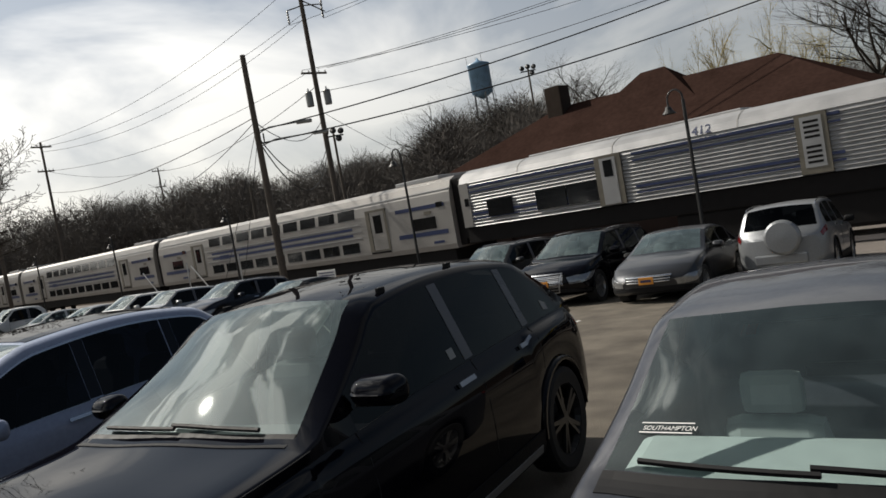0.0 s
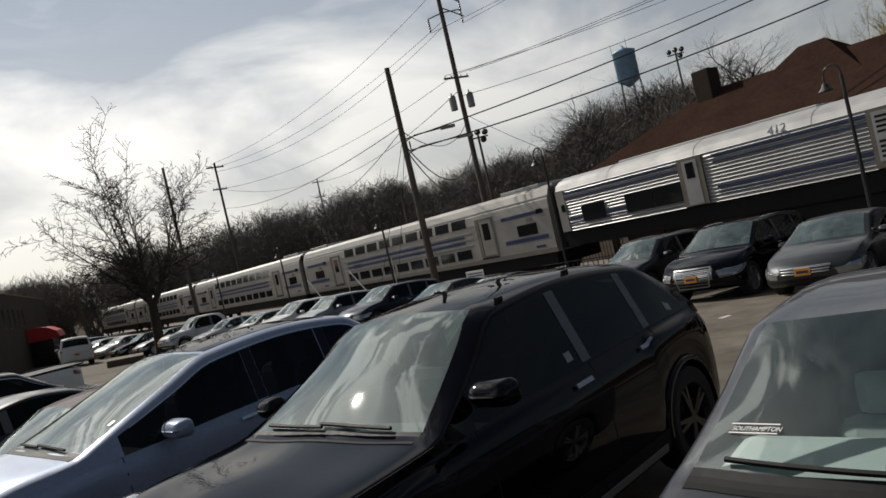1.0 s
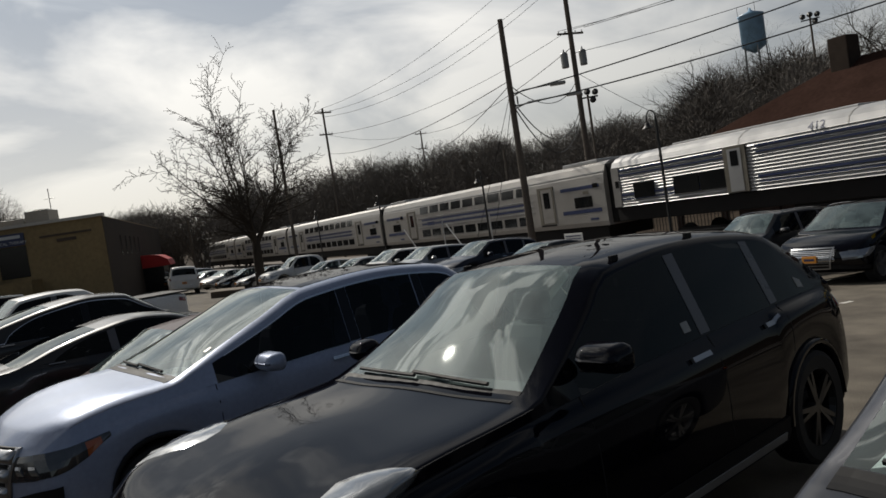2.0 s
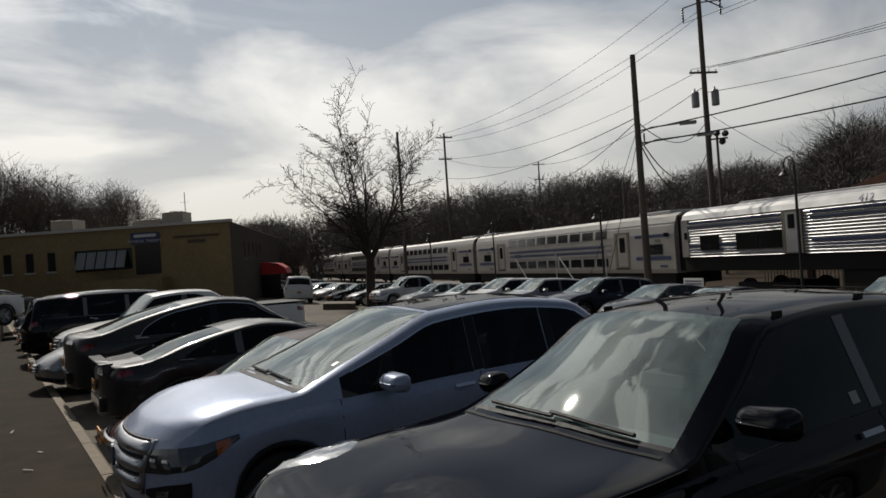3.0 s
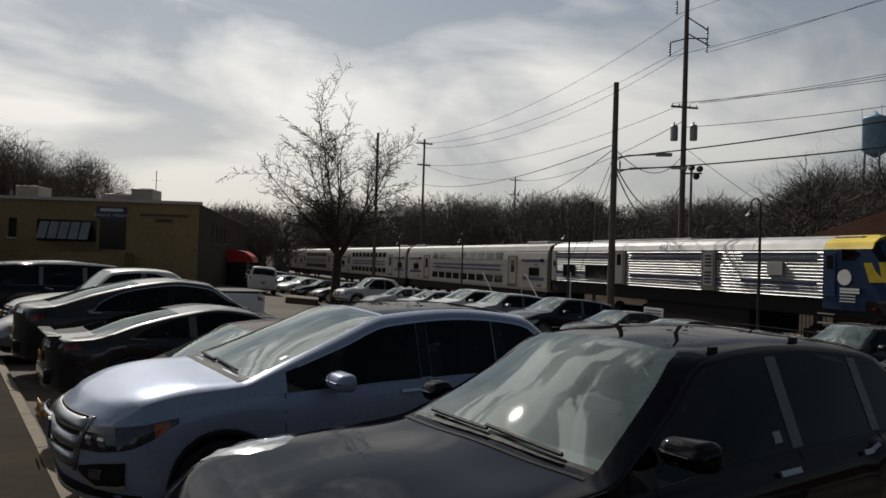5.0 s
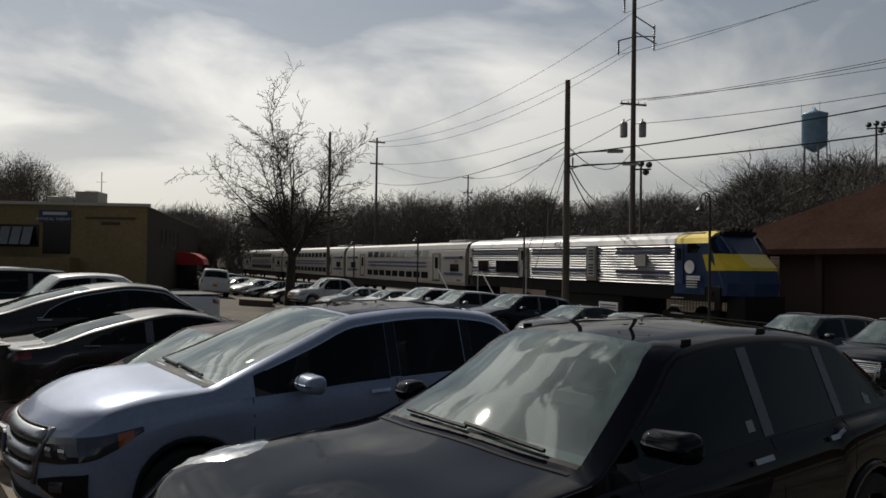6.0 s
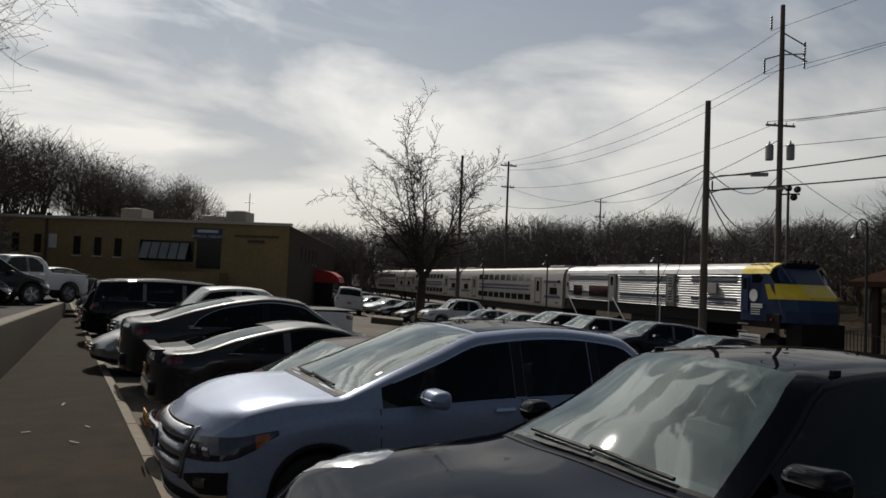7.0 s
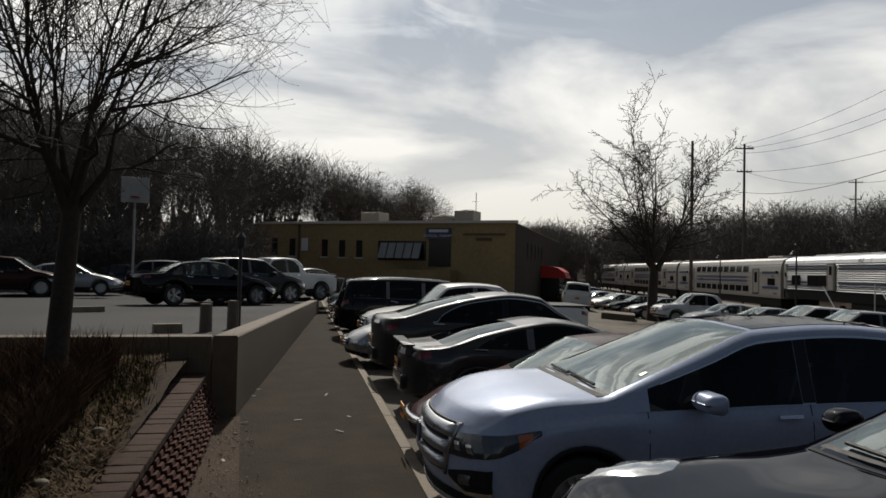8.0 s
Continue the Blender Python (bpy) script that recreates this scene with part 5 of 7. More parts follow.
# ---- poles, lamps and wires ----
def bare_tree(rng, height, spread, trunk_r, fork, limbs, depth, kids, sides=3, up=0.35, wob=0.25, steps=(4, 4, 3, 2), half=None, bud=0.0, limb=(0.46, 0.66), rmin=0.0, kid=(0.38, 0.62)):
    """Vertices and faces of a leafless tree: tapered trunk, limbs and twigs."""
    verts, faces = [], []

    def seg(a, b, r0, r1, ns):
        d = (b - a)
        if d.length < 1e-5:
            return
        d.normalize()
        u = d.orthogonal().normalized()
        w = d.cross(u)
        base = len(verts)
        for c, r in ((a, r0), (b, r1)):
            for k in range(ns):
                an = k * math.tau / ns
                verts.append(c + (u * math.cos(an) + w * math.sin(an)) * r)
        for k in range(ns):
            j = (k + 1) % ns
            faces.append((base + k, base + j, base + ns + j, base + ns + k))

    def grow(p, d, length, r, level):
        n = steps[level]
        ns = max(sides, 6 - level) if level < 2 else sides
        pts = [p]
        for k in range(n):
            d = (d + Vector((rng.uniform(-wob, wob), rng.uniform(-wob, wob), rng.uniform(-wob, wob) * 0.6 + up * 0.22))).normalized()
            q = p + d * length / n
            r1 = r * (0.84 if level < 2 else 0.82)
            seg(p, q, max(r, rmin), max(r1, rmin * 0.8), ns)
            p, r = q, r1
            pts.append((p, d, r))
            if bud and level == depth and k == n - 1:
                seg(p, p + d * bud * 2.2, bud * 0.4, bud, 3)
                seg(p + d * bud * 2.2, p + d * bud * 4, bud, bud * 0.2, 3)
            if level < depth:
                for _ in range(kids[level] if k > 0 or level > 0 else max(1, kids[level] - 1)):
                    side = Vector((rng.gauss(0, 1), rng.gauss(0, 1), rng.gauss(0, 0.5)))
                    side = (side - d * side.dot(d)).normalized()
                    nd = (d * rng.uniform(0.55, 1.0) + side * rng.uniform(0.5, 0.9) * spread).normalized()
                    grow(p, nd, length * rng.uniform(*kid), r * rng.uniform(0.55, 0.78), level + 1)

    top = Vector((rng.uniform(-0.1, 0.1), rng.uniform(-0.1, 0.1), fork))
    seg(Vector((0, 0, -0.3)), Vector((0, 0, 0.25)), trunk_r * 1.5, trunk_r * 1.08, 8)
    mid = Vector((top.x * 0.4, top.y * 0.4, fork * 0.5))
    seg(Vector((0, 0, 0.25)), mid, trunk_r * 1.08, trunk_r, 8)
    seg(mid, top, trunk_r, trunk_r * 0.85, 8)
    off = rng.uniform(0, math.tau)
    for k in range(limbs):
        an = off + k * math.tau / limbs + rng.uniform(-0.3, 0.3)
        lean = rng.uniform(0.25, 0.75) * spread if k else 0.08
        d = Vector((math.cos(an) * lean, math.sin(an) * lean, 1.0)).normalized()
        grow(top - Vector((0, 0, rng.uniform(0, fork * 0.15))), d, (height - fork) * rng.uniform(0.72, 1.0) * (1.0 if k else 1.05) / (0.75 + 0.35 * lean), trunk_r * rng.uniform(*limb), 0)
    hi = max(v.z for v in verts)
    wide = max(max(abs(v.x), abs(v.y)) for v in verts)
    for v in verts[48:]:
        f = min(1.0, max(0.0, (v.z - fork * 0.6) / fork))
        v.z = fork + (v.z - fork) * (height - fork) / (hi - fork) if v.z > fork else v.z
        if half:
            k = 1 + (half / wide - 1) * f
            v.x *= k
            v.y *= k
    return verts, faces


def tree_part(name, verts, faces, mat, parent=None, smooth=True):
    me = bpy.data.meshes.new(name)
    me.from_pydata([tuple(v) for v in verts], [], faces)
    me.update()
    if smooth:
        me.shade_smooth()
    me.materials.append(mat)
    ob = new(name, me)
    ob.parent = parent
    return ob


def make_tree(name, seed, x, y, z, label, height, spread, trunk_r, fork, limbs, depth, kids, mat=BARK, turn=0.0, **kw):
    rng = random.Random(seed)
    root = thing(name, pose(x, y, z, 0, 0, turn), label, "tree", "bare trees")
    v, f = bare_tree(rng, height, spread, trunk_r, fork, limbs, depth, kids, **kw)
    tree_part("trunk", v[:48], [q for q in f if max(q) < 48], mat, root)
    tree_part("crown", v[48:], [tuple(i - 48 for i in q) for q in f if min(q) >= 48], mat, root)
    return root


make_tree("tree", 1, 23.7, 39.4, lot_z(23.7, 39.4) - 0.05, "bare young tree with upswept branches in a lot island", 15.2, 1.3, 0.29, 3.2, 9, 3, (2, 2, 1), up=0.18, wob=0.085, half=6.8, bud=0.035, rmin=0.022, turn=180, kid=(0.2, 0.38), steps=(9, 4, 3, 2), limb=(0.42, 0.6))
make_tree("tree", 23, -1.83, 8.1, 0.98, "bare dark street tree in the planting bed", 9.5, 1.25, 0.10, 1.8, 10, 3, (2, 2, 2), up=0.2, wob=0.24, half=3.6, steps=(7, 5, 3, 2), bud=0.013, rmin=0.0045, limb=(0.55, 0.8))
solid("tree_island", box(-2.2, 2.2, -0.9, 0.9, -0.2, 0.35, 0.05), CONCRETE, "low concrete island edge round the tree", "kerb", m=ground_pose(21.0, 38.5, 60))


def at_az(az, d):
    return math.sin(radians(az)) * d, math.cos(radians(az)) * d


# woods on the slopes
def woods(name, spots, mat, label, seeds, thick, half, twigs, low):
    rng = random.Random(5)
    kinds = []
    for sd in seeds:
        r = random.Random(sd)
        v, f = bare_tree(r, 1.0, 1.0, 0.016, 0.2 + 0.03 * (sd % 4), 5, 1, (1, 1, 1), up=0.12, wob=0.3, steps=(4, 2, 2, 2), half=half * 0.85)
        v, f = [tuple(c) for c in v], list(f)
        # fine outer twigs fill the crown
        lobes = [(r.uniform(-0.2, 0.2), r.uniform(-0.2, 0.2), r.uniform(0.45, 0.78), r.uniform(0.14, 0.22)) for _ in range(9)] + [(0, 0, 0.8, 0.19)]
        for k in range(twigs):
            lx, ly, lz, lr = lobes[k % len(lobes)]
            d = Vector((r.gauss(0, 1), r.gauss(0, 1), r.gauss(0, 1))).normalized()
            p = Vector((lx, ly, lz)) + d * lr * r.random() ** 0.4
            p.z = min(p.z, 0.97)
            if p.z < low:
                p.z = low + r.random() * 0.3
            g = (Vector((p.x * 1.2, p.y * 1.2, 0.35)) + Vector((r.gauss(0, 0.25), r.gauss(0, 0.25), r.gauss(0, 0.2)))).normalized()
            ln, side = r.uniform(0.04, 0.11), g.orthogonal().normalized()
            side.rotate(Matrix.Rotation(r.uniform(0, math.pi), 3, g))
            side *= thick * r.uniform(0.6, 1.3)
            q = p + g * ln
            base = len(v)
            v += [tuple(p - side), tuple(p + side), tuple(q + side * 0.3), tuple(q - side * 0.3)]
            f.append((base, base + 1, base + 2, base + 3))
        kinds.append((np.array(v), np.array(f)))
    allv, allf, base = [], [], 0
    for x, y, z, h in spots:
        v, f = kinds[rng.randrange(len(kinds))]
        a = rng.uniform(0, math.tau)
        wide = rng.uniform(0.8, 1.15) * h
        c, s = math.cos(a), math.sin(a)
        w = np.stack([(v[:, 0] * c - v[:, 1] * s) * wide + x, (v[:, 0] * s + v[:, 1] * c) * wide + y, v[:, 2] * h + z], 1)
        allv.append(w)
        allf.append(f + base)
        base += len(v)
    allv, allf = np.concatenate(allv), np.concatenate(allf)
    me = bpy.data.meshes.new(name)
    me.vertices.add(len(allv))
    me.vertices.foreach_set("co", allv.ravel())
    me.loops.add(allf.size)
    me.loops.foreach_set("vertex_index", allf.ravel().astype(np.int32))
    me.polygons.add(len(allf))
    me.polygons.foreach_set("loop_start", np.arange(0, allf.size, 4, dtype=np.int32))
    me.update(calc_edges=True)
    me.materials.append(mat)
    return tagged(new(name, me), label, "woods", kind="stuff")


rng = random.Random(3)
RIDGE = ((16, 0.050), (22, 0.062), (31, 0.078), (38, 0.086), (46, 0.095), (49, 0.103), (52, 0.080), (59, 0.094), (61, 0.082), (64, 0.10), (66, 0.13), (72, 0.13), (78, 0.11), (110, 0.08))
spots = []
while len(spots) < 780:
    k = len(spots)
    az = rng.uniform(15, 32) if k < 200 else rng.uniform(15, 74) if k < 700 else rng.uniform(74, 112)
    d = rng.uniform(62, 165)
    x, y = at_az(az, d)
    n, s = to_ns(x, y)
    if n < 42 and d < 96 or 17.5 < n < 30 or (az < 25 and d < 100):
        continue
    tan = float(np.interp(az, [c[0] for c in RIDGE], [c[1] for c in RIDGE])) * rng.uniform(0.7, 1.12)
    z = lot_z(x, y) + hill(x, y) - 0.3
    h = 2.15 + tan * d - z
    if h < 2.5:
        continue
    spots.append((x, y, z, h))
woods("far_woods", spots, TWIG, "bare grey-brown woodland on the slope behind the tracks", (1, 2, 3, 4, 5), 0.0028, 0.45, 640, 0.12)
spots = []
for k in range(270):
    az = rng.uniform(-34, 16.0)
    d = rng.uniform(48, 105)
    if az > 0:
        d = max(d, 84 + rng.uniform(0, 15))
    x, y = at_az(az, d)
    z = max(lot_z(x, y), 0.4) + hill(x, y) - 0.4
    tan = float(np.interp(az, [-34, -15, -5, 2, 6, 8, 12, 14.5, 16], [0.225, 0.21, 0.20, 0.178, 0.155, 0.138, 0.125, 0.118, 0.08])) * rng.uniform(0.72, 1.05)
    spots.append((x, y, z, 2.15 + tan * d - z))
woods("near_woods", spots, TWIG, "tall bare woodland behind the upper car park", (6, 7, 8, 9), 0.0019, 0.40, 620, 0.25)


spots = []
for k in range(150):
    x, y = at_az(rng.uniform(-34, 1.5), rng.uniform(46, 56))
    spots.append((x, y, 0.3, rng.uniform(2.6, 5.2)))
woods("undergrowth", spots, TWIG, "dark bare undergrowth along the edge of the woods", (10, 11, 12), 0.006, 0.75, 520, 0.02)


def wire(a, b, sag, r, name="cable", label="black overhead cable between poles"):
    a, b = Vector(a), Vector(b)
    pts = []
    for k in range(17):
        t = k / 16
        p = a.lerp(b, t)
        p.z -= sag * 4 * t * (1 - t)
        pts.append(p)
    return solid(name, tube(pts, r, 4), WIRE, label, "cable", "overhead cables")


def pole(x, y, z0, z1, r, label):
    root = thing("utility_pole", Matrix.Translation((x, y, 0)), label, "pole", "utility poles")
    bm = bmesh.new()
    rod(bm, (0, 0, z0 - 0.4), (0, 0, z1), r, r * 0.66, 10)
    part("shaft", bm, WOOD_POLE, root, smooth=False)
    return root


def cross_arm(root, z, length, yaw, mat=WOOD_POLE):
    o = part("cross_arm", box(-length / 2, length / 2, -0.06, 0.06, -0.07, 0.07, 0.01), mat, root, m=pose(0, 0, z, 0, 0, yaw))
    for x in (-length * 0.45, -length * 0.2, length * 0.2, length * 0.45):
        part("insulator", lathe([(0.03, 0.06), (0.05, 0.10), (0.03, 0.14), (0.05, 0.18), (0.02, 0.24)], 8), LAMP_GREY, o, m=Matrix.Translation((x, 0, 0)))
    return o


# lamp pole in the lot
AXY = (28.5, 22.2)
pa = pole(*AXY, -0.6, 11.05, 0.19, "leaning grey wooden lamp pole with two street lights")
for k, (dx, z, ln) in enumerate(((0.0, 7.55, 1.9), (0.0, 6.95, 2.6))):
    ux, uy = TX * -0.0 + 0.62, -0.78
    bm = tube([(0, 0, z - 0.25), (ux * ln * 0.3, uy * ln * 0.3, z), (ux * ln, uy * ln, z + 0.05)], 0.035, 6)
    arm = part("lamp_arm", bm, LAMP_GREY, pa)
    head = box(0, 0.75, -0.14, 0.14, -0.09, 0.07, 0.05)
    part("lamp_head", head, LAMP_GREY, arm, m=pose(ux * ln, uy * ln, z + 0.05, 0, 0, math.degrees(math.atan2(uy, ux))))
bm = lathe([(0.2, -0.03), (0.23, 0), (0.2, 0.03), (0.17, 0), (0.2, -0.03)], 16, "y")
part("cable_coil", bm, WIRE, pa, m=pose(0.12, -0.25, 7.1, 0, 0, 40))

# tall line pole behind the tracks
BD = 58.0
BX, BY = math.sin(radians(57.0)) * BD, math.cos(radians(57.0)) * BD
pb = pole(BX, BY, -1.0, 2.15 + 0.3627 * BD, 0.24, "tall dark wooden power pole with transformers and insulators")
zx = 2.15 + 0.2107 * BD
cross_arm(pb, zx, 2.2, 90 - 57 - 60)
for sgn in (-1, 1):
    tr = lathe([(0.02, -0.62), (0.26, -0.6), (0.28, -0.5), (0.28, 0.45), (0.22, 0.55), (0.06, 0.58), (0.05, 0.78), (0.02, 0.8)], 14)
    part("transformer", tr, LAMP_GREY, pb, m=Matrix.Translation((sgn * 0.42, -sgn * 0.55, 2.15 + 0.178 * BD)))
for z, ln in ((2.15 + 0.318 * BD, 1.5), (2.15 + 0.297 * BD, 1.7)):
    o = part("bracket", tube([(0, 0, z + 0.6), (0.7 * ln, -0.72 * ln, z - 0.4)], 0.05, 5), WOOD_POLE, pb)
ZT = 2.15 + 0.30 * BD
part("bracket", tube([(-0.8, 0.85, ZT - 0.3), (0, 0, ZT), (1.0, -1.1, ZT)], 0.05, 5), WOOD_POLE, pb)
for x, y, z in ((1.0, -1.1, ZT), (-0.8, 0.85, ZT - 0.3), (-0.5, 0.55, ZT + 2.9), (1.05, -1.1, ZT + 0.9)):
    ins = lathe([(0.03, -1.1)] + [(0.10 if k % 2 else 0.05, -1.0 + 0.1 * k) for k in range(10)] + [(0.03, 0.0)], 8)
    part("insulator", ins, LAMP_GREY, pb, m=Matrix.Translation((x, y, z)))

# far poles
far_poles = []
for az, d, tan, arm in ((37.5, 86, 0.166, True), (44.6, 125, 0.118, True), (33.9, 70, 0.172, False), (26.5, 95, 0.045, False), (50.8, 60, 0.075, False)):
    x, y = at_az(az, d)
    pp = pole(x, y, lot_z(x, y) + hill(x, y), 2.15 + tan * d, 0.17, "weathered wooden power pole in the distance")
    if arm:
        cross_arm(pp, 2.15 + tan * d - 0.5, 2.0, 90 - az - 70)
        cross_arm(pp, 2.15 + tan * d - 3.0, 1.6, 90 - az - 70)
    far_poles.append((x, y, 2.15 + tan * d))



def flood_pole(az, d, tan, label):
    """A pole with a cluster of floodlights at its top."""
    x, y = at_az(az, d)
    top = 2.15 + tan * d
    root = pole(x, y, lot_z(x, y) + hill(x, y), top, 0.14, label)
    arm = part("lamp_bar", box(-0.8, 0.8, -0.05, 0.05, top - 0.25, top - 0.13, 0.01), BLACK_IRON, root, m=pose(0, 0, 0, 0, 0, -az))
    for dx, dz in ((-0.65, 0.1), (0.0, 0.2), (0.65, 0.1), (0.4, -0.5)):
        lamp = lathe([(0.02, -0.2), (0.12, -0.16), (0.26, 0.1), (0.27, 0.14), (0.02, 0.12)], 12, "y")
        part("floodlight", lamp, BLACK_IRON, arm, m=pose(dx, -0.2, top + dz, 25, 0, 20 * dx))


flood_pole(57.6, 62.0, 0.128, "dark pole with a cluster of floodlights behind the tracks")
flood_pole(73.0, 80.0, 0.166, "dark pole with a cluster of floodlights beside the station")
wires = [
    ((AXY[0], AXY[1], 7.45), (*at_az(90, 40), 2.15 + 0.226 * 40), 0.45, 0.04), ((AXY[0], AXY[1], 6.85), (*at_az(97, 40), 2.15 + 0.198 * 40), 0.65, 0.04),
    ((BX + 0.7, BY - 0.8, zx + 0.3), (*at_az(97, 46), 15.2), 0.8, 0.022), ((BX + 0.2, BY - 0.2, zx + 0.3), (*at_az(97, 50), 16.4), 0.8, 0.022), ((BX - 0.6, BY + 0.6, zx + 0.3), (*at_az(96, 55), 16.5), 0.9, 0.022),
    ((BX + 1.0, BY - 1.1, ZT - 1.1), (*at_az(95, 60), 27.5), 0.8, 0.022), ((BX - 0.8, BY + 0.85, ZT - 1.4), (*at_az(95, 60), 26.0), 0.8, 0.022), ((BX - 0.5, BY + 0.5, ZT + 1.8), (*at_az(92, 60), 31.0), 0.6, 0.02),
    ((BX, BY, ZT + 1.9), far_poles[0], 1.6, 0.022), ((BX, BY, ZT - 0.6), (far_poles[0][0], far_poles[0][1], far_poles[0][2] - 0.5), 1.6, 0.022), ((BX, BY, ZT - 1.0), (far_poles[0][0], far_poles[0][1], far_poles[0][2] - 1.0), 2.0, 0.022),
    ((BX, BY, zx + 0.3), (far_poles[0][0], far_poles[0][1], far_poles[0][2] - 3.0), 1.5, 0.022), ((BX, BY, zx - 1.0), (far_poles[1][0], far_poles[1][1], far_poles[1][2] - 0.5), 1.5, 0.03),
    ((AXY[0], AXY[1], 8.1), (far_poles[0][0], far_poles[0][1], far_poles[0][2] - 5.2), 1.0, 0.025), ((AXY[0], AXY[1], 7.9), (far_poles[1][0], far_poles[1][1], far_poles[1][2] - 3.0), 1.3, 0.025),
    ((AXY[0], AXY[1], 7.9), (BX, BY, 2.15 + 0.15 * BD), 1.3, 0.025), ((AXY[0], AXY[1], 7.2), (BX, BY, 2.15 + 0.115 * BD), 2.2, 0.03), ((AXY[0], AXY[1], 7.0), (BX, BY, 2.15 + 0.11 * BD), 2.8, 0.03),
    ((AXY[0], AXY[1], 7.6), (AXY[0] - 0.6, AXY[1] + 3.6, -0.3), 0.1, 0.015), ((AXY[0], AXY[1], 7.2), (AXY[0] - 0.2, AXY[1] + 2.6, -0.3), 0.1, 0.015),
    ((BX, BY, 2.15 + 0.16 * BD), (*at_az(66, 62), 5.0), 0.3, 0.02), ((BX, BY, zx - 1.5), (*at_az(97, 50), 14.5), 1.0, 0.025),
    (far_poles[0], (*at_az(28, 150), 20.0), 1.5, 0.02), ((far_poles[0][0], far_poles[0][1], far_poles[0][2] - 3), far_poles[1], 1.0, 0.02),
]
for a, b, sag, r in wires:
    wire(a, b, sag, r)


# platform lamps
def station_lamp(n, s, z):
    x, y = plan(n, s)
    z0 = lot_z(x, y)
    root = thing("station_lamp", Matrix.Translation((x, y, z0)), "black gooseneck lamp post beside the tracks", "street lamp", "station lamps")
    h = z - z0
    bm = bmesh.new()
    rod(bm, (0, 0, -0.2), (0, 0, 0.5), 0.09, 0.07, 10)
    rod(bm, (0, 0, 0.5), (0, 0, h - 0.35), 0.055, 0.045, 8)
    part("post", bm, BLACK_IRON, root)
    pts = [(0.0, 0.0, h - 0.35)] + [(-0.22 + 0.22 * math.cos(k * math.pi / 8), 0, h - 0.30 + 0.26 * math.sin(k * math.pi / 8)) for k in range(9)] + [(-0.44, 0, h - 0.5)]
    part("gooseneck", tube(pts, 0.025, 6), BLACK_IRON, root, m=pose(0, 0, 0, 0, 0, 90 - TRACK_AZ + 180))
    sh_ = lathe([(0.02, 0.12), (0.07, 0.08), (0.10, 0.0), (0.19, -0.10), (0.18, -0.11), (0.09, -0.02), (0.02, -0.02)], 14)
    part("shade", sh_, BLACK_IRON, root, m=pose(0, 0, 0, 0, 0, 90 - TRACK_AZ + 180) @ Matrix.Translation((-0.44, 0, h - 0.55)))
    return root


for s, z in ((8.45, 4.35), (19.4, 4.8), (31.7, 4.2), (45.0, 4.2), (58.1, 4.2)):
    station_lamp(19.5, s, z)

# fence beside the tracks
fence = thing("fence", Matrix(), "black iron picket fence beside the tracks", "fence")
for k in range(34):
    s = 12.0 + k * 0.24
    x, y = plan(18.9, s)
    z = lot_z(x, y)
    part("picket", box(-0.012, 0.012, -0.012, 0.012, 0.0, 1.15), BLACK_IRON, fence, m=pose(x, y, z, 0, 0, 90 - TRACK_AZ))
for zz in (0.2, 1.0):
    bm = bmesh.new()
    rod(bm, (*plan(18.9, 11.9), -0.57 + zz), (*plan(18.9, 20.1), -0.57 + zz), 0.018, 0.018, 4)
    part("rail", bm, BLACK_IRON, fence)
platform_fence = thing("fence", Matrix(), "black iron picket fence beside the station canopy", "fence")
for k in range(30):
    x, y = plan(28.7, 24.6 + k * 0.22)
    part("picket", box(-0.014, 0.014, -0.014, 0.014, 0.0, 1.25), BLACK_IRON, platform_fence, m=pose(x, y, -0.66, 0, 0, 90 - TRACK_AZ))
for zz in (0.15, 1.1):
    bm = bmesh.new()
    rod(bm, (*plan(28.7, 24.5), -0.66 + zz), (*plan(28.7, 31.1), -0.66 + zz), 0.022, 0.022, 4)
    part("rail", bm, BLACK_IRON, platform_fence)
x, y = plan(19.0, 24.3)
sg = thing("board_sign", pose(x, y, lot_z(x, y), 0, 0, 90 - TRACK_AZ), "small pale notice board on posts beside the tracks", "sign")
for dx in (-0.45, 0.45):
    part("post", box(dx - 0.03, dx + 0.03, -0.03, 0.03, -0.1, 1.2), LAMP_GREY, sg)
bd = part("board", box(-0.6, 0.6, 0.03, 0.06, 1.0, 1.45, 0.008), SIGN_WHITE, sg)
for k in range(3):
    part("lettering_bar", box(-0.5, 0.5, 0.06, 0.066, 1.10 + k * 0.11, 1.14 + k * 0.11), PLATE_DARK, bd)
st = thing("stair_rail", Matrix(), "white tubular stair rails beside the tracks", "rail")
for s in (33.0, 38.5):
    a, b = plan(19.2, s), plan(19.2, s + 2.6)
    part("handrail", tube([(*a, -0.5), (*b, 1.7)], 0.03, 6), SIGN_WHITE, st)
for s in (31.0, 36.0):
    a = plan(19.2, s)
    part("post", tube([(*a, -0.6), (*a, 1.9)], 0.03, 6), SIGN_WHITE, st)

# ---- yellow building ----
bl = thing("commercial_building", Matrix(), "low ochre masonry building with flat roof, awning and narrow windows", "building")
P0, P1, P2 = Vector((*at_az(1.5, 62.5), 0)), Vector((*at_az(20.9, 52.5), 0)), Vector((*at_az(24.4, 86), 0))
ZT0, ZB = 5.6, -0.4
out = [P0, P1, P2, Vector((*at_az(4, 95), 0))]
bm = bmesh.new()
lo = [bm.verts.new((p.x, p.y, ZB)) for p in out]
hi = [bm.verts.new((p.x, p.y, ZT0)) for p in out]
for k in range(4):
    j = (k + 1) % 4
    bm.faces.new((lo[k], lo[j], hi[j], hi[k]))
bm.faces.new(hi)
bmesh.ops.recalc_face_normals(bm, faces=bm.faces[:])
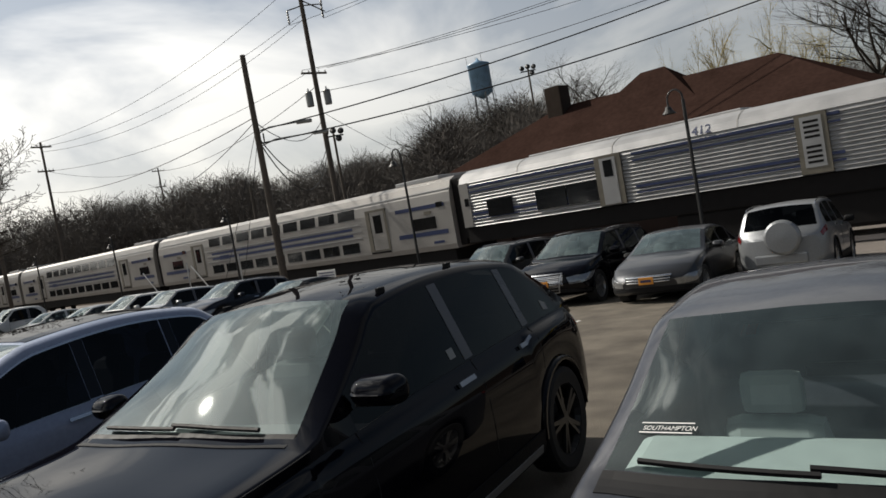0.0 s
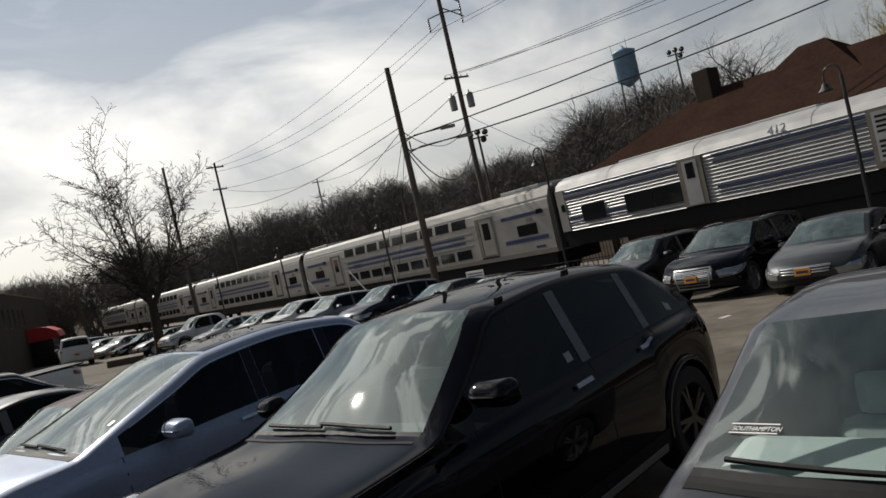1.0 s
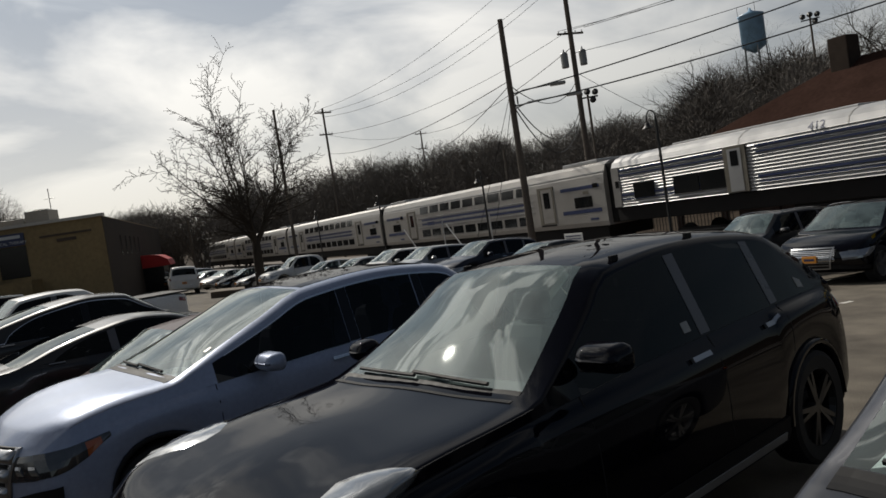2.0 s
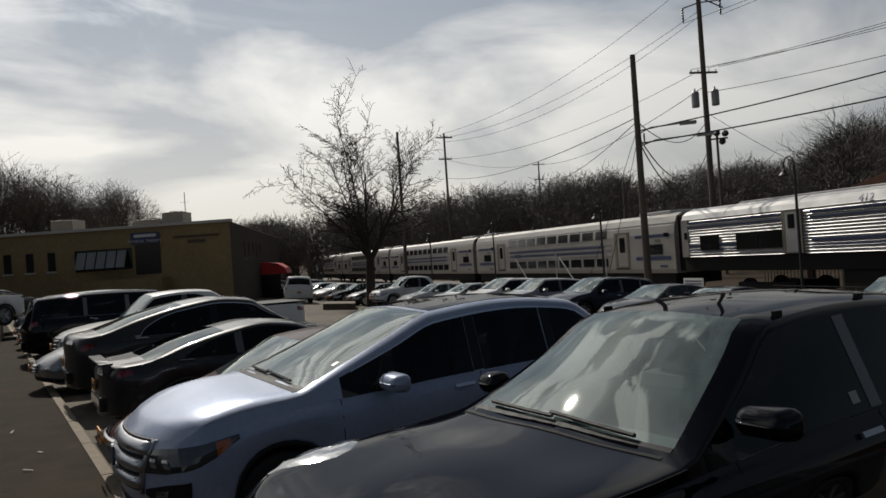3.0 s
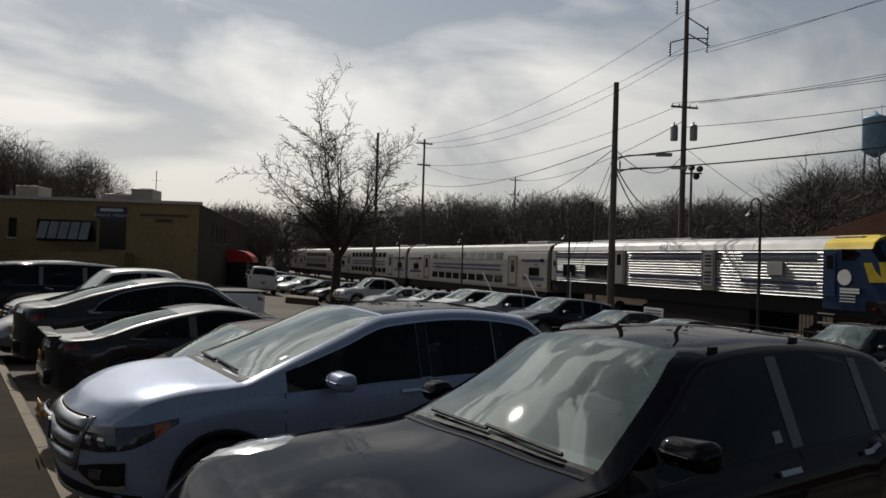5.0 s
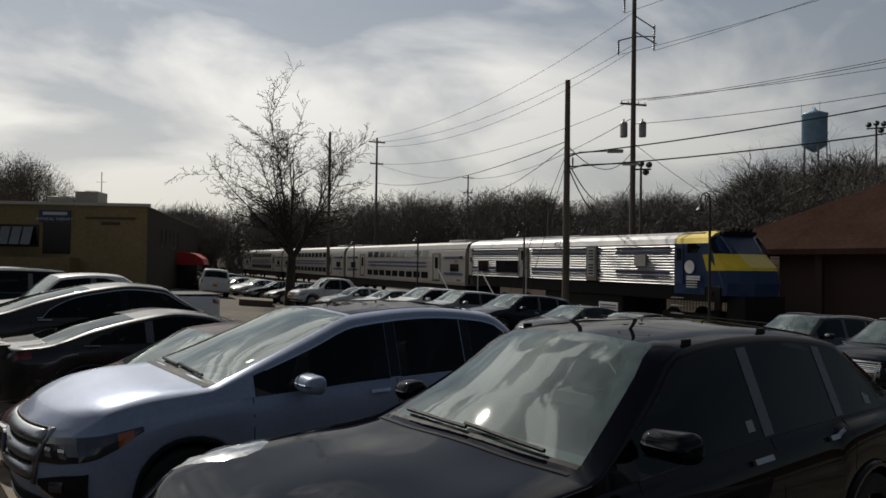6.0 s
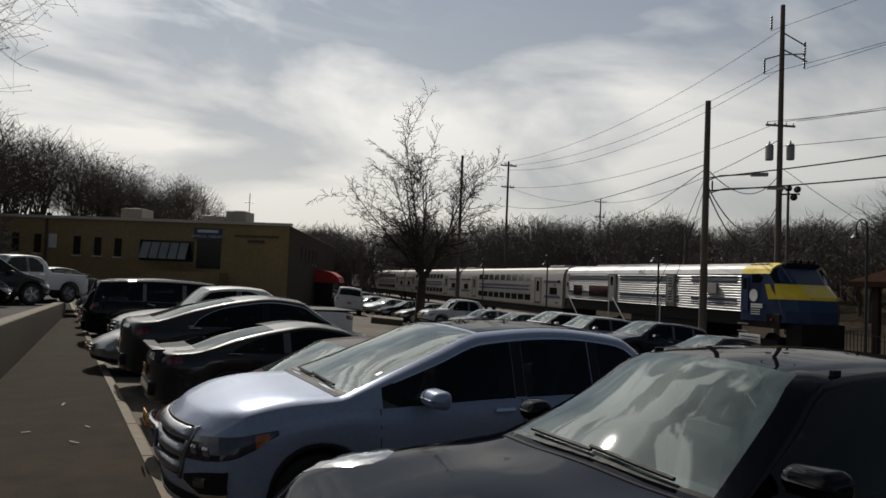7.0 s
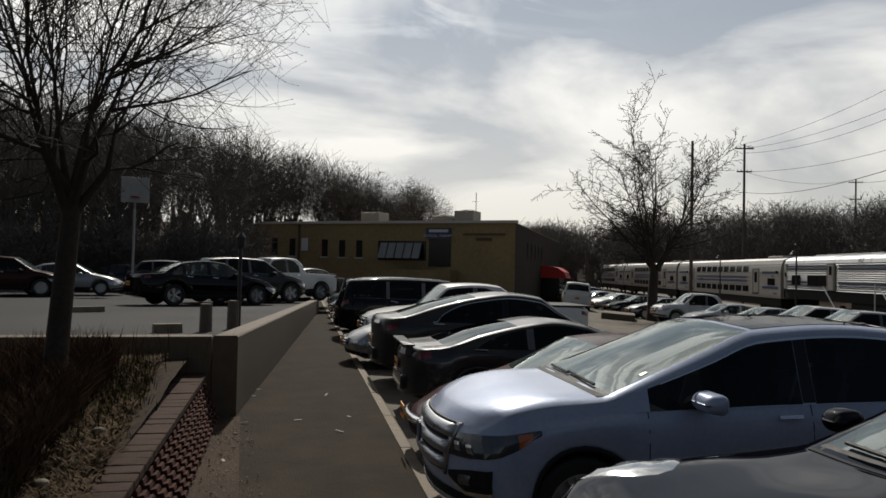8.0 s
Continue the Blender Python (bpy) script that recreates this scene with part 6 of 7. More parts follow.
part("wall", bm, YELLOW_WALL, bl)
U = (P1 - P0)
FL = U.length
U.normalize()
facade = Matrix((U, Vector((-U.y, U.x, 0)), Vector((0, 0, 1)))).transposed().to_4x4()
facade.translation = P0


def on_front(nm, u0, u1, z0, z1, mat, out_=0.06, parent=bl, bev=0.0, label=""):
    return part(nm, box(u0, u1, -out_, 0.25, z0, z1, bev), mat, parent, label, m=facade)


def u_at(az):
    d = Vector((math.sin(radians(az)), math.cos(radians(az)), 0))
    # meet of the ray with the facade line
    den = d.x * U.y - d.y * U.x
    t = (P0.x * U.y - P0.y * U.x) / den
    return (d * t - P0).dot(U), t


def front_at(az, tan):
    u, t = u_at(az)
    return u, 2.13 + tan * t


on_front("roof_edge", -0.15, FL + 0.15, ZT0 - 0.05, ZT0 + 0.14, ROOF_EDGE, 0.14)
for az in (2.7, 4.0, 6.4, 7.7, 9.0):
    u, z = front_at(az, 0.0372)
    u2, z2 = front_at(az, 0.0146)
    w = on_front("window", u - 0.26, u + 0.26, z2, z, WINDOW_DARK, 0.03)
    part("sill", box(u - 0.34, u + 0.34, -0.12, 0.2, z2 - 0.1, z2), ROOF_EDGE, w, m=Matrix.Identity(4))
u0, z1 = front_at(10.7, 0.0348)
u1, z0 = front_at(13.9, 0.0149)
pan = on_front("window_band", u0 - 0.3, u1 + 0.2, z0 - 0.15, z1 + 0.15, WINDOW_DARK, 0.04)
for k in range(5):
    a = u0 + (u1 - u0) * k / 5
    b = a + (u1 - u0) / 5 - 0.1
    g = box(a, b, -0.7, -0.62, z0, z1)
    for v in g.verts:
        if v.co.z > (z0 + z1) / 2:
            v.co.y += 0.5
    part("slanted_pane", g, PANEL_GLASS, pan)
u0, z1 = front_at(14.1, 0.0561)
u1, z0 = front_at(16.0, 0.0423)
sgn_ = on_front("sign_board", u0, u1, z0, z1, SIGN_BLUE, 0.14, bev=0.02)
part("lettering_bar", box(u0 + 0.25, u1 - 0.2, -0.16, -0.13, z1 - 0.32, z1 - 0.12), SIGN_WHITE, sgn_)
fc = bpy.data.curves.new("sign_text", "FONT")
fc.body, fc.size, fc.extrude, fc.align_x = "PHYSICAL THERAPY", 0.26, 0.005, "CENTER"
t_ = new("sign_text", fc)
t_.data.materials.append(SIGN_WHITE)
t_.parent = sgn_
t_.matrix_basis = pose((u0 + u1) / 2, -0.15, z0 + 0.12, 90, 0, 0)
u0, z0b = front_at(14.3, 0.0044)
on_front("entrance", u0, u1, z0b, z0 - 0.05, WINDOW_DARK, 0.03, label="dark recessed entrance")
on_front("ramp_wall", u0 - 3, u1 + 0.6, ZB, z0b - 0.25, YELLOW_WALL, 1.6)
u, z = front_at(4.9, 0.03)
on_front("notice", u - 0.3, u + 0.3, z - 0.5, z + 0.5, SIGN_WHITE, 0.05)
u, z = front_at(4.5, 0.05)
on_front("drainpipe", u - 0.07, u + 0.07, ZB, ZT0 - 0.1, BROWN_WALL, 0.12)
u, z = front_at(18.5, 0.05)
for k, (du, zz, hh) in enumerate(((0, 4.75, 0.13), (0, 4.4, 0.2))):
    on_front("wall_lettering", u - 1.6 + k, u + 1.6 - k, zz - hh / 2, zz + hh / 2, BROWN_WALL, 0.05)
# side wall facing the tracks
V = (P2 - P1).normalized()
sidem = Matrix((V, Vector((-V.y, V.x, 0)), Vector((0, 0, 1)))).transposed().to_4x4()
sidem.translation = P1
for k in range(5):
    part("window", box(6 + k * 2.4, 6.7 + k * 2.4, -0.03, 0.2, 3.0, 4.4), WINDOW_DARK, bl, m=sidem)
# dark brown sheet laid over the ochre side wall
part("side_sheet", box(0.05, (P2 - P1).length - 0.05, -0.02, 0.2, ZB, ZT0 - 0.06), DARK_WALL, bl, "dark brown side wall", m=sidem)
pts = [(0, 1.05), (0.7, 1.02), (1.5, 0.88), (2.1, 0.5), (2.3, 0.0), (0, 0)]
adir = Vector((math.sin(radians(23.2)), math.cos(radians(23.2)), 0))
at_ = (P1.x * V.y - P1.y * V.x) / (adir.x * V.y - adir.y * V.x)
za, zb_ = 2.13 + 0.0089 * at_, 2.13 - 0.007 * at_
yawv = math.degrees(math.atan2(V.y, V.x))
aw = prism([(c, zb_ + z * (za - zb_) / 1.05) for c, z in pts], -2.6, 2.6)
solid("awning", aw, RED_CLOTH, "red cloth barrel awning over a doorway", "awning", m=pose(adir.x * at_, adir.y * at_, 0, 0, 0, yawv - 90))
# solid near-black block stands in for the shade under the awning
solid("awning_shade_block", box(0.0, 1.7, -2.4, 2.4, -0.9, zb_ - 0.02), WINDOW_DARK, "near-black block painted as the shade under the awning", "porch", m=pose(adir.x * at_, adir.y * at_, 0, 0, 0, yawv - 90))
for az0, az1, h in ((15.0, 16.5, 1.15), (13.2, 14.9, 0.75), (7.6, 9.0, 1.1)):
    u0, _ = u_at(az0)
    u1, _ = u_at(az1)
    rt = thing("rooftop_unit", facade @ Matrix.Translation(((u0 + u1) / 2, 4.0, ZT0)), "grey rooftop air-conditioning unit", "air conditioner", "rooftop units")
    w = (u1 - u0) / 2
    part("casing", box(-w, w, -0.9, 0.9, 0.0, h, 0.03), LAMP_GREY, rt)
    part("fan_grille", lathe([(0.5, h), (0.5, h + 0.08), (0.1, h + 0.1)], 16), BLACK_IRON, rt)
u, _ = u_at(16.4)
mast = thing("roof_mast", facade @ Matrix.Translation((u, 4, ZT0)), "thin antenna mast on the flat roof", "antenna")
part("rod", tube([(0, 0, 0), (0, 0, 2.6)], 0.03, 5), LAMP_GREY, mast)
part("arm", tube([(-0.35, 0, 1.9), (0.35, 0, 1.9)], 0.02, 5), LAMP_GREY, mast)

# ---- station building behind the tracks ----
stn = thing("station_building", Matrix(), "railway station with a large red-brown shingled hip roof", "building")
SN0, SN1, SS0, SS1 = 29.0, 43.0, 4.5, 30.0


def pn(n, s, z):
    return Vector((*plan(n, s), z))


bm = bmesh.new()
w = [(SN0 + 1.3, SS0 + 2), (SN1 - 2, SS0 + 2), (SN1 - 2, SS1 - 4.4), (SN0 + 1.3, SS1 - 4.4)]
lo = [bm.verts.new(pn(n, s, -0.8)) for n, s in w]
hi = [bm.verts.new(pn(n, s, 3.2)) for n, s in w]
for k in range(4):
    bm.faces.new((lo[k], lo[(k + 1) % 4], hi[(k + 1) % 4], hi[k]))
bmesh.ops.recalc_face_normals(bm, faces=bm.faces[:])
part("wall", bm, STATION_WALL, stn)
bm = bmesh.new()
cor = ((SN0, SS0), (SN1, SS0), (SN1, SS1), (SN0, SS1))
e = [bm.verts.new(pn(n, s, 3.0)) for n, s in cor]
f_ = [bm.verts.new(pn(n, s, 2.75)) for n, s in cor]
r0, r1 = bm.verts.new(pn(36, 11.0, 6.6)), bm.verts.new(pn(36, 22.8, 6.8))
bm.faces.new((e[0], e[1], r0))
bm.faces.new((e[1], e[2], r1, r0))
bm.faces.new((e[2], e[3], r1))
bm.faces.new((e[3], e[0], r0, r1))
for k in range(4):
    bm.faces.new((e[k], e[(k + 1) % 4], f_[(k + 1) % 4], f_[k]))
bm.faces.new(f_)
bmesh.ops.recalc_face_normals(bm, faces=bm.faces[:])
part("roof", bm, STATION_ROOF, stn)
bm = bmesh.new()
b4 = [bm.verts.new(pn(n, s, 5.0)) for n, s in ((33.2, 13.6), (38.8, 13.6), (38.8, 20.4), (33.2, 20.4))]
t2 = [bm.verts.new(pn(36, s, 7.4)) for s in (16.4, 17.7)]
bm.faces.new((b4[0], b4[1], t2[0]))
bm.faces.new((b4[1], b4[2], t2[1], t2[0]))
bm.faces.new((b4[2], b4[3], t2[1]))
bm.faces.new((b4[3], b4[0], t2[0], t2[1]))
bmesh.ops.recalc_face_normals(bm, faces=bm.faces[:])
part("upper_roof", bm, STATION_ROOF, stn)
for s in (14.0, 18.5, 23.0, 26.0, 29.0):
    part("column", box(-0.16, 0.16, -0.16, 0.16, -0.8, 2.9, 0.02), STATION_WALL, stn, m=Matrix.Translation(pn(SN0 + 0.8, s, 0)))
cx, cy = at_az(74.9, 42)
part("chimney", box(-0.5, 0.5, -0.5, 0.5, 4.0, 7.85, 0.05), DARK_WALL, stn, "dark brick chimney", m=pose(cx, cy, 0, 0, 0, TRAIN_YAW))
solid("station_wing", box(-9, 9, -1.0, 1.0, -0.8, 2.2, 0.05), STATION_WALL, "low dark brick wall beyond the platform", "wall", kind="structure", m=pose(*plan(50, 30), 0, 0, 0, TRAIN_YAW))

# water tower
tx, ty = at_az(69.3, 150)
wt = thing("water_tower", Matrix.Translation((tx, ty, 0)), "pale blue steel water tower above bare trees", "water tower")
R = 2.15
part("tank", lathe([(0.3, 23.0), (R, 24.2), (R, 29.6), (R * 1.06, 29.7), (R * 1.06, 29.9), (0.4, 30.6), (0.1, 31.2)], 24), TOWER_BLUE, wt, smooth=True)
for k in range(5):
    a = k * math.tau / 5
    part("leg", tube([(R * math.cos(a) * 1.3, R * math.sin(a) * 1.3, 2.0), (R * math.cos(a) * 0.9, R * math.sin(a) * 0.9, 25)], 0.12, 5), LAMP_GREY, wt)
for a in (0.5, 2.0, 3.9):
    part("antenna", tube([(R * math.cos(a), R * math.sin(a), 29.8), (R * math.cos(a), R * math.sin(a), 31.8)], 0.05, 4), LAMP_GREY, wt)

# willows and bare trees behind the station
for k, (az, d, h) in enumerate(((84.6, 75, 17.5), (86.8, 72, 17.2), (90.4, 70, 18.0), (92.3, 72, 16.0))):
    x, y = at_az(az, d)
    make_tree("tree", 40 + k, x, y, -0.7, "pale yellow willow with fine drooping twigs", h, 1.1, 0.7, 3.5, 8, 3, (2, 2, 2), mat=WILLOW, up=-0.1, wob=0.3, half=3.6)
for k, (az, d, h) in enumerate(((96.0, 62, 13.5), (99.0, 60, 14.5), (71.0, 85, 13.0), (73.5, 80, 13.0), (77.0, 85, 12.5), (67.0, 84, 12.5), (65.0, 78, 9.5))):
    x, y = at_az(az, d)
    make_tree("tree", 60 + k, x, y, lot_z(x, y) + hill(x, y), "bare tree behind the railway", h, 0.8, 0.22, 4.0, 6, 3, (2, 2, 1), up=0.5, wob=0.2)

# ---- planting bed beside the footpath ----
def bed_z(x, y):
    return 0.72 + 0.26 * max(0, min(1, (y - 5) / 5)) + 0.06 * noise.noise(Vector((x * 1.3, y * 1.3, 0)))


def bed_edge(y):
    """The cap's outer edge, where the bed meets the low brick wall."""
    return -0.87 + 0.058 * (y - 5.0)


bm = bmesh.new()
gy = np.linspace(-3, 10.5, 40)
vv = []
for y in gy:
    x1 = bed_edge(y) - 0.2
    vv.append([bm.verts.new((x, y, bed_z(x, y) - (0.0 if k < 18 else 0.06))) for k, x in enumerate(np.linspace(-9, x1, 20))])
for i in range(len(gy) - 1):
    for j in range(19):
        bm.faces.new((vv[i][j], vv[i][j + 1], vv[i + 1][j + 1], vv[i + 1][j]))
bmesh.ops.recalc_face_normals(bm, faces=bm.faces[:])
solid("planting_bed", bm, EARTH, "dark mulch planting bed", "planting bed", kind="structure", smooth=True)

# gravel strip between brick edge and path
bm = strip([((-1.3, y, 0.165 + 0.0), (-0.22 + 0.012 * y, y, 0.158)) for y in np.linspace(-3, 10.45, 20)])
solid("gravel_strip", bm, GRAVEL, "loose gravel and litter along the brick edge", "gravel", kind="structure")
rg = random.Random(8)
bm = bmesh.new()
for k in range(900):
    y = rg.uniform(3.5, 10.4)
    x = rg.uniform(bed_edge(y) + 0.05, 0.05)
    r = rg.uniform(0.006, 0.02)
    c = Vector((x, y, 0.165))
    vs = [bm.verts.new(c + Vector((rg.uniform(-1, 1) * r, rg.uniform(-1, 1) * r, rg.uniform(0.0, 1.2) * r))) for _ in range(4)]
    bm.faces.new((vs[0], vs[1], vs[2]))
    bm.faces.new((vs[0], vs[2], vs[3]))
    bm.faces.new((vs[0], vs[3], vs[1]))
    bm.faces.new((vs[1], vs[2], vs[3]))
solid("pebbles", bm, KERB, "scattered pebbles and litter beside the path", "pebbles", kind="stuff")

# low brick wall: courses of dark red bricks with open joints, paler sloping cap bricks
bw = thing("wall_planter", Matrix(), "low dark red brick planter wall with pale cap bricks", "wall", kind="structure")
bm = bmesh.new()
for y0, y1 in zip(np.linspace(-3, 10.45, 12), np.linspace(-3, 10.45, 12)[1:]):
    a0, a1 = bed_edge(y0), bed_edge(y1)
    vs = [bm.verts.new(c) for c in ((a0 - 0.28, y0, 0.0), (a0 + 0.23, y0, 0.0), (a0 - 0.035, y0, 0.66), (a0 - 0.28, y0, 0.66), (a1 - 0.28, y1, 0.0), (a1 + 0.23, y1, 0.0), (a1 - 0.035, y1, 0.66), (a1 - 0.28, y1, 0.66))]
    for q in ((0, 1, 5, 4), (1, 2, 6, 5), (2, 3, 7, 6), (3, 0, 4, 7)):
        bm.faces.new([vs[i] for i in q])
bmesh.ops.recalc_face_normals(bm, faces=bm.faces[:])
# near-black core fills the gaps behind the bricks
part("black_core", bm, UNDER, bw, "near-black core showing in the joints between bricks")
brick_me = mesh_of("brick", box(-0.06, 0.02, -0.066, 0.066, -0.022, 0.022, 0.006))
brick_me.materials.append(BRICK_RED)
cap_me = mesh_of("cap_brick", box(-0.30, 0.03, -0.095, 0.095, 0.0, 0.065, 0.01))
cap_me.materials.append(BRICK_CAP)
for row_ in range(7):
    for k in range(24):
        y = 4.4 + k * 0.25 + (0.125 if row_ % 2 else 0)
        o = new("brick", brick_me)
        o.parent = bw
        o.matrix_basis = pose(bed_edge(y) + 0.018 + 0.027 * (6 - row_) + rg.uniform(-0.006, 0.006), y, 0.21 + row_ * 0.068, 0, -12, -3.5)
for k in range(32):
    y = 4.2 + k * 0.2
    o = new("cap_brick", cap_me)
    o.parent = bw
    o.matrix_basis = pose(bed_edge(y), y, 0.665 + rg.uniform(-0.004, 0.004), 0, rg.uniform(-1, 1), -3.5 + rg.uniform(-1, 1))


def tufts(name, n, area, hgt, lean, width, mat, label, seed, category):
    """Blades or twigs growing out of the bed."""
    r = random.Random(seed)
    bm = bmesh.new()
    for k in range(n):
        x, y = area(r)
        z = bed_z(x, y) - 0.02
        h = hgt * r.uniform(0.5, 1.2)
        a = r.uniform(0, math.tau)
        dx, dy = math.cos(a), math.sin(a)
        ln = lean * r.uniform(0.2, 1.0) * h
        w = width * r.uniform(0.6, 1.3)
        p0 = Vector((x, y, z))
        p1 = p0 + Vector((dx * ln * 0.35, dy * ln * 0.35, h * 0.6))
        p2 = p0 + Vector((dx * ln, dy * ln, h))
        sd = Vector((-dy, dx, 0)) * w
        v = [bm.verts.new(c) for c in (p0 - sd, p0 + sd, p1 + sd * 0.8, p1 - sd * 0.8, p2)]
        bm.faces.new((v[0], v[1], v[2], v[3]))
        bm.faces.new((v[3], v[2], v[4]))
    return solid(name, bm, mat, label, category, kind="stuff")


tufts("dry_shrubs", 9000, lambda r: (-1.42 - abs(r.gauss(0, 1.6)), r.uniform(2.5, 9.2)), 0.12, 1.6, 0.012, SHRUB, "dark dry low shrubs in the planting bed", 1, "shrub")
tufts("shrub_thicket", 9000, lambda r: (-1.45 - abs(r.gauss(0, 0.9)), 5.2 + r.random() * 4.2), 0.42, 0.9, 0.007, SHRUB, "brown leafless shrub thicket in the planting bed", 11, "shrub")
tufts("dry_litter", 6500, lambda r: (bed_edge(7) - 0.28 - abs(r.gauss(0, 0.5)), r.uniform(4.2, 10.3)), 0.06, 3.0, 0.008, DRY_LEAF, "pale dry stalks and leaf litter before the wall", 12, "leaf litter")
tufts("grass", 500, lambda r: (bed_edge(6) - 0.45 + r.gauss(0, 0.14), 8.3 + r.gauss(0, 0.9)), 0.17, 0.8, 0.006, GRASS, "green grass tufts at the edge of the bed", 2, "grass")
tufts("grass_near", 1000, lambda r: (-1.45 - abs(r.gauss(0, 0.4)), 4.9 + r.gauss(0, 0.4)), 0.20, 0.9, 0.006, GRASS, "yellow-green grass in the planting bed", 3, "grass")
tufts("tall_weeds", 70, lambda r: (-1.5 + r.gauss(0, 0.5), 9.6 + r.gauss(0, 0.4)), 0.45, 0.5, 0.004, SHRUB, "thin dry weed stalks beside the wall", 4, "weeds")
for k, (x, y, s_) in enumerate(((-1.55, 6.1, 0.11), (-1.62, 5.6, 0.06), (-1.35, 5.5, 0.05), (-1.2, 6.6, 0.05), (-1.9, 7.4, 0.07))):
    st_ = lathe([(0.001, -s_ * 0.4), (s_ * 0.8, -s_ * 0.3), (s_, 0.05 * s_), (s_ * 0.7, s_ * 0.5), (0.001, s_ * 0.65)], 9)
    for v in st_.verts:
        v.co += Vector((noise.noise(v.co * 9 + Vector((k, 0, 0))), noise.noise(v.co * 9 + Vector((0, k, 3))), 0)) * s_ * 0.4
    solid("stone", st_, KERB, "pale rough stone lying in the planting bed", "stone", "stones", smooth=True, m=pose(x, y, bed_z(x, y) + s_ * 0.35, 0, 0, k * 50))
for k, (x, y) in enumerate(((0.10, 12.0), (0.35, 14.6), (0.9, 17.8), (1.0, 18.9), (0.2, 12.6), (-0.15, 9.4), (-0.28, 8.2), (-0.05, 10.0), (0.62, 10.1), (1.2, 11.9), (1.3, 10.2), (1.05, 9.3))):
    pb_ = box(-0.05, 0.05, -0.014, 0.014, 0, 0.006)
    for v in pb_.verts:
        v.co.z += 0.03 * max(0, v.co.x / 0.07) * (k % 2)
    solid("litter", pb_, PAPER, "scrap of pale paper litter on the path", "litter", "litter", m=pose(x, y, 0.156, 0, 0, k * 47))

# posts and wheel stop on the retaining wall corner
for x, y, h in ((-0.62, 12.3, 0.42), (-0.22, 12.9, 0.46)):
    bm = bmesh.new()
    rod(bm, (0, 0, -0.1), (0, 0, h), 0.10, 0.09, 10)
    solid("bollard", bm, WOOD_POLE, "short weathered timber bollard", "bollard", "bollards", m=Matrix.Translation((x, y, upper_z(x, y))))
solid("wheel_stop", prism([(-0.09, 0), (0.09, 0), (0.06, 0.13), (-0.06, 0.13)], -0.2, 0.2), KERB, "worn concrete wheel stop", "wheel stop", "wheel stops", m=pose(-1.15, 12.0, upper_z(-1, 12.0), 0, 0, -75))
solid("wheel_stop", prism([(-0.09, 0), (0.09, 0), (0.06, 0.13), (-0.06, 0.13)], -0.45, 0.45), KERB, "worn concrete wheel stop", "wheel stop", "wheel stops", m=pose(-3.6, 19.5, upper_z(-3.6, 19.5), 0, 0, -60))
lp = thing("lamp_post", Matrix.Translation((0.12, 13.0, upper_z(0, 13.0) - 0.02)), "slim black lamp post on the retaining wall", "street lamp")
bm = bmesh.new()
rod(bm, (-0.25, 0, 0), (-0.25, 0, 1.35), 0.035, 0.03, 8)
part("post", bm, BLACK_IRON, lp)
part("lantern", lathe([(0.03, 1.33), (0.07, 1.38), (0.08, 1.52), (0.02, 1.6)], 10), BLACK_IRON, lp, m=Matrix.Translation((-0.25, 0, 0)))
# basketball board behind the upper lot
x, y = at_az(-7.2, 40)
bb = thing("basketball_hoop", pose(x, y, upper_z(x, y), 0, 0, 8), "grey basketball board on a pole before the woods", "basketball hoop")
part("pole", tube([(0, 0.3, -0.2), (0, 0.3, 4.2), (0, 0.0, 4.6)], 0.06, 8), LAMP_GREY, bb)
part("board", box(-0.65, 0.65, -0.04, 0.0, 4.5, 5.75, 0.01), LAMP_GREY, bb)
part("hoop", lathe([(0.21, 4.74), (0.23, 4.76), (0.21, 4.78), (0.20, 4.76), (0.21, 4.74)], 16), RED_CLOTH, bb, m=Matrix.Translation((0, -0.28, 0)))

# stall lines
for k in range(5):
    x0, y0 = plan(11.4, 4.9 + k * 2.75)
    x1, y1 = plan(16.0, 4.9 + k * 2.75)
    u = Vector((TX, TY, 0)) * 0.05
    bm = strip([((x0 - u.x, y0 - u.y, lot_z(x0, y0) + 0.006), (x0 + u.x, y0 + u.y, lot_z(x0, y0) + 0.006)), ((x1 - u.x, y1 - u.y, lot_z(x1, y1) + 0.012), (x1 + u.x, y1 + u.y, lot_z(x1, y1) + 0.012))])
    solid("stall_line", bm, LINE, "worn white stall line painted on asphalt", "road marking", "stall lines", kind="structure")

# stickers
def sticker(root, sh, x0, x1, r0, r1, side, mat, name="sticker"):
    return part(name, sh.patch(x0, x1, r0, r1, side, 0.004, 2, 2, 0.003), mat, root)


sticker(cayenne, sh_cay, 2.94, 3.01, 7.10, 7.22, 1, LAMP_GREY)
sticker(cayenne, sh_cay, 4.40, 4.48, 7.15, 7.40, 1, LAMP_GREY)
sticker(edge, sh_edge, 1.55, 1.61, 10.2, 10.32, 1, LAMP_GREY)
for sgn in (1, -1):
    part("roof_panel", sh_edge.patch(EDGE["rf"] + 0.03, EDGE["rr"] - 0.15, 10.15, 12, sgn, 0.004, 12, 4, 0.006), P_BLACK, edge, "dark glass roof panel")
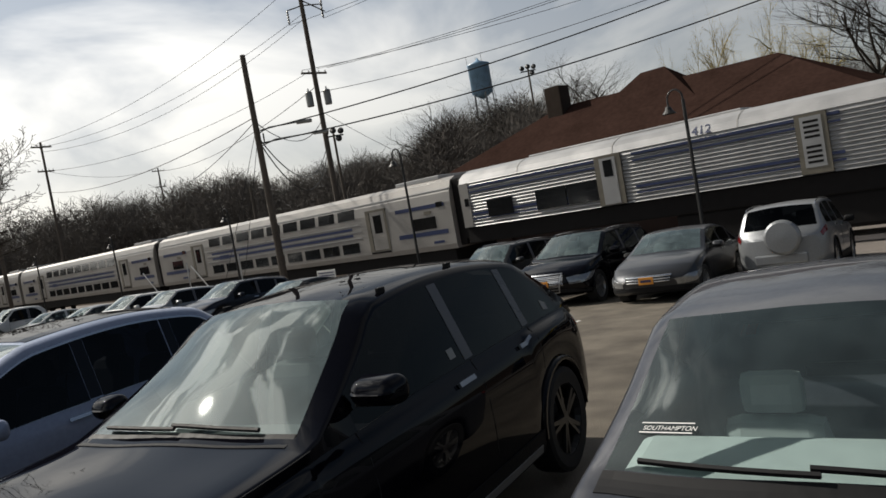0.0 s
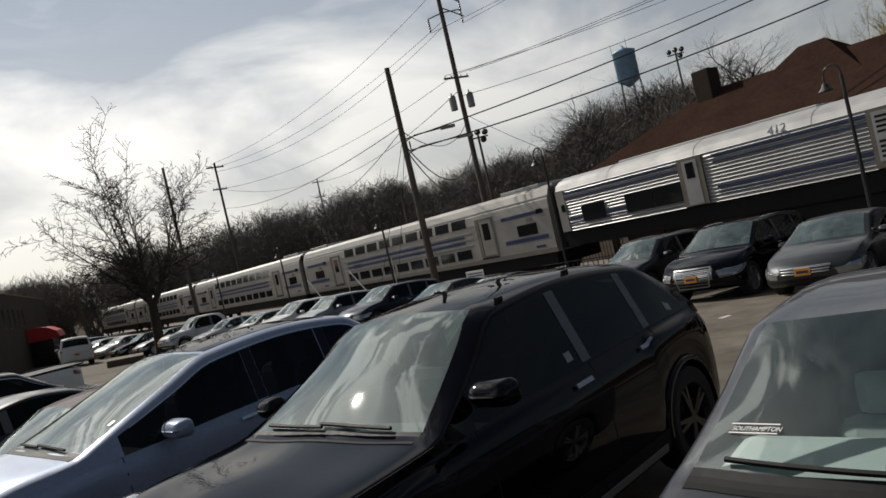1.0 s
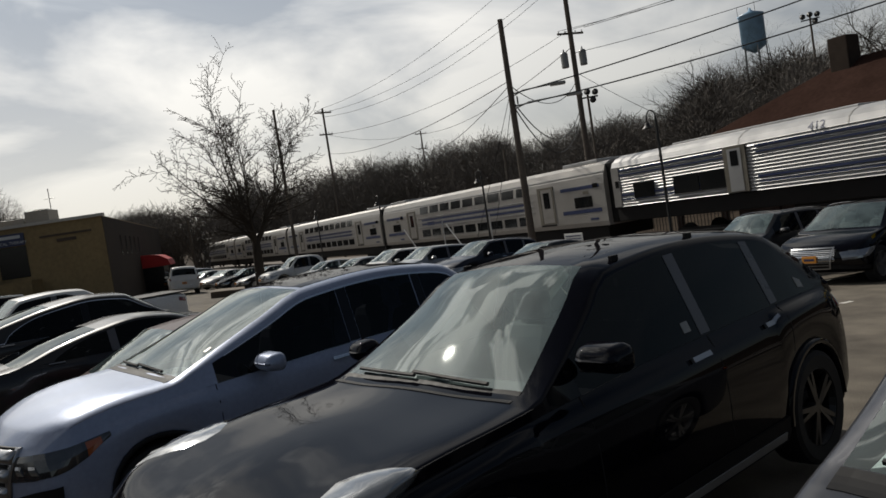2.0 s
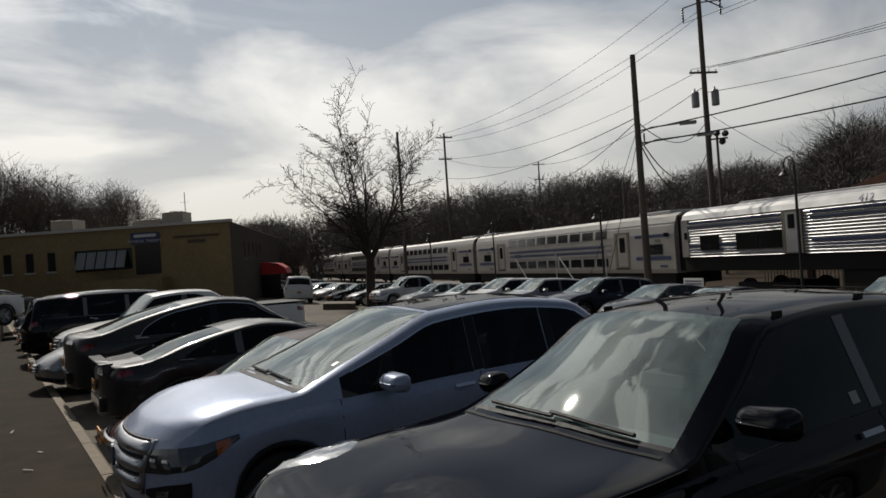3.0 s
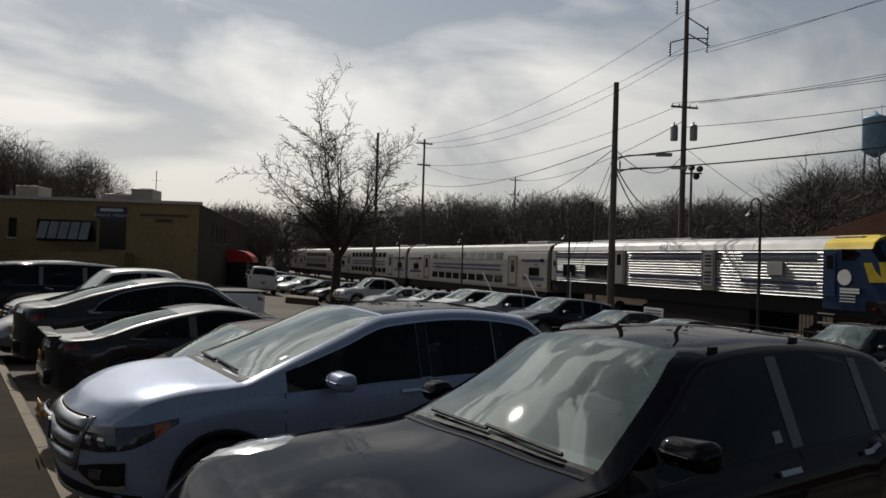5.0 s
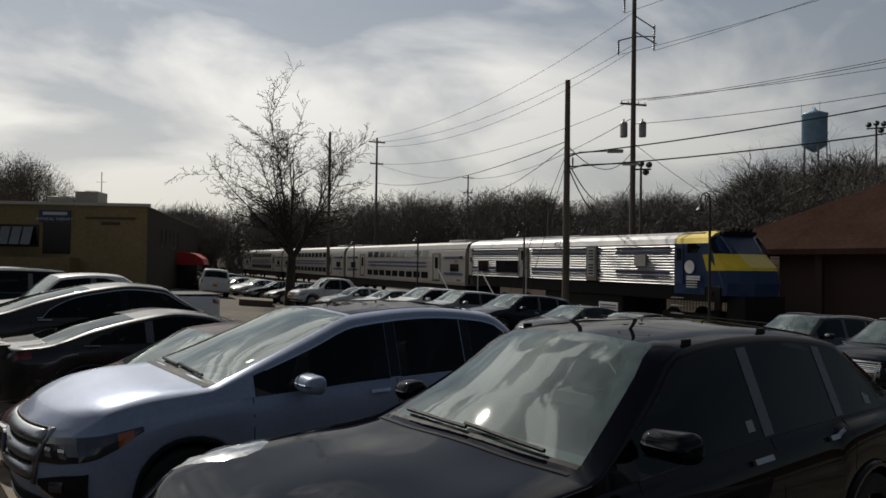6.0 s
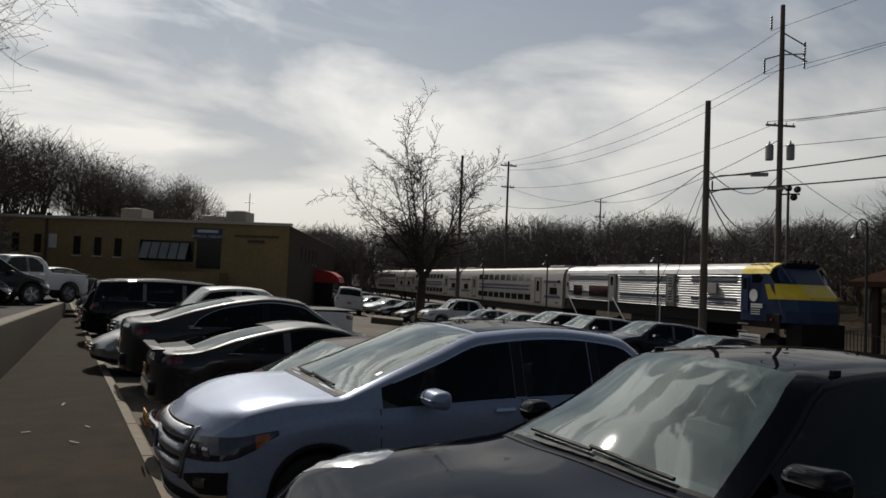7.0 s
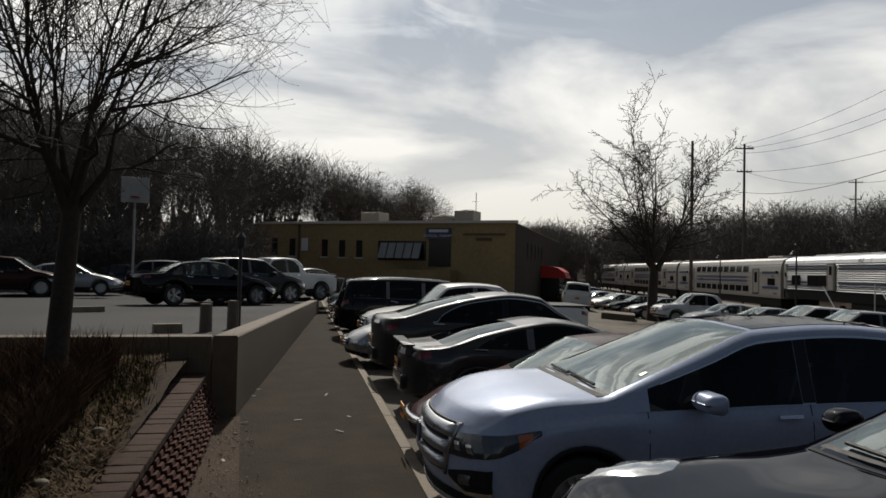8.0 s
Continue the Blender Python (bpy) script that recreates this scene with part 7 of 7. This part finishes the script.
# the town sticker low on the near sedan's windscreen
pA, pB = sh_sedan.at(1.445, 10.12, -1, 0.006), sh_sedan.at(1.445, 10.62, -1, 0.006)
pC = sh_sedan.at(1.56, 10.12, -1, 0.006)
ux = (pB - pA).normalized()
nz = ux.cross(pC - pA).normalized()
if nz.z < 0:
    nz = -nz
uy = nz.cross(ux).normalized()
fc = bpy.data.curves.new("sticker_text", "FONT")
fc.body, fc.size, fc.extrude, fc.shear = "SOUTHAMPTON", 0.029, 0.0006, 0.2
stx = new("sticker_text", fc)
stx.data.materials.append(SIGN_WHITE)
stx.parent = sedan_near
stm = Matrix((ux, uy, nz)).transposed().to_4x4()
stm.translation = pA + nz * 0.002 + ux * 0.065
stx.matrix_basis = stm
for dy in (-0.013, 0.030):
    part("sticker_line", box(-0.01, 0.205, dy, dy + 0.005, 0.0, 0.001), SIGN_WHITE, sedan_near, m=stm)

for xa in (2.7, 3.5):
    for sgn in (1, -1):
        c = sh_cay.at(xa, 9.5, sgn)
        part("roof_stub", box(c.x - 0.03, c.x + 0.03, c.y - 0.015, c.y + 0.015, c.z - 0.01, c.z + 0.028, 0.005), TRIM, cayenne)
for sgn in (1, -1):
    hl_ = part("headlight", sh_cay.oval(0.58, 8.1, 0.36, 2.4, sgn, 0.004, 0.03, 0.25), HEADLAMP, cayenne, "large clear oval headlight", smooth=True)
    part("reflector", sh_cay.oval(0.48, 7.6, 0.12, 0.9, sgn, 0.030, 0.012), CHROME, hl_, smooth=True)
    part("marker_lamp", sh_cay.oval(0.20, 4.9, 0.05, 0.22, sgn, 0.004, 0.008), AMBER, cayenne, smooth=True)
    part("hood_gap", sh_cay.patch(0.30, 1.60, 9.00, 9.05, sgn, 0.0015, 20, 1, 0.004), TRIM, cayenne)
    part("chrome_sill", sh_cay.patch(CAY["w1"] + 0.6, CAY["w2"] - 0.55, 2.1, 2.35, sgn, 0.02, 12, 1), LAMP_GREY, cayenne)
    part("hood_gap", sh_edge.patch(0.30, 1.30, 9.00, 9.05, sgn, 0.0015, 20, 1, 0.004), TRIM, edge)


def motions():
    poly = (19.288, 2.376, 0.3492, -0.01449)
    times = [k * 0.5 for k in range(17)]
    place = []
    for t in times:
        j = sum(c * t ** k for k, c in enumerate(poly))
        place.append((t, j))
    def rows(ds):
        return [(t, pose(*plan(SIDE_N + W2, j + ds), 0, 0, 0, TRAIN_YAW)) for t, j in place]
    walk(loco, rows(-LOCO_L))
    for k, c in enumerate(coaches):
        walk(c, rows(0.25 + k * 26.0))


motions()
